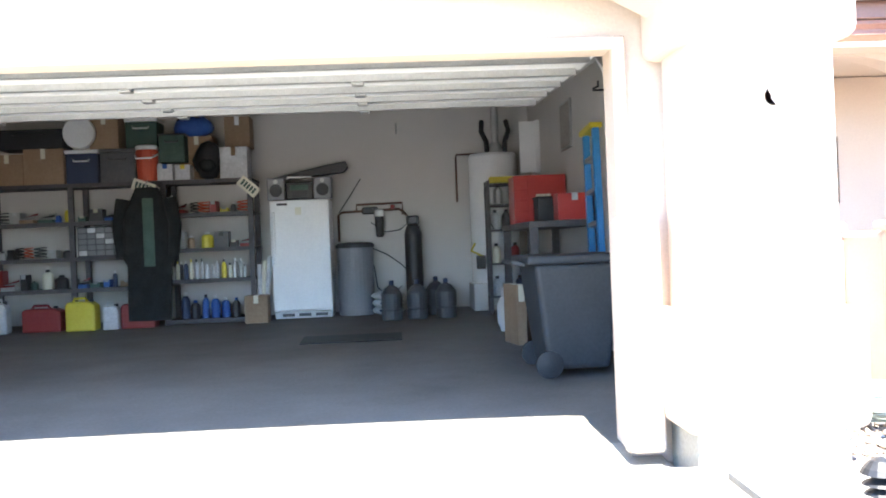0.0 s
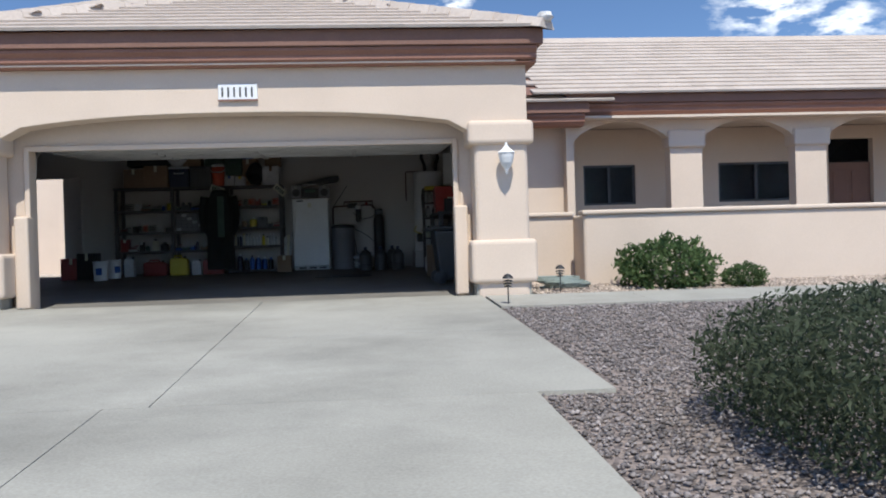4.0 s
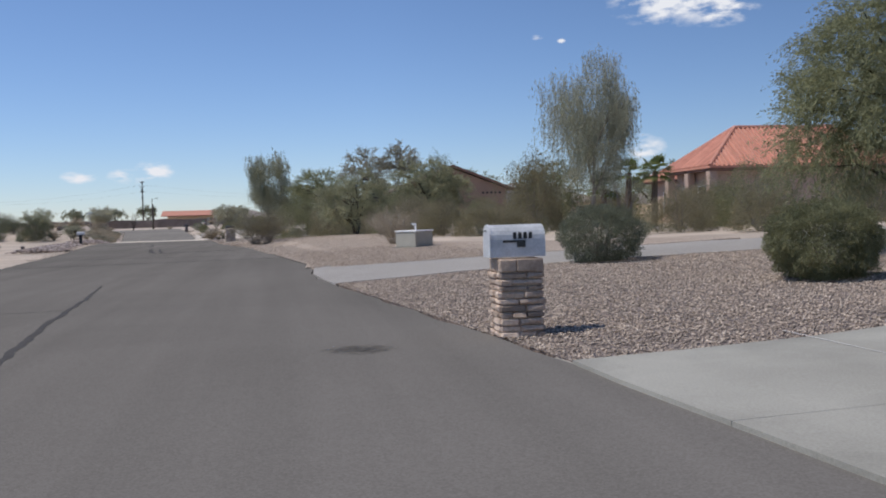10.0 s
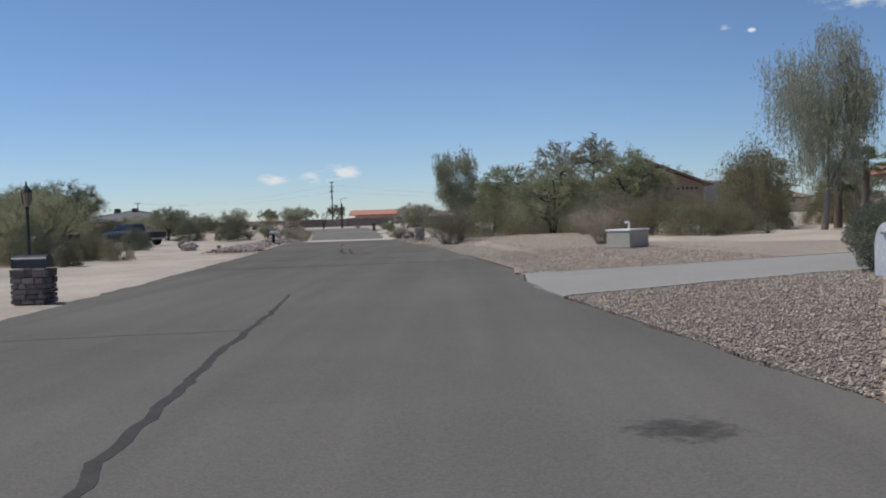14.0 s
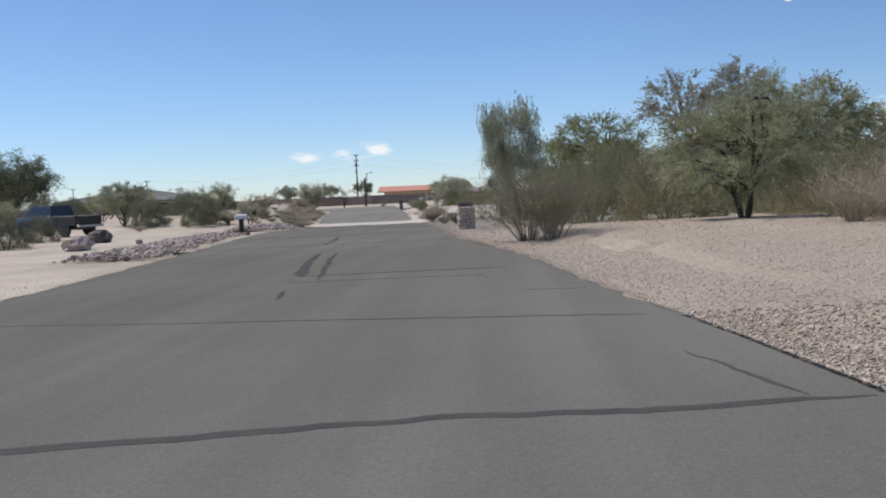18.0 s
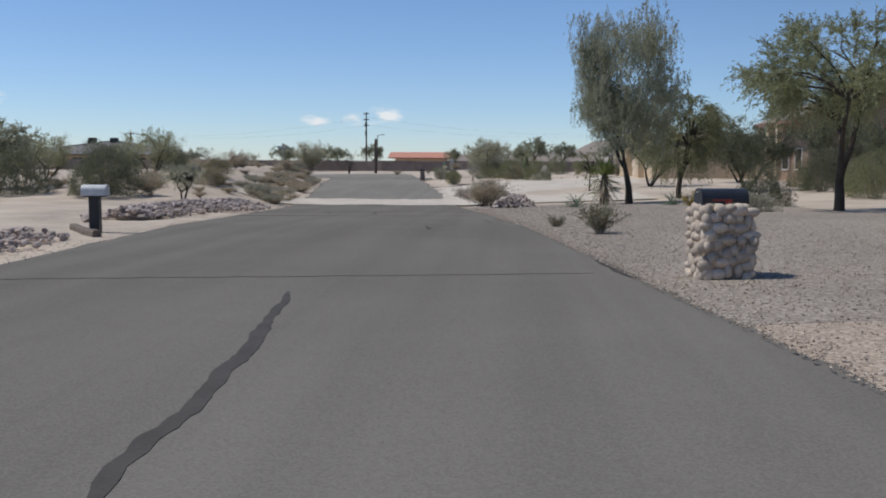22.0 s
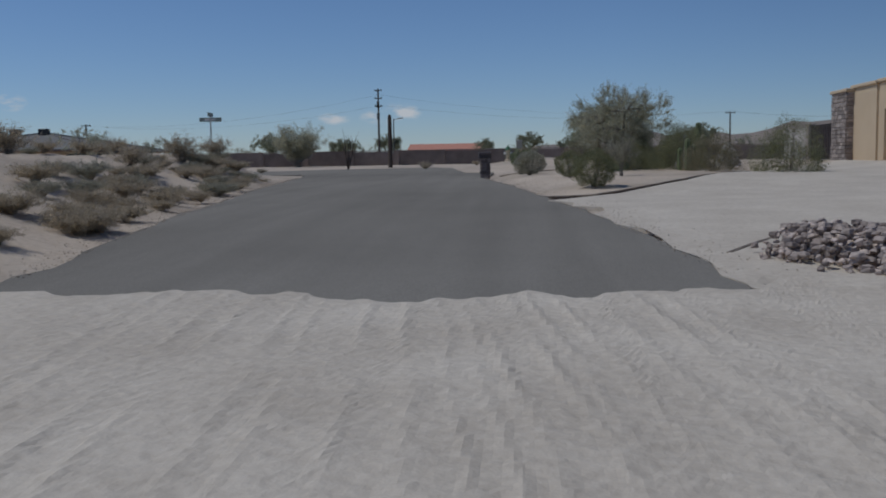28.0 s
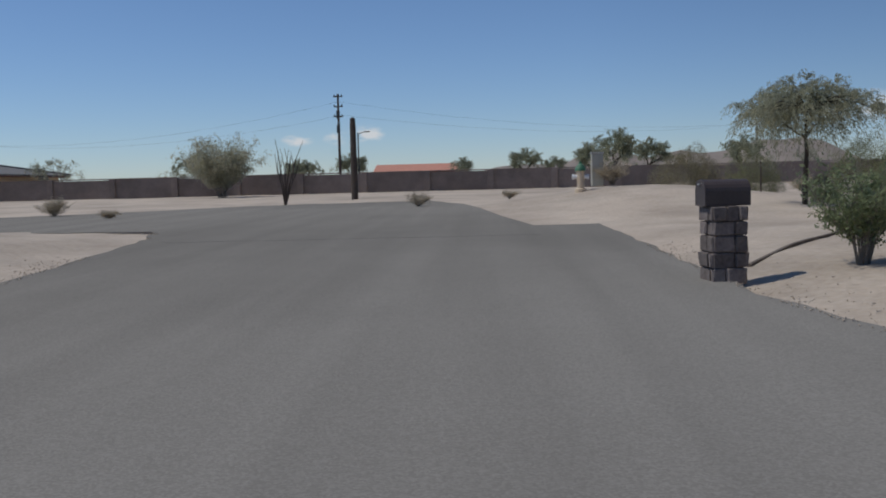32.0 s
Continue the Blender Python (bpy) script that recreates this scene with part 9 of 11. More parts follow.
part("case", rounded(Mesh().prism([(-0.5, 0), (0.52, -0.02), (0.58, 0.04), (0.56, 0.13), (0.3, 0.12), (-0.5, 0.05)], -0.08, 0.08), 0.015, 2), BLACK, cs)

# water softener, filter, pipes
ws = thing("water_softener", "grey round brine tank with a black lid", "water softener", pose(-2.93, 9.45, slab_z(9.4)))
part("tank", Mesh().lathe([(0.23, 0), (0.245, 0.02), (0.25, 0.9), (0.255, 0.93)], 28), TANK_GREY, ws, smooth=False)
part("lid", Mesh().lathe([(0.265, 0.92), (0.265, 0.96), (0.24, 0.985), (0.1, 1.0)], 28), BLACK, ws)
rt = thing("resin_tank", "slim black resin tank with a control head", "water softener", pose(-2.12, 9.55, slab_z(9.5)))
part("tank", Mesh().lathe([(0.09, 0), (0.12, 0.06), (0.12, 1.08), (0.09, 1.18), (0.05, 1.22)], 20), BLACK, rt)
part("head", Mesh().box(-0.09, 0.09, -0.11, 0.1, 1.2, 1.33, 0.02), BLACK, rt)
part("gauge", Mesh().lathe([(0.05, -0.112), (0.045, -0.12)], 12, (0, 0, 1.27), "y"), GREY_BIN, rt)
wf = thing("filter_pipes", "copper pipes and a black filter on the wall", "pipes")
part("pipe", Mesh().tube([(-3.16, 9.8, 1.95), (-3.16, 9.8, 2.32), (-3.1, 9.8, 2.36), (-2.3, 9.8, 2.38), (-2.24, 9.8, 2.34), (-2.2, 9.6, 2.28)], 0.018, 8), COPPER, wf)
part("pipe", Mesh().tube([(-2.9, 9.84, 2.37), (-2.9, 9.84, 2.46), (-2.25, 9.84, 2.47), (-2.25, 9.84, 2.3)], 0.016, 8), COPPER, wf)
part("valve", Mesh().box(-2.82, -2.6, 9.7, 9.84, 2.32, 2.42, 0.015), DARK_METAL, wf)
part("filter_head", Mesh().lathe([(0.07, 2.28), (0.07, 2.36), (0.04, 2.38)], 14, (-2.58, 9.72, 0)), WHITE, wf)
part("filter_bowl", Mesh().lathe([(0.04, 1.99), (0.055, 2.02), (0.06, 2.26), (0.07, 2.28)], 14, (-2.58, 9.72, 0)), BLACK, wf)
part("red_valve", Mesh().box(-2.42, -2.36, 9.68, 9.76, 2.38, 2.44, 0.01), RED_CAN, wf)
for pts in ([(-2.7, 9.75, 2.2), (-2.5, 9.7, 2.06), (-2.3, 9.65, 2.08), (-2.15, 9.6, 2.2)], [(-2.72, 9.7, 1.85), (-2.5, 9.72, 1.75), (-2.3, 9.7, 1.6), (-2.2, 9.66, 1.5)], [(-3.15, 9.82, 2.35), (-2.98, 9.85, 2.6), (-2.83, 9.86, 2.83)], [(-2.68, 9.6, 1.6), (-2.64, 9.5, 1.3), (-2.5, 9.45, 1.15), (-2.3, 9.5, 1.3)]):
    part("tubing", Mesh().tube(pts, 0.009, 6), GREY_BIN, wf)
for i in range(3):
    sk = thing("salt_bag", "white printed salt bag stacked on the floor", "bag", pose(-2.5, 9.3, slab_z(9.3) + 0.1 * i, 0, 0, 5 * i), "salt bags")
    part("bag", Mesh().blob((0, 0, 0.06), (0.23, 0.16, 0.065), 60 + i, 12, 0.06), BOX_WHITE, sk, smooth=True)
    part("bar", Mesh().box(-0.12, 0.1, -0.163, -0.15, 0.05, 0.075), NAVY, sk)


def water_bottle(x, y):
    t = thing("water_bottle", "large dark blue water bottle on the floor", "bottle", pose(x, y, slab_z(y)), "water bottles")
    part("body", Mesh().lathe([(0.12, 0), (0.135, 0.02), (0.135, 0.12), (0.125, 0.14), (0.135, 0.16), (0.135, 0.34), (0.08, 0.42), (0.03, 0.45)], 18), GREY_BIN, t)
    part("neck", Mesh().lathe([(0.032, 0.45), (0.032, 0.5), (0.02, 0.51)], 12), NAVY, t)


for x, y in ((-1.86, 9.0), (-2.12, 8.6), (-2.45, 8.55), (-1.75, 8.6)):
    water_bottle(x, y)

# water heater on its stand, with flue and pipes
wh = thing("water_heater", "tall white water heater with flexible black hoses", "water heater", pose(-0.98, 9.48, 0))
part("tank", Mesh().lathe([(0.33, 1.3), (0.335, 1.33), (0.335, 3.04), (0.31, 3.08), (0.05, 3.1)], 32), WHITE, wh, smooth=False)
part("stand", Mesh().box(-0.36, 0.36, -0.36, 0.36, slab_z(9.4), 1.3, 0.01), DRYWALL, wh)
part("flue", Mesh().lathe([(0.05, 3.1), (0.05, 3.98)], 14, (0.05, 0, 0)), STEEL, wh)
part("flue_hood", Mesh().lathe([(0.12, 3.1), (0.12, 3.14), (0.06, 3.24)], 14, (0.05, 0, 0)), STEEL, wh)
for s in (-1, 1):
    part("hose", Mesh().tube([(0.05 + s * 0.12, -0.05, 3.08), (0.05 + s * 0.13, -0.06, 3.25), (0.05 + s * 0.19, 0, 3.4), (0.05 + s * 0.17, 0.1, 3.55)], 0.035, 8), BLACK, wh)
part("overflow_pipe", Mesh().tube([(-0.2, 0.05, 3.06), (-0.2, 0.1, 3.1), (-0.49, 0.12, 3.1), (-0.5, 0.12, 3.06), (-0.5, 0.12, 2.44)], 0.014, 6), COPPER, wh)
part("gas_line", Mesh().tube([(-0.3, -0.16, 1.85), (-0.36, -0.2, 1.75), (-0.2, -0.34, 1.66)], 0.014, 6), YELLOW_PLASTIC, wh)
part("control", Mesh().box(-0.3, -0.18, -0.36, -0.26, 1.5, 1.68, 0.01), DARK_METAL, wh)
# small shelf before the heater
ut_ = thing("utility_shelf", "small dark metal shelf crowded with jars and tools", "shelves", pose(-0.86, 8.85, 0))
for x in (-0.28, 0.28):
    for y in (-0.15, 0.15):
        part("post", Mesh().box(x - 0.02, x + 0.02, y - 0.02, y + 0.02, slab_z(8.8), 2.66), SHELF, ut_)
for z in (1.15, 1.58, 2.02, 2.35, 2.62):
    part("shelf_board", Mesh().box(-0.3, 0.3, -0.17, 0.17, z - 0.025, z), SHELF, ut_)
for i, (x, z, m1) in enumerate(((-1.05, 2.02, BOX_WHITE), (-0.9, 2.02, GREY_BIN), (-0.72, 2.02, BOX_WHITE), (-1.05, 1.58, CREAM), (-0.8, 1.58, RED_CAN), (-1.0, 2.35, STEEL), (-0.78, 2.35, BLACK), (-1.05, 1.15, BOX_WHITE), (-0.75, 1.15, NAVY))):
    bottle(x, 8.8, z, 0.06, 0.26, m1, BLACK, "jar", "jar standing on the small metal shelf", "jar")
yt = thing("yellow_level", "long yellow tool lying on the small shelf", "tool", pose(-0.88, 8.72, 2.625))
part("bar", Mesh().box(-0.24, 0.24, -0.03, 0.03, 0, 0.085, 0.008), YELLOW_PLASTIC, yt)
part("cord", Mesh().tube([(-0.24, 0, 0.05), (-0.31, -0.02, -0.1), (-0.3, -0.02, -0.4), (-0.2, 0, -0.6)], 0.008, 5), BLACK, yt)

# red tool cabinet, workbench clutter, wheeled bin along the right wall
tc = thing("tool_cabinet", "red steel tool chest on a dark bench", "tool chest", pose(-0.72, 7.3, 2.05))
part("chest", rounded(Mesh().box(-0.3, 0.3, -0.22, 0.25, 0, 0.55), 0.015, 2), TOOL_RED, tc)
part("badge", Mesh().box(-0.05, 0.12, -0.226, -0.219, 0.27, 0.33, 0.01), CREAM, tc)
for k in range(4):
    part("drawer", Mesh().box(-0.29, -0.14, -0.232, -0.222, 0.04 + k * 0.12, 0.14 + k * 0.12, 0.004), TOOL_RED, tc)
bn = thing("workbench", "dark wooden workbench with things stored below", "workbench", pose(-0.75, 6.7, 0))
part("top", Mesh().box(-0.35, 0.33, -1.2, 0.95, 1.98, 2.045, 0.006), SHELF, bn)
for x in (-0.3, 0.28):
    for y in (-1.15, 0.9):
        part("leg", Mesh().box(x - 0.04, x + 0.04, y - 0.04, y + 0.04, slab_z(6.5) - 0.02, 1.98), SHELF, bn)
part("lower_shelf", Mesh().box(-0.33, 0.3, -1.15, 0.9, 1.2, 1.24), SHELF, bn)
crate("small_box", "dark blue box below the workbench", "box", -0.8, 6.0, 1.242, 0.35, 0.3, 0.32, NAVY)
crate("small_box", "red box below the workbench", "box", -0.8, 6.5, 1.242, 0.3, 0.3, 0.28, RED_CAN)
crate("small_box", "red printed carton on the workbench", "box", -0.62, 5.75, 2.05, 0.34, 0.25, 0.26, TOOL_RED, tape=BOX_WHITE)
crate("power_tool_case", "black power tool case on the workbench", "case", -0.72, 6.3, 2.05, 0.36, 0.3, 0.24, BLACK, BLACK, 0.02)
pt = thing("propane_tank", "white propane tank with a collar", "gas tank", pose(-1.12, 7.0, slab_z(7.0)))
part("tank", Mesh().lathe([(0.11, 0), (0.12, 0.03), (0.15, 0.1), (0.15, 0.3), (0.11, 0.38), (0.05, 0.4)], 20), WHITE, pt, smooth=True)
part("collar", Mesh().lathe([(0.1, 0.38), (0.1, 0.48), (0.09, 0.48), (0.09, 0.38)], 16), WHITE, pt)
part("valve", Mesh().lathe([(0.03, 0.39), (0.03, 0.46)], 8), DARK_METAL, pt)
wb = thing("wheeled_bin", "charcoal wheeled rubbish bin with a lid", "bin", pose(-0.98, 4.3, slab_z(4.3), 0, 0, 90))
part("body", rounded(Mesh().add([(-0.36, -0.26, 0.06), (0.36, -0.26, 0.06), (0.36, 0.24, 0.06), (-0.36, 0.24, 0.06), (-0.46, -0.34, 0.9), (0.46, -0.34, 0.9), (0.46, 0.34, 0.9), (-0.46, 0.34, 0.9)], [(3, 2, 1, 0), (4, 5, 6, 7), (0, 1, 5, 4), (1, 2, 6, 5), (2, 3, 7, 6), (3, 0, 4, 7)]), 0.04, 3), BIN_DARK, wb)
part("lid", rounded(Mesh().box(-0.49, 0.49, -0.38, 0.4, 0.9, 0.97), 0.025, 2), BIN_DARK, wb)
part("handle", Mesh().tube([(-0.35, 0.4, 0.9), (-0.35, 0.48, 0.92), (0.35, 0.48, 0.92), (0.35, 0.4, 0.9)], 0.018, 6), BIN_DARK, wb)
for s in (-1, 1):
    part("wheel", Mesh().lathe([(0.11, s * 0.38), (0.11, s * 0.43), (0.02, s * 0.44)], 14, (0, 0.24, 0.11), "x"), BLACK, wb)
crate("carton", "flattened brown carton leaning by the bench", "box", -1.2, 6.0, slab_z(6.0), 0.1, 0.4, 0.6, CARTON, turn=12)
ld = thing("step_ladder", "blue fibreglass ladder leaning on the wall", "ladder", pose(-0.55, 5.0, slab_z(5.0), -4, 0, 0))
for y in (-0.2, 0.2):
    part("rail", Mesh().box(-0.03, 0.03, y - 0.035, y + 0.035, 0, 2.05, 0.006), LADDER_BLUE, ld)
for k in range(6):
    part("step", Mesh().box(-0.03, 0.03, -0.17, 0.17, 0.28 + k * 0.3, 0.32 + k * 0.3), STEEL, ld)
part("ladder_top", Mesh().box(-0.06, 0.06, -0.24, 0.24, 2.05, 2.1, 0.01), YELLOW_PLASTIC, ld)
# on the walls
po = thing("poster", "small framed grey picture on the garage wall", "poster", pose(-0.41, 7.0, 3.13))
part("frame", Mesh().box(-0.015, 0.01, -0.3, 0.3, -0.26, 0.28, 0.004), STEEL, po)
part("sheet", Mesh().box(-0.018, -0.014, -0.27, 0.27, -0.23, 0.25), GREY_GRAVEL, po)
bk = thing("breaker_panel", "white breaker panel with its door ajar", "breaker panel", pose(-0.42, 9.1, 3.1))
part("box", Mesh().box(-0.04, 0.02, -0.22, 0.22, -0.36, 0.36, 0.008), WHITE, bk)
part("door", Mesh().box(-0.26, -0.04, -0.24, -0.225, -0.34, 0.34, 0.004), WHITE, bk)
for y, z in ((6.0, 3.62), (4.9, 3.2)):
    hk = thing("wall_hook", "bent steel hook on the garage wall", "hook", pose(-0.42, y, z))
    part("hook", Mesh().tube([(0, 0.1, 0), (-0.12, 0.1, 0), (-0.14, 0, 0.0), (-0.12, -0.1, 0), (-0.12, -0.1, 0.05)], 0.01, 6), DARK_METAL, hk)
hook2 = thing("ceiling_hook", "small hanging hook below the garage ceiling", "hook", pose(-2.3, 9.85, 3.45))
part("hook", Mesh().tube([(0, 0, 0.15), (0, -0.04, 0), (0, -0.07, 0.03)], 0.012, 6), STEEL, hook2)
# by the back doorway
bu = thing("paint_bucket", "white bucket with a blue label on the garage floor", "bucket", pose(-7.85, 7.9, slab_z(7.9)))
part("pail", Mesh().lathe([(0.13, 0), (0.135, 0.02), (0.15, 0.36), (0.158, 0.37), (0.155, 0.4)], 20), WHITE, bu)
part("label", Mesh().box(-0.06, 0.06, -0.152, -0.14, 0.12, 0.26), BLUE, bu)
bu2 = copy_thing(bu, Matrix.Identity(4))
bu2.matrix_basis = pose(-7.75, 8.55, slab_z(8.55), 0, 0, 40)
for i, (x, h, mat) in enumerate(((-8.25, 0.55, BLACK), (-8.6, 0.45, RED_CAN))):
    crate("garden_bag", ("black rubbish bag on the garage floor", "dark red box on the garage floor")[i], "bag", x, 8.5, slab_z(8.5), 0.4, 0.36, h, mat, turn=10 * i)
fm = thing("floor_mat", "dark worn mat on the garage floor", "mat", pose(-2.9, 6.9, slab_z(6.9), 1.8, 0, 0))
part("mat", Mesh().box(-0.55, 0.55, -0.3, 0.3, 0.002, 0.014, 0.003), BLACK, fm)

# ---- the neighbourhood further off ----
RED_TILE = paint("orange_red_barrel_tile", (0.50, 0.215, 0.15), (0.66, 0.32, 0.23), 0.85, 2.0, 14.0, 0.2, 0.01, vary=0.12)
PINK_WALL = paint("pinkish_stucco", (0.42, 0.30, 0.24), (0.50, 0.37, 0.30), 0.92, 0.8, 40.0, 0.3, 0.006)
BROWN_WALL = paint("brown_stucco", (0.27, 0.185, 0.14), (0.34, 0.24, 0.185), 0.92, 0.8, 40.0, 0.3, 0.006)
BROWN_ROOF = paint("weathered_brown_tile", (0.20, 0.155, 0.125), (0.31, 0.25, 0.20), 0.9, 2.0, 15.0, 0.3, 0.01)
GREY_ROOF = paint("grey_shingle_roof", (0.13, 0.125, 0.12), (0.22, 0.21, 0.20), 0.9, 1.5, 15.0, 0.3, 0.01)
CREAM_WALL = paint("cream_tan_stucco", (0.52, 0.40, 0.265), (0.60, 0.475, 0.33), 0.92, 0.8, 40.0, 0.3, 0.006)
BLOCK = paint("brown_slump_block", (0.20, 0.155, 0.132), (0.31, 0.25, 0.215), 0.95, 1.0, 12.0, 0.4, 0.01, vary=0.12, stains=0.25)
BLOCK_PALE = paint("grey_block", (0.38, 0.35, 0.32), (0.48, 0.45, 0.41), 0.95, 1.0, 12.0, 0.3, 0.01, vary=0.08)
VENEER = paint("mixed_ledge_veneer", (0.16, 0.13, 0.115), (0.42, 0.36, 0.32), 0.9, 4.0, 20.0, 0.4, 0.01, vary=0.35)
POLE = paint("weathered_pole_wood", (0.05, 0.038, 0.03), (0.11, 0.085, 0.07), 0.95, 3.0, 25.0, 0.4, 0.006)
TRUNK = paint("fibrous_palm_trunk", (0.10, 0.075, 0.055), (0.20, 0.15, 0.11), 0.95, 6.0, 30.0, 0.6, 0.02)
PALM_LEAF = foliage("palm_fronds", (0.10, 0.13, 0.05), (0.24, 0.27, 0.10))
AGAVE = foliage("blue_green_agave", (0.13, 0.16, 0.11), (0.24, 0.28, 0.19))
CACTUS = paint("dull_green_cactus", (0.09, 0.11, 0.05), (0.16, 0.19, 0.09), 0.8, 5.0, 40.0, 0.4, 0.01)
HILL = paint("hazy_desert_hill", (0.20, 0.165, 0.14), (0.30, 0.25, 0.215), 1.0, 0.004, 0.03, 0.6, 6.0)


def ribbed(parent, corners, label=""):
    """A slope of barrel tiles: corners are eave start, eave end, ridge end, ridge start; rows of half-round covers run up it."""
    a, c, d, e = [Vector(p) for p in corners]
    u = (c - a).normalized()
    nrm = u.cross((d + e) / 2 - (a + c) / 2).normalized()
    up = nrm.cross(u).normalized()
    if up.z < 0:
        up, nrm = -up, -nrm
    if nrm.z < 0:
        nrm = -nrm
    w, hgt = (c - a).length, ((e - a).dot(up))
    s0, s1 = (e - a).dot(u), (d - a).dot(u)
    slope = part("roof_plane", Mesh().add([tuple(p) for p in (a, c, d, e)] + [tuple(p - Vector((0, 0, 0.12))) for p in (a, c, d, e)], [(0, 1, 2, 3), (4, 7, 6, 5), (0, 4, 5, 1), (1, 5, 6, 2), (2, 6, 7, 3), (3, 7, 4, 0)]), RED_TILE, parent)
    m = Mesh()
    k = int(w / 0.3)
    for i in range(k + 1):
        x = w * i / max(1, k)
        top = hgt
        if s0 > 0 and x < s0:
            top = hgt * x / s0
        if s1 < w and x > s1:
            top = hgt * (w - x) / (w - s1)
        if top > 0.3:
            m.tube([tuple(a + u * x + nrm * 0.03), tuple(a + u * x + up * (top - 0.05) + nrm * 0.03)], 0.075, 6)
    part("barrel_tiles", m, RED_TILE, slope, kind="stuff")


def hip_roof(parent, x0, x1, y0, y1, eave, top, ribs=True, mat=None):
    """Four slopes over a rectangle, with the ridge along its longer side, and half-round hips."""
    r = min(x1 - x0, y1 - y0) / 2
    if x1 - x0 > y1 - y0:
        p, q = (x0 + r, (y0 + y1) / 2, top), (x1 - r, (y0 + y1) / 2, top)
    else:
        p, q = ((x0 + x1) / 2, y0 + r, top), ((x0 + x1) / 2, y1 - r, top)
    A, B, C, D = (x0, y0, eave), (x1, y0, eave), (x1, y1, eave), (x0, y1, eave)
    along = x1 - x0 > y1 - y0
    planes = [(A, B, q, p), (C, D, p, q), (B, C, q, q), (D, A, p, p)] if along else [(B, C, q, p), (D, A, p, q), (A, B, p, p), (C, D, q, q)]
    for f in planes:
        if ribs:
            ribbed(parent, f)
        else:
            part("roof_plane", Mesh().add([tuple(v) for v in f] + [(v[0], v[1], v[2] - 0.15) for v in f], [(0, 1, 2, 3), (4, 7, 6, 5), (0, 4, 5, 1), (1, 5, 6, 2), (3, 7, 4, 0)]), mat, parent)
    hips = [(A, p), (D, p), (B, q), (C, q), (p, q)] if along else [(A, p), (B, p), (C, q), (D, q), (p, q)]
    for s, e in hips:
        if (Vector(s) - Vector(e)).length > 0.3:
            part("hip_cap", Mesh().tube([tuple(Vector(s) + Vector((0, 0, 0.06))), tuple(Vector(e) + Vector((0, 0, 0.06)))], 0.11, 6), RED_TILE if ribs else mat, parent)
    part("eave_board", Mesh().box(x0 + 0.1, x1 - 0.1, y0 + 0.1, y1 - 0.1, eave - 0.28, eave - 0.1), FASCIA_DARK, parent)


def opening(parent, x0, x1, y, z0, z1, n=2):
    """A window in a wall that faces -y."""
    w = part("window", Mesh().box(x0, x1, y - 0.02, y + 0.02, z0, z1), CAR_GLASS, parent, "dark window in a pale frame")
    for a, b2, c, d in ((x0 - 0.06, x1 + 0.06, z0 - 0.08, z0), (x0 - 0.06, x1 + 0.06, z1, z1 + 0.06), (x0 - 0.06, x0, z0, z1), (x1, x1 + 0.06, z0, z1)):
        part("frame", Mesh().box(a, b2, y - 0.06, y + 0.02, c, d), WHITE, w)


# red-roofed house behind the weeping tree
rh = thing("red_roof_house", "pinkish stucco house with an orange-red barrel tile roof", "house", pose(0, -1.8, 0))
part("wall", Mesh().box(-56.6, -51.2, 7.2, 19.4, -0.2, 3.75), PINK_WALL, rh)
part("wall", Mesh().box(-67.3, -56.6, 10.2, 18.2, -0.2, 3.55), PINK_WALL, rh)
hip_roof(rh, -57.3, -50.5, 6.5, 20.1, 3.85, 6.4)
hip_roof(rh, -68.0, -55.5, 9.5, 18.9, 3.65, 6.15)
for x in (-57.0, -54.0, -51.0):
    part("porch_pillar", Mesh().box(x - 0.25, x + 0.25, 6.6, 7.1, -0.2, 3.7, 0.04), PINK_WALL, rh)
part("low_wall", Mesh().box(-70.0, -57.4, 6.3, 6.5, -0.2, 1.75, 0.03), CREAM_WALL, rh)
opening(rh, -55.6, -54.4, 7.18, 1.3, 2.7)
opening(rh, -53.4, -52.2, 7.18, 1.3, 2.7)
opening(rh, -65.5, -63.6, 10.18, 1.2, 2.6)
opening(rh, -61.0, -59.2, 10.18, 1.2, 2.6)

# brown gabled house among the brush
bh = thing("brown_house", "brown stucco house with a gabled brown tile roof", "house")
part("wall", Mesh().prism([(-5.4, -0.3), (8.4, -0.3), (8.4, 4.75), (1.4, 7.4), (-5.4, 4.75)], -124.2, -115, "x"), BROWN_WALL, bh)
for ya in (9.4, -6.6):
    part("roof_slope", Mesh().prism([(1.4, 7.85), (ya, 4.72), (ya, 4.5), (1.4, 7.6)], -124.4, -114.3, "x"), BROWN_ROOF, bh)
    part("barge_board", Mesh().prism([(1.4, 7.8), (ya, 4.68), (ya, 4.42), (1.4, 7.52)], -114.32, -114.22, "x"), FASCIA_DARK, bh)
part("eave_board", Mesh().box(-124.4, -114.3, -6.66, -6.58, 4.45, 4.7), FASCIA_DARK, bh)
for k in range(5):
    part("gable_vent", Mesh().box(-115.02, -114.96, 5.2 + k * 0.55, 5.5 + k * 0.55, 4.1, 4.35), BLACK, bh)
for x in (-123.6, -121.2, -118.8):
    part("porch_pillar", Mesh().box(x - 0.22, x + 0.22, -6.5, -6.1, -0.2, 4.5, 0.03), CREAM_WALL, bh)
door_ = part("front_door", Mesh().box(-123.0, -121.9, -5.46, -5.38, 0.3, 2.6), BOX_BROWN, bh, "dark front door in the shade of the porch")
part("door_light", Mesh().box(-122.6, -122.3, -5.48, -5.45, 1.4, 2.3), CAR_GLASS, door_)
opening(bh, -120.6, -119.2, -5.42, 1.3, 2.7)
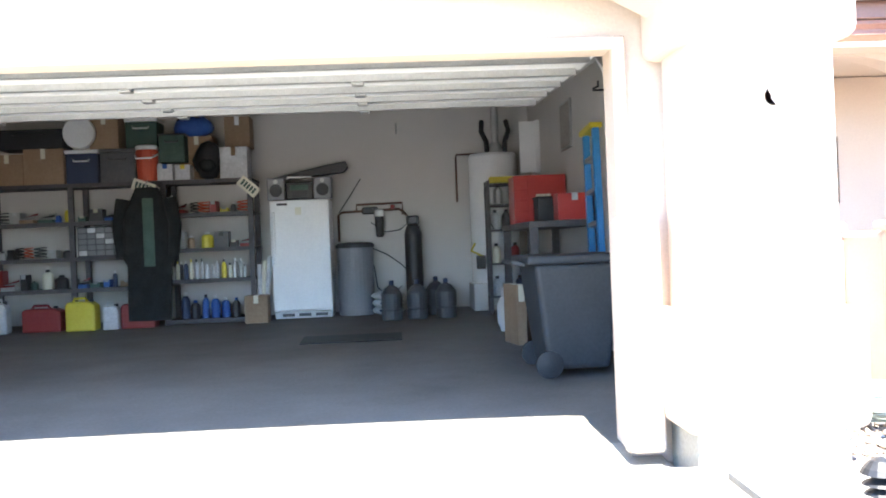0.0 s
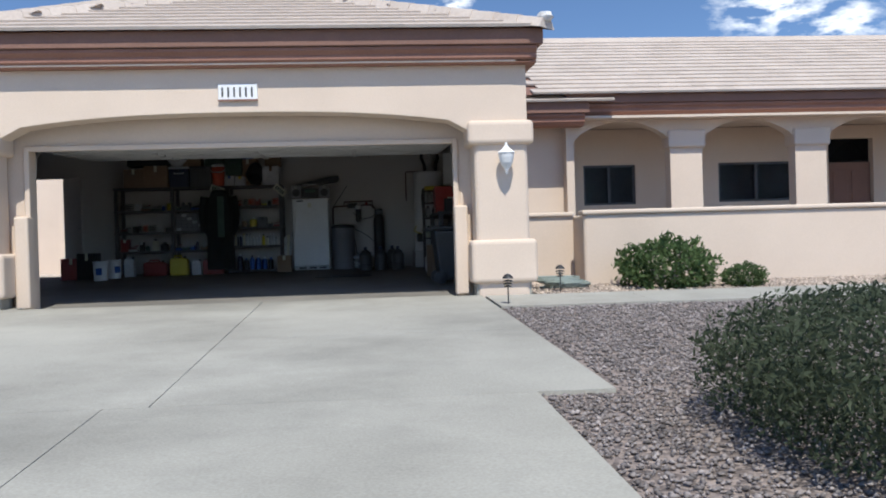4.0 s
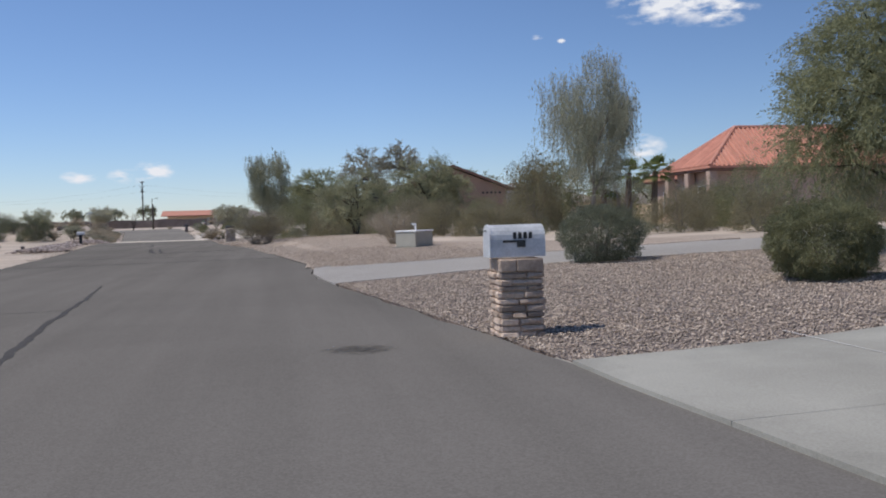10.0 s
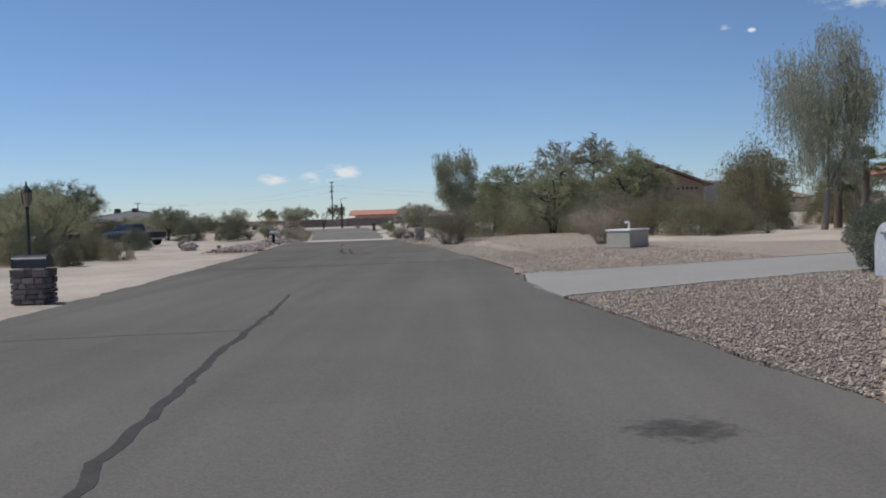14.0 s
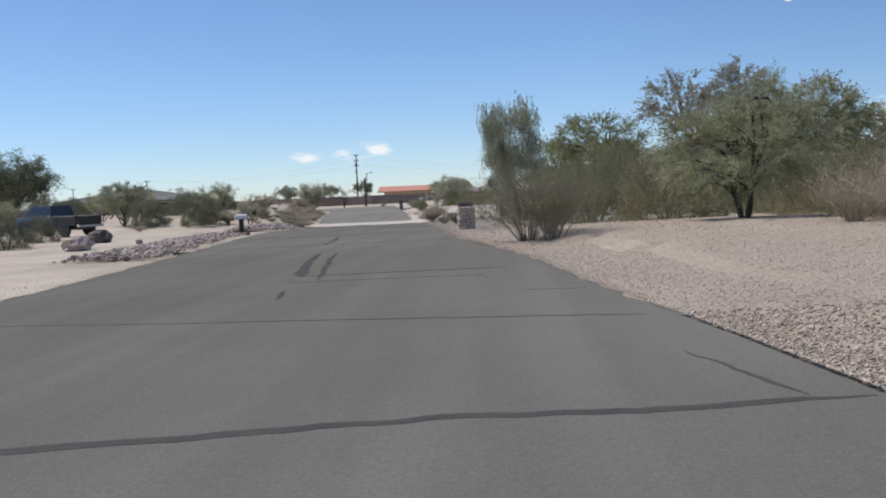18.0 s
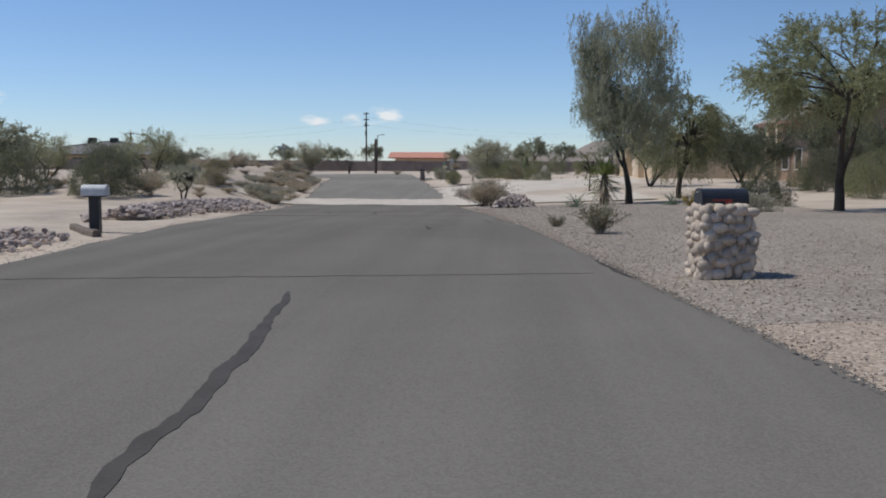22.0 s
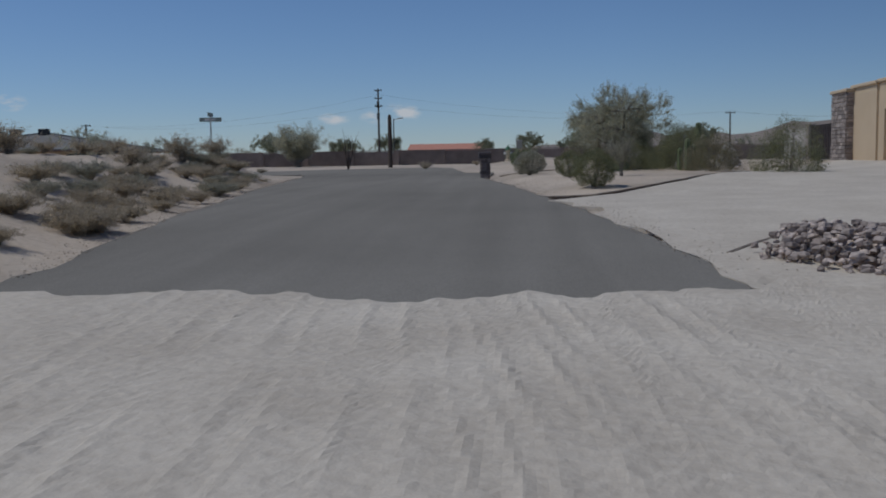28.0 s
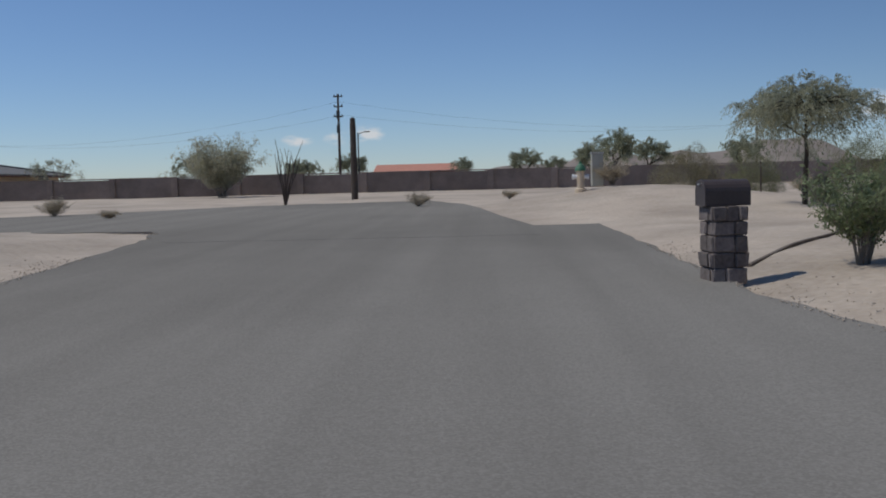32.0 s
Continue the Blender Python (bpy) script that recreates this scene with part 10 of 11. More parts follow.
opening(bh, -117.6, -116.2, -5.42, 1.3, 2.7)
sh = thing("white_roof_building", "long low building with a flat white roof behind the brown house", "building")
part("wall", Mesh().box(-136, -127.5, 10.6, 19.0, -0.2, 5.3), BLOCK_PALE, sh)
part("roof", Mesh().box(-136.4, -127.1, 10.2, 19.4, 5.3, 5.5, 0.03), WHITE, sh, "flat white roof")
part("door", Mesh().box(-127.5, -127.44, 12.0, 13.0, 0.2, 2.6), TRIM_GREY, sh)

# flat-roofed house behind the sand garden
fh = thing("flat_roof_house", "cream flat-roofed house with stone veneer and garage doors", "house")
gb = ground_z(-135, -15)
part("wall", Mesh().box(-139.9, -136.9, -15.0, -6.0, gb - 0.4, 4.15), CREAM_WALL, fh)
part("wall", Mesh().box(-136.9, -128.6, -14.9, -6.0, 2.95, 4.2), CREAM_WALL, fh)
part("wall", Mesh().box(-136.9, -136.2, -14.9, -6.0, gb - 0.4, 2.95), CREAM_WALL, fh)
part("wall", Mesh().box(-130.4, -128.6, -14.9, -6.0, gb - 0.4, 2.95), CREAM_WALL, fh)
part("wall", Mesh().box(-128.6, -124.6, -14.4, -6.0, gb - 0.4, 3.7), CREAM_WALL, fh)
for x0, x1, y, z in ((-140.1, -136.8, -15.12, 4.15), (-136.95, -128.5, -15.02, 4.2), (-128.6, -124.4, -14.52, 3.7)):
    part("parapet_cap", Mesh().box(x0, x1, y, y + 0.45, z, z + 0.16, 0.03), CREAM_WALL, fh)
part("garage_door", Mesh().box(-136.2, -130.4, -14.3, -14.2, gb - 0.1, 2.95), DOOR_PAINT, fh, "cream garage door set back in the wall")
for k in range(4):
    part("door_section", Mesh().box(-136.15, -130.45, -14.34, -14.3, gb + 0.05 + k * 0.6, gb + 0.62 + k * 0.6, 0.02), DOOR_PAINT, fh)
opening(fh, -127.4, -125.6, -14.42, 1.5, 2.8)
part("wall_lamp", Mesh().box(-129.7, -129.45, -15.12, -14.9, 2.3, 2.75, 0.02), BLACK, fh)
rs = random.Random(77)
z = gb - 0.3
pier = part("stone_pier", Mesh().box(-142.0, -139.9, -15.3, -13.4, gb - 0.4, 4.0), DARK_STONE, fh, "pier clad in mixed ledge stone")
while z < 3.95:
    hh = rs.uniform(0.14, 0.26)
    x = -142.05
    while x < -139.95:
        ln = min(rs.uniform(0.25, 0.6), -139.85 - x)
        part("stone", Mesh().box(x, x + ln - 0.02, -15.36 - rs.uniform(0, 0.04), -15.29, z, min(z + hh - 0.02, 4.01), 0.012), VENEER, pier)
        x += ln
    y = -15.3
    while y < -13.5:
        ln = min(rs.uniform(0.3, 0.6), -13.35 - y)
        part("stone", Mesh().box(-139.92, -139.86 + rs.uniform(0, 0.04), y, y + ln - 0.02, z, min(z + hh - 0.02, 4.01), 0.012), VENEER, pier)
        y += ln
    z += hh
part("pier_cap", Mesh().box(-142.15, -139.75, -15.45, -13.3, 4.01, 4.17, 0.03), CREAM_WALL, fh)
yard = thing("yard_wall", "grey block wall with a dark metal gate", "wall")
part("wall", Mesh().box(-151.2, -146.6, -15.2, -15.0, gb - 0.4, gb + 1.85, 0.01), BLOCK_PALE, yard)
part("post", Mesh().box(-146.6, -146.1, -15.3, -14.9, gb - 0.4, gb + 2.05, 0.02), VENEER, yard)
gate2 = part("gate", Mesh().box(-146.1, -142.1, -15.12, -15.08, gb + 0.05, gb + 1.95), BOX_BROWN, yard, "dark brown metal gate")
for k in range(14):
    part("bar", Mesh().box(-146.05 + k * 0.285, -145.98 + k * 0.285, -15.16, -15.12, gb + 0.05, gb + 1.95), BOX_BROWN, gate2)

# long block wall beyond the cross street, in panels between posts
bw = tagged(thing("block_wall", "long brown slump block wall with darker posts", "wall"), kind="structure")
y = -190.0
k = 0
while y < 30:
    x = -192 - 0.02 * (y + 50)
    zb = ground_z(x, y)
    part("panel", Mesh().box(x - 0.1, x + 0.1, y + 0.25, y + 4.75, zb - 0.3, zb + 1.42 + 0.05 * (k % 2), 0.01), BLOCK, bw)
    part("post", Mesh().box(x - 0.24, x + 0.24, y - 0.25, y + 0.25, zb - 0.3, zb + 1.55, 0.02), BLOCK, bw)
    part("cap", Mesh().box(x - 0.14, x + 0.14, y + 0.25, y + 4.75, zb + 1.47, zb + 1.55), BLOCK, bw)
    y += 5.0
    k += 1

# poles and wires
wp = thing("wooden_pole", "short dark wooden pole with a pointed top", "pole", pose(-170, -42.65, ground_z(-170, -42.65)))
part("shaft", Mesh().tube([(0, 0, -0.3), (0, 0, 3.9), (0, 0, 4.35), (0, 0, 4.45)], [0.2, 0.17, 0.15, 0.03], 10), POLE, wp)


def power_pole(x, y, h, label, arms=2, wide=1.3):
    t = thing("power_pole", label, "pole", pose(x, y, ground_z(x, y)), "power poles")
    part("shaft", Mesh().tube([(0, 0, -0.5), (0, 0, h)], [0.18, 0.11], 8), POLE, t)
    for i in range(arms):
        z = h - 0.35 - i * 1.1
        part("crossarm", Mesh().box(-0.06, 0.06, -wide / 2, wide / 2, z, z + 0.14, 0.01), POLE, t)
        for s in (-0.42, 0.42):
            part("insulator", Mesh().lathe([(0.05, z + 0.14), (0.07, z + 0.2), (0.04, z + 0.3)], 8, (0, s * wide, 0)), DARK_METAL, t)
    return t


pp = power_pole(-222, -51.5, 10.7, "tall dark power pole with short stacked crossarms", 3, 1.0)
for i in range(2):
    part("equipment_can", Mesh().lathe([(0.2, 0), (0.2, 0.8), (0.08, 0.95)], 10, (0.25, 0, 6.4 + i * 1.6)), DARK_METAL, pp)
for x, y, h in ((-262, 6, 8.5), (-250, -108, 8.0), (-300, -150, 8.2), (-240, 40, 8.2), (-215, 22, 6.5)):
    power_pole(x, y, h, "distant wooden power pole", 1, 1.8)
sl = thing("street_light", "grey street light with a short arm", "street lamp", pose(-228, -50.2, ground_z(-228, -50.2)))
part("pole", Mesh().tube([(0, 0, -0.3), (0, 0, 6.7)], [0.1, 0.07], 8), DARK_METAL, sl)
part("arm", Mesh().tube([(0, 0, 6.6), (0, 0.9, 6.8)], 0.04, 6), DARK_METAL, sl)
part("lamp_head", Mesh().box(-0.13, 0.13, 0.7, 1.4, 6.74, 6.86, 0.03), DARK_METAL, sl)
wires = Mesh()
for off in (0.0, 0.5):
    ends = [(-250, -108, 8.4), (-222, -51.5, 10.6 - off * 3), (-262, 6, 9.3), (-240, 40, 9.0)]
    for (x0, y0, z0), (x1, y1, z1) in zip(ends, ends[1:]):
        wires.tube([(x0 + (x1 - x0) * q / 10, y0 + (y1 - y0) * q / 10 + off, z0 + (z1 - z0) * q / 10 - 1.6 * (1 - (2 * q / 10 - 1) ** 2)) for q in range(11)], 0.008, 3, False)
tagged(part("power_line", wires, BLACK), "thin dark overhead power lines", "cable", kind="stuff")
sg = thing("street_sign", "street sign pole with two crossed dark blades", "street sign", pose(-137.1, -47.05, ground_z(-137.1, -47.05), 0, 0, 5))
part("post", Mesh().tube([(0, 0, -0.3), (0, 0, 2.75)], 0.035, 8), STEEL, sg)
part("blade", Mesh().box(-0.015, 0.015, -0.55, 0.55, 2.42, 2.62, 0.004), HOSE, sg, "dark green blade")
part("blade", Mesh().box(-0.5, 0.5, -0.015, 0.015, 2.66, 2.86, 0.004), HOSE, sg, "dark green blade")
for s in (-0.28, 0.02):
    part("bar", Mesh().box(0.016, 0.02, s, s + 0.24, 2.48, 2.56), WHITE, sg)

# houses beyond
gh = thing("grey_roof_house", "low house with a grey hipped shingle roof", "house")
part("wall", Mesh().box(-223, -201, -107, -84, 0.4, 3.3), CREAM_WALL, gh)
hip_roof(gh, -224, -200, -108, -83, 3.3, 5.7, False, GREY_ROOF)
for y in (-104, -98, -92, -87):
    part("window", Mesh().box(-201.02, -200.94, y, y + 1.6, 1.4, 2.7), CAR_GLASS, gh)
for x, y in ((-211, -99), (-211, -95)):
    part("roof_cooler", Mesh().box(x - 0.5, x + 0.5, y - 0.6, y + 0.6, 5.3, 6.3, 0.04), BLACK, gh)
ob_ = thing("orange_roof_building", "long low building with an orange tile roof", "building")
part("wall", Mesh().box(-336, -326, -58, -43, 0.5, 3.9), CREAM_WALL, ob_)
for y0, y1, top in ((-60, -41, 5.9),):
    part("roof", Mesh().prism([(-338, 4.2), (-331, top), (-324, 4.2), (-324, 4.0), (-338, 4.0)], y0, y1), RED_TILE, ob_)
for (x, y, w, d, e, tp, wm, rm, lab) in ((-125, 62, 16, 10, 3.7, 5.6, WHITE, GREY_ROOF, "distant white house behind the yards"), (-205, 45, 22, 12, 3.8, 5.8, CREAM_WALL, BROWN_ROOF, "distant tan house beyond the block wall"), (-118, -108, 20, 12, 3.6, 5.4, CREAM_WALL, GREY_ROOF, "distant tan house across the sandy lot"), (-92, -92, 16, 10, 3.4, 4.6, BROWN_WALL, BROWN_ROOF, "distant brown house across the sandy lot"), (-250, -160, 26, 14, 3.8, 5.8, CREAM_WALL, GREY_ROOF, "distant tan house beyond the block wall")):
    t = thing("far_house", lab, "house")
    part("wall", Mesh().box(x - w / 2, x + w / 2, y - d / 2, y + d / 2, ground_z(x, y) - 0.3, e), wm, t)
    hip_roof(t, x - w / 2 - 0.6, x + w / 2 + 0.6, y - d / 2 - 0.6, y + d / 2 + 0.6, e, tp, False, rm)
    for q in (-0.3, 0.0, 0.3):
        part("window", Mesh().box(x + q * w - 0.7, x + q * w + 0.7, y - d / 2 - 0.04, y - d / 2 + 0.02, 1.5, 2.8), CAR_GLASS, t)
    part("window", Mesh().box(x + w / 2 - 0.02, x + w / 2 + 0.04, y - 1, y + 1, 1.5, 2.8), CAR_GLASS, t)

# hydrant and meter pedestal by the far drive
WHITE_GREEN = paint("green_hydrant_paint", (0.04, 0.13, 0.07), (0.07, 0.20, 0.11), 0.5, 5, 40, 0.1, 0.003)
CREAM_PAINT = paint("cream_hydrant_paint", (0.55, 0.42, 0.28), (0.68, 0.55, 0.40), 0.5, 5, 40, 0.1, 0.003)
hy = thing("fire_hydrant", "cream fire hydrant with a green bonnet", "hydrant", pose(-149.9, -32.4, ground_z(-149.9, -32.4) - 0.02))
part("barrel", Mesh().lathe([(0.2, -0.1), (0.2, 0.05), (0.13, 0.08), (0.13, 0.62), (0.17, 0.64)], 14), CREAM_PAINT, hy)
part("bonnet", Mesh().lathe([(0.18, 0.64), (0.17, 0.72), (0.12, 0.82), (0.05, 0.88), (0.04, 0.95)], 14), WHITE_GREEN, hy, "green bonnet")
for s in (-1, 1):
    part("outlet", Mesh().lathe([(0.07, 0.1 * s), (0.07, 0.22 * s), (0.085, 0.22 * s), (0.085, 0.27 * s)], 10, (0, 0, 0.45), "y"), WHITE, hy)
pd = thing("meter_pedestal", "pale grey utility pedestal beside the hydrant", "utility box", pose(-151.2, -31.7, ground_z(-151.2, -31.7)))
part("cabinet", Mesh().box(-0.15, 0.15, -0.2, 0.2, -0.05, 1.05, 0.02), GREEN_PAINT, pd)
part("cap", Mesh().box(-0.17, 0.17, -0.22, 0.22, 1.05, 1.1, 0.01), STEEL, pd)
mp = thing("marker_post", "thin dark marker post on the sandy verge", "post", pose(-149.2, -26.8, ground_z(-149.2, -26.8)))
part("stake", Mesh().tube([(0, 0, -0.1), (0, 0, 0.9)], 0.03, 6), POLE, mp)


# palms, yuccas, ocotillo, agaves
def blades(name, label, category, n, length, width, rise, seed, leaf, base=0.0, droop=0.5, thick=0.02):
    """A rosette of pointed blades; each blade is folded along its middle and bends outwards."""
    rs = random.Random(seed)
    t = thing(name, label, category)
    m = Mesh()
    for i in range(n):
        a = rs.uniform(0, 6.28)
        e = rs.uniform(rise, 1.45)
        l = length * rs.uniform(0.75, 1.1)
        d, s = Vector((math.cos(a), math.sin(a), 0)), Vector((-math.sin(a), math.cos(a), 0))
        prev = Vector((0, 0, base))
        ring = []
        for k in range(5):
            f = k / 4
            p = Vector((0, 0, base)) + d * (l * f * math.cos(e - droop * f)) + Vector((0, 0, l * f * math.sin(e - droop * f)))
            w = width * (0.6 + 0.6 * f) * (1 - f ** 3) + 0.002
            ring.append((p - s * w, p - Vector((0, 0, thick * (1 - f))), p + s * w))
        vs = [v for r in ring for v in r]
        fs = []
        for k in range(4):
            for j in range(2):
                q = k * 3 + j
                fs.append((q, q + 1, q + 4, q + 3))
        m.add([tuple(v) for v in vs], fs)
    part("blade_rosette", m, leaf, t, kind="stuff")
    return t, m


def fan_palm(x, y, h, size, seed):
    rs = random.Random(seed)
    t = thing("fan_palm", "small fan palm with a brown trunk and yellow-green fronds", "palm", pose(x, y, ground_z(x, y) - 0.05))
    part("trunk", Mesh().tube([(0, 0, -0.1), (0.05, 0, h * 0.5), (0.02, 0.05, h)], [0.2, 0.17, 0.15], 10), TRUNK, t)
    for i in range(22):
        a, e = rs.uniform(0, 6.28), rs.uniform(-0.5, 1.3)
        d = Vector((math.cos(a) * math.cos(e), math.sin(a) * math.cos(e), math.sin(e)))
        s = d.orthogonal().normalized()
        s = Vector((-math.sin(a), math.cos(a), 0))
        nn = d.cross(s)
        o = Vector((0.02, 0.05, h)) + d * size * 0.45
        m = Mesh().tube([(0.02, 0.05, h), tuple(o)], 0.015, 4, False)
        for j in range(13):
            q = -1.25 + 2.5 * j / 12
            b_ = (d * math.cos(q) + s * math.sin(q)).normalized()
            l = size * 0.62 * (1 - 0.25 * abs(q) / 1.25)
            w = b_.cross(nn).normalized() * 0.035 * size
            m.add([tuple(o), tuple(o + b_ * l * 0.5 + w), tuple(o + b_ * l - Vector((0, 0, 0.12 * size))), tuple(o + b_ * l * 0.5 - w)], [(0, 1, 2, 3)])
        part("frond", m, PALM_LEAF, t)
    return t


fan_palm(-46.6, -0.5, 3.0, 1.2, 1)
fan_palm(-45.0, -4.0, 2.1, 1.15, 2)
fan_palm(-47.6, -1.6, 3.0, 1.1, 3)


def canes(name, label, n, h, spread, seed, mat):
    rs = random.Random(seed)
    t = thing(name, label, "desert plant")
    for i in range(n):
        a, k = rs.uniform(0, 6.28), rs.uniform(0.15, 1.0)
        hh = h * rs.uniform(0.7, 1.0)
        pts = [(0.04 * math.cos(a), 0.04 * math.sin(a), -0.05)]
        for q in (0.33, 0.66, 1.0):
            pts.append((spread * k * q * math.cos(a) + rs.gauss(0, 0.03) * h * q, spread * k * q * math.sin(a) + rs.gauss(0, 0.03) * h * q, hh * q))
        part("cane", Mesh().tube(pts, [0.028, 0.024, 0.018, 0.008], 5), mat, t)
    return t


plant(canes("ocotillo", "tall ocotillo with thin grey spiny canes", 14, 3.2, 0.9, 4, POLE), -163, -45)
plant(canes("ocotillo", "pale bare ocotillo canes before the palms", 12, 3.0, 1.3, 5, TWIG), -43.6, -3.6)
rosette, _ = blades("yucca", "spiky grey-green yucca rosette on the sand", "desert plant", 60, 0.8, 0.022, 0.1, 6, AGAVE)
plant(rosette, -85.5, -23.5)
yt_ = thing("tree_yucca", "tall shaggy yucca with stiff yellow-green blades", "desert plant", pose(-88.0, -22.2, ground_z(-88.0, -22.2) - 0.05) @ Matrix.Scale(1.25, 4))
part("trunk", Mesh().tube([(0, 0, -0.1), (0.03, 0, 0.5), (0, 0.04, 1.0)], [0.12, 0.13, 0.11], 10), TRUNK, yt_)
rsy = random.Random(9)
for k in range(210):
    a, e = rsy.uniform(0, 6.28), rsy.uniform(-1.15, 1.4)
    o = Vector((0.05 * math.cos(a), 0.05 * math.sin(a) + 0.02, 1.0 if e > 0.2 else rsy.uniform(0.45, 1.0)))
    d = Vector((math.cos(a) * math.cos(e), math.sin(a) * math.cos(e), math.sin(e)))
    w_ = Vector((-math.sin(a), math.cos(a), 0)) * 0.02
    l = rsy.uniform(0.6, 0.85)
    tip = o + d * l - Vector((0, 0, 0.05))
    part("blade", Mesh().add([tuple(o - w_), tuple(o + w_), tuple(o + d * l * 0.5 + w_), tuple(tip), tuple(o + d * l * 0.5 - w_), tuple(o + d * l * 0.5 - Vector((0, 0, 0.015)))], [(0, 1, 2, 5), (2, 3, 5), (3, 4, 5), (4, 0, 5)]), PALM_LEAF if e > -0.3 else DRY, yt_)
for x, y, s, a in ((-44.2, -9.5, 0.9, 1), (-41.5, -8.4, 0.8, 2), (-46.5, -10.3, 0.9, 3), (-36.0, -6.8, 0.8, 4), (-85.0, -20.0, 0.9, 5), (-128.5, -27.4, 0.9, 1), (-131.0, -26.0, 0.8, 2), (-126.4, -28.2, 0.7, 3), (-133.0, -25.5, 0.8, 4)):
    again(rosette, x, y, a, s)


def columns(x, y, n, h, seed):
    rs = random.Random(seed)
    t = thing("column_cactus", "clump of dull green column cactus in the sand garden", "cactus", pose(x, y, ground_z(x, y) - 0.03))
    for i in range(n):
        a, r = rs.uniform(0, 6.28), 0.16 * i ** 0.6
        hh = h * rs.uniform(0.55, 1.0)
        m = Mesh()
        k0 = 14
        prof = [(0.09, -0.05), (0.11, 0.2), (0.11, hh - 0.1), (0.07, hh - 0.02), (0.01, hh)]
        for rr, z in prof:
            for j in range(k0):
                q = 6.283 * j / k0
                f = rr * (1 if j % 2 else 0.78)
                m.v.append((r * math.cos(a) + f * math.cos(q), r * math.sin(a) + f * math.sin(q), z))
        for u in range(len(prof) - 1):
            for j in range(k0):
                p, q = u * k0 + j, u * k0 + (j + 1) % k0
                m.f.append((p, q, q + k0, p + k0))
        part("column", m, CACTUS, t)


columns(-132.0, -24.2, 6, 2.0, 3)
columns(-125.5, -25.6, 5, 1.2, 4)
columns(-136.6, -24.0, 4, 1.6, 5)
for x, y, r in ((-127.0, -25.5, 0.45), (-134.2, -22.4, 0.6)):
    zz = ground_z(x, y)
    tagged(part("white_rock", Mesh().lathe([(r, -0.1), (r * 0.95, 0.25 * r), (r * 0.6, 1.0 * r), (r * 0.15, 1.7 * r)], 9, (x, y, zz)), BLOCK_PALE), "pale upright rock in the sand garden", "boulder")

# trees and brush at a distance
big_bush = wild_shrub("big_round_bush", "large pale feathery bush before the block wall", 5.2, 3.9, PALE_LEAF, 91, 70, 26000, 0.045, 0.2, 0.12)
plant(big_bush, -185, -54.3)
far_tree = tree("far_tree", "distant green tree, paled in colour for haze", 6.5, 6.5, FAR_GREEN, 92, stems=1, trunk=0.25, clumps=130, per=105, lw=0.085, ll=0.22, droop=0.0, bare=0.2, gaps=-0.3)
plant(far_tree, -230, -20)
bare_tree = tree("bare_tree", "distant half-bare grey tree", 5.0, 6.0, WEEP, 93, stems=3, trunk=0.16, clumps=60, per=40, lw=0.08, ll=0.2, droop=0.0, bare=0.3, bark=TWIG)
plant(bare_tree, -186, -78)
FAR = [(-178, -72, 0.7, 1), (-214, -80, 0.9, 1), (-212, -64, 0.6, 0), (-216, -66, 0.7, 0), (-240, -30, 0.75, 0), (-236, -22, 0.8, 0), (-243, -14, 0.9, 0), (-226, -6, 0.8, 0), (-215, -2, 0.7, 1), (-205, 4, 0.8, 1), (-198, 12, 0.7, 0), (-200, 24, 0.9, 0), (-184, 20, 0.8, 1), (-170, 14, 0.9, 0), (-160, 8, 0.9, 0), (-150, -4, 1.1, 0), (-156, -8, 0.8, 1), (-148, 4, 1.2, 0), (-140, 10, 1.2, 0), (-290, -60, 1, 0), (-310, -40, 0.9, 0), (-300, -70, 0.9, 0), (-320, -20, 0.9, 0), (-280, -90, 0.9, 1), (-340, -80, 1.1, 0),
       (-120, 30, 1.0, 0), (-105, 26, 0.9, 0), (-92, 24, 1.1, 0), (-84, 34, 1.0, 0), (-72, 32, 1.1, 0), (-66, 28, 0.8, 0), (-60, 36, 0.8, 0), (-50, 44, 0.55, 0), (-44, 44, 0.6, 1), (-40, 58, 0.6, 0), (-31, 62, 0.6, 0), (-24, 66, 0.55, 0), (-48, 66, 0.65, 0), (-55, 70, 0.7, 0), (-16, 72, 0.6, 0), (-35, 76, 0.6, 1), (-64, 50, 0.7, 0), (-80, 60, 1.0, 0), (-98, 55, 1.0, 0),
       (-60, -70, 0.6, 0), (-66, -76, 0.7, 1), (-75, -68, 0.6, 1), (-82, -80, 0.8, 0), (-95, -84, 0.8, 0), (-104, -90, 0.8, 0), (-112, -80, 0.6, 1), (-122, -86, 0.8, 0), (-134, -92, 0.8, 1), (-145, -88, 0.7, 0), (-50, -66, 0.7, 0), (-44, -62, 0.7, 0), (-38, -60, 0.7, 0), (-34, -56, 0.6, 1), (-152, -100, 0.9, 0), (-166, -104, 0.9, 1), (-176, -112, 0.9, 0), (-190, -118, 0.9, 0), (-128, -66, 0.5, 1), (-150, -70, 0.5, 1)]
for i, (x, y, s, kind) in enumerate(FAR):
    again((far_tree, bare_tree)[kind], x, y, i * 1.9, s)
rs = random.Random(15)
for i in range(46):
    x, y = rs.uniform(-130, -30), rs.uniform(-62, -42)
    if abs(x + 77) < 6 and abs(y + 49) < 9:
        continue
    again((dry, grass, grass)[i % 3], x, y, rs.random() * 6, rs.uniform(0.4, 1.0), "low dry brush on the sandy lot")
for i in range(26):
    x = rs.uniform(-46, -12)
    y = rs.uniform(10, 34) if x < -32 else rs.uniform(48, 76)
    again((brown, olive, greenbrush)[i % 3], x, y, rs.random() * 6, rs.uniform(0.5, 0.9), "desert brush behind the fence")
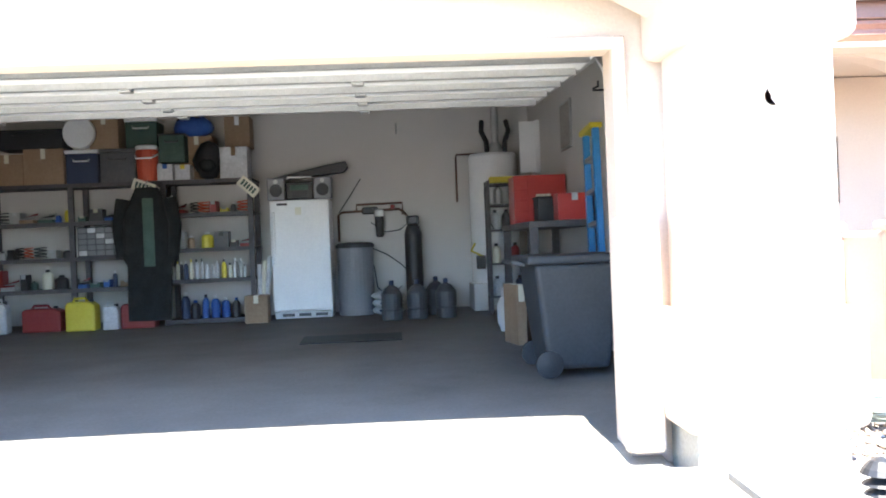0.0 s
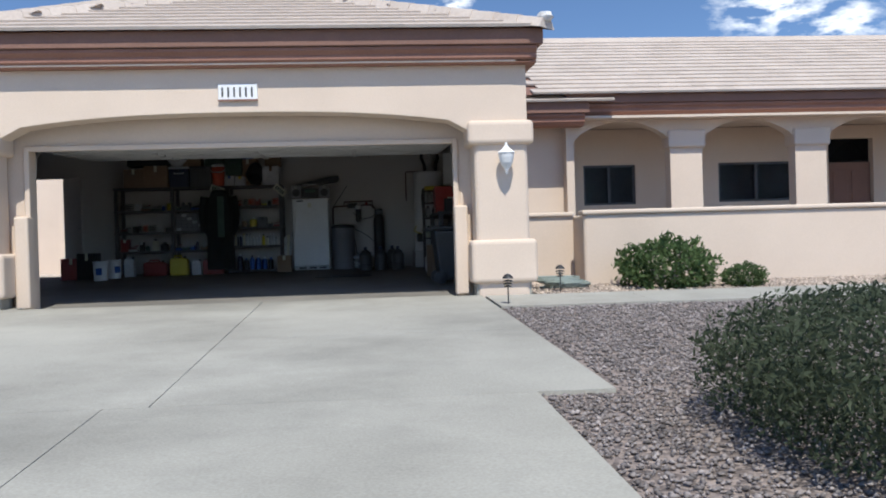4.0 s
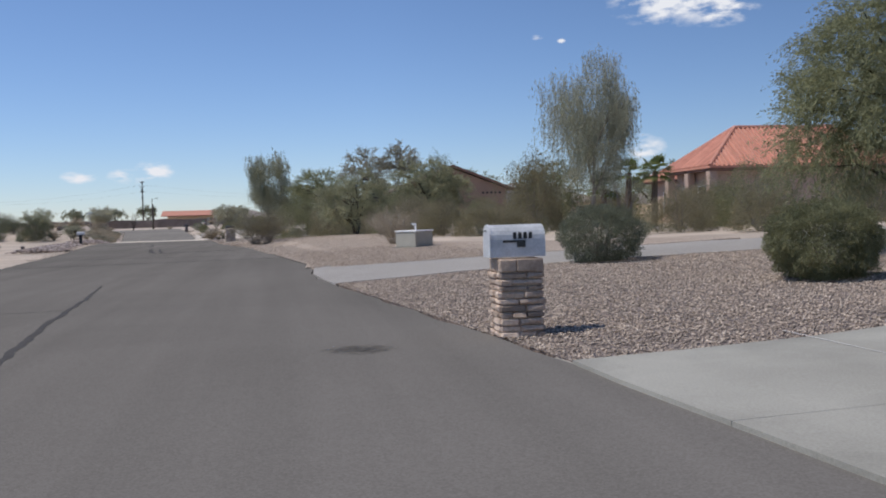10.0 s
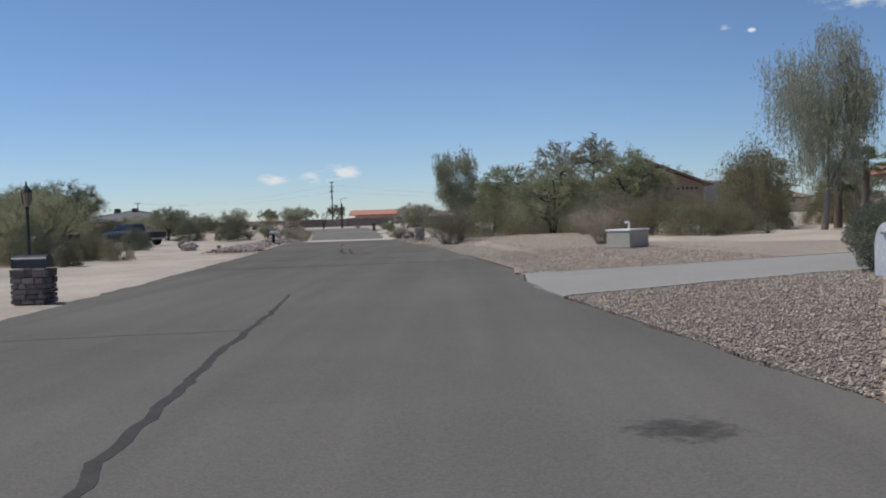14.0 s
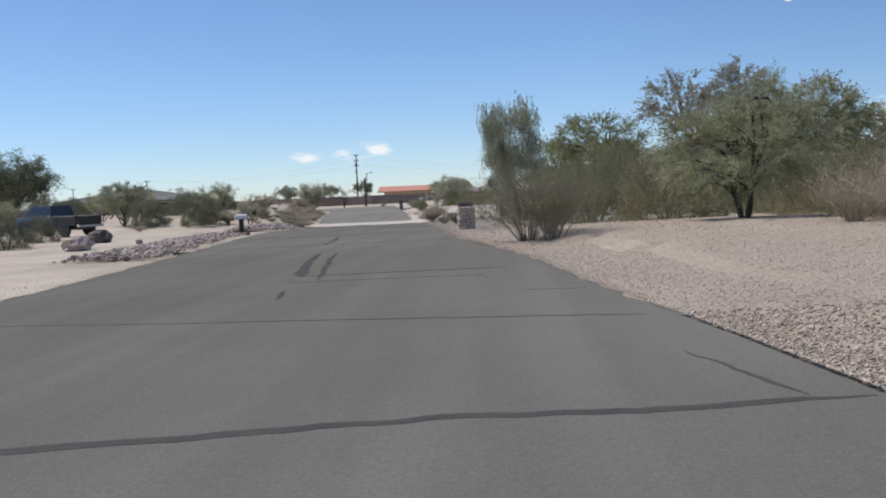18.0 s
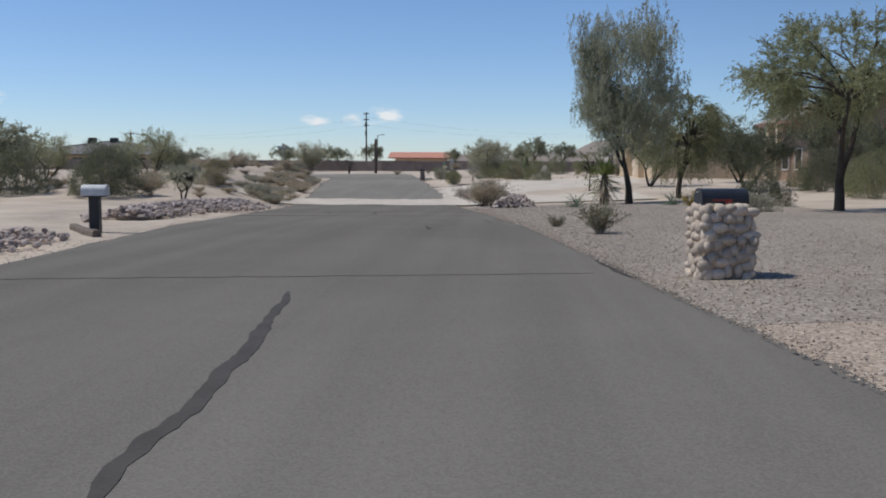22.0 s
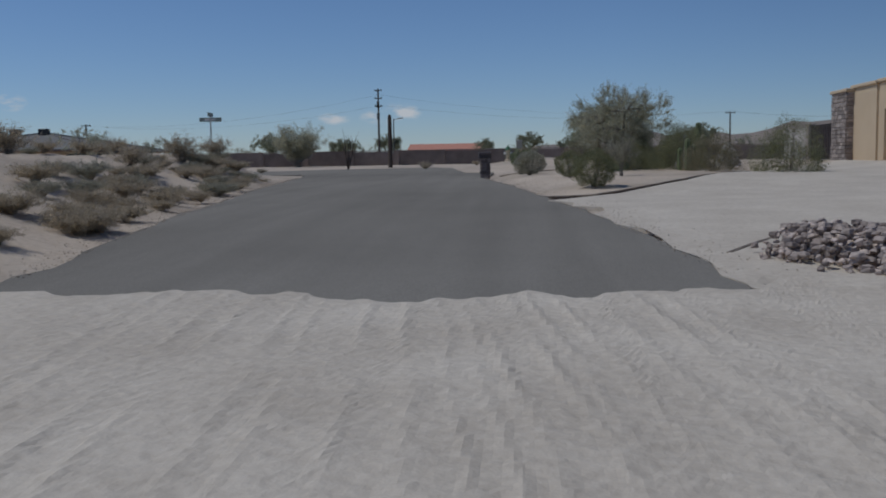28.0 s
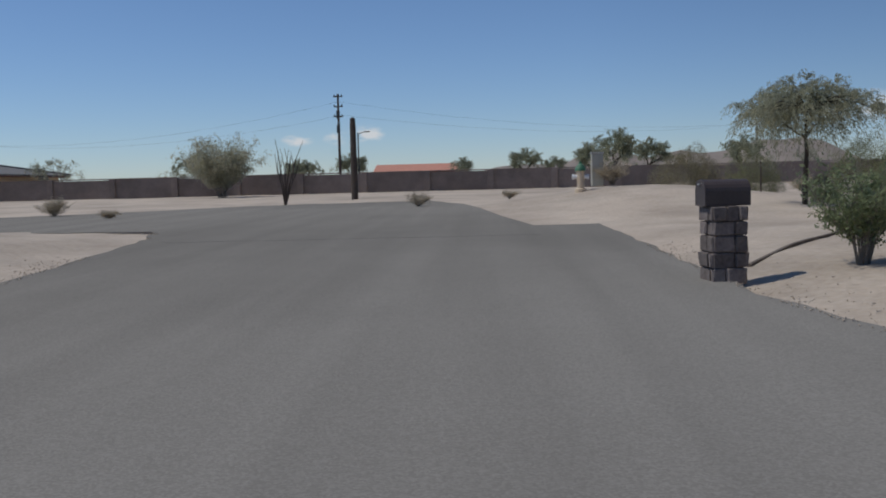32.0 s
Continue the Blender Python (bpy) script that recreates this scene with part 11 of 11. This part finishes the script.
for i in range(18):
    y = -72 + 3.4 * i
    x = -150.5 - 0.13 * (y + 35) - rs.uniform(0, 6)
    if abs(y + 43) > 4:
        again((dry, grass)[i % 2], x, y, rs.random() * 6, rs.uniform(0.4, 0.75), "low dry brush beside the cross street")

# hills on the skyline
m = Mesh()
K = 90
for ring, f in ((0, 0.0), (1, 0.5), (2, 1.0), (3, 0.4)):
    for i in range(K + 1):
        q = radians(100 - 92 * i / K)
        hgt = 26 + 26 * noise.noise((i * 0.09, 2.0, 0)) + 14 * noise.noise((i * 0.31, 5.0, 0)) + 5 * noise.noise((i * 0.9, 7.0, 0))
        for c, w, a in ((75, 3.0, 34), (37.5, 5.5, 56), (29.5, 3.5, 34), (50, 4.0, 20)):
            hgt += a * math.exp(-((100 - 92 * i / K - c) / w) ** 2)
        hgt *= min(1, i / 6, (K - i) / 8)
        r = 1150 + ring * 90 + 40 * noise.noise((i * 0.4, ring * 3.0, 1))
        m.v.append((-math.sin(q) * r, math.cos(q) * r, -2 + max(0, hgt) * f * (1 + 0.25 * noise.noise((i * 0.6, ring, 4)))))
for ring in range(3):
    for i in range(K):
        a = ring * (K + 1) + i
        m.f.append((a, a + 1, a + K + 2, a + K + 1))
setting("hills", m, HILL, "low hazy brown desert hills on the skyline", "hill", smooth=True)

# ---- roof tiles, last of the setting ----
for args in LAYS:
    lay(*args)
for args in (EAST, WEST2, WEST):
    lay(*args)
for p, q in (((-8.28, 0.76, 4.33), (-4.13, 4.9, 5.92)), ((0.02, 0.76, 4.33), (-4.13, 4.9, 5.92)), ((-4.13, 4.9, 5.92), (-4.13, 8.6, 5.92)), ((-12.5, 0.92, 3.88), (-6.1, 7.3, 6.52)), ((-6.1, 7.3, 6.52), (-6.1, 12.5, 6.52)), ((-6.1, 7.3, 6.52), (-3.7, 4.95, 5.7))):
    ridge(p, q)
part("ridge_cap", Mesh().prism([(11.28, 6.38), (11.34, 6.49), (11.45, 6.53), (11.56, 6.49), (11.62, 6.38)], -0.3, 19.0, "x"), TILE, roof)
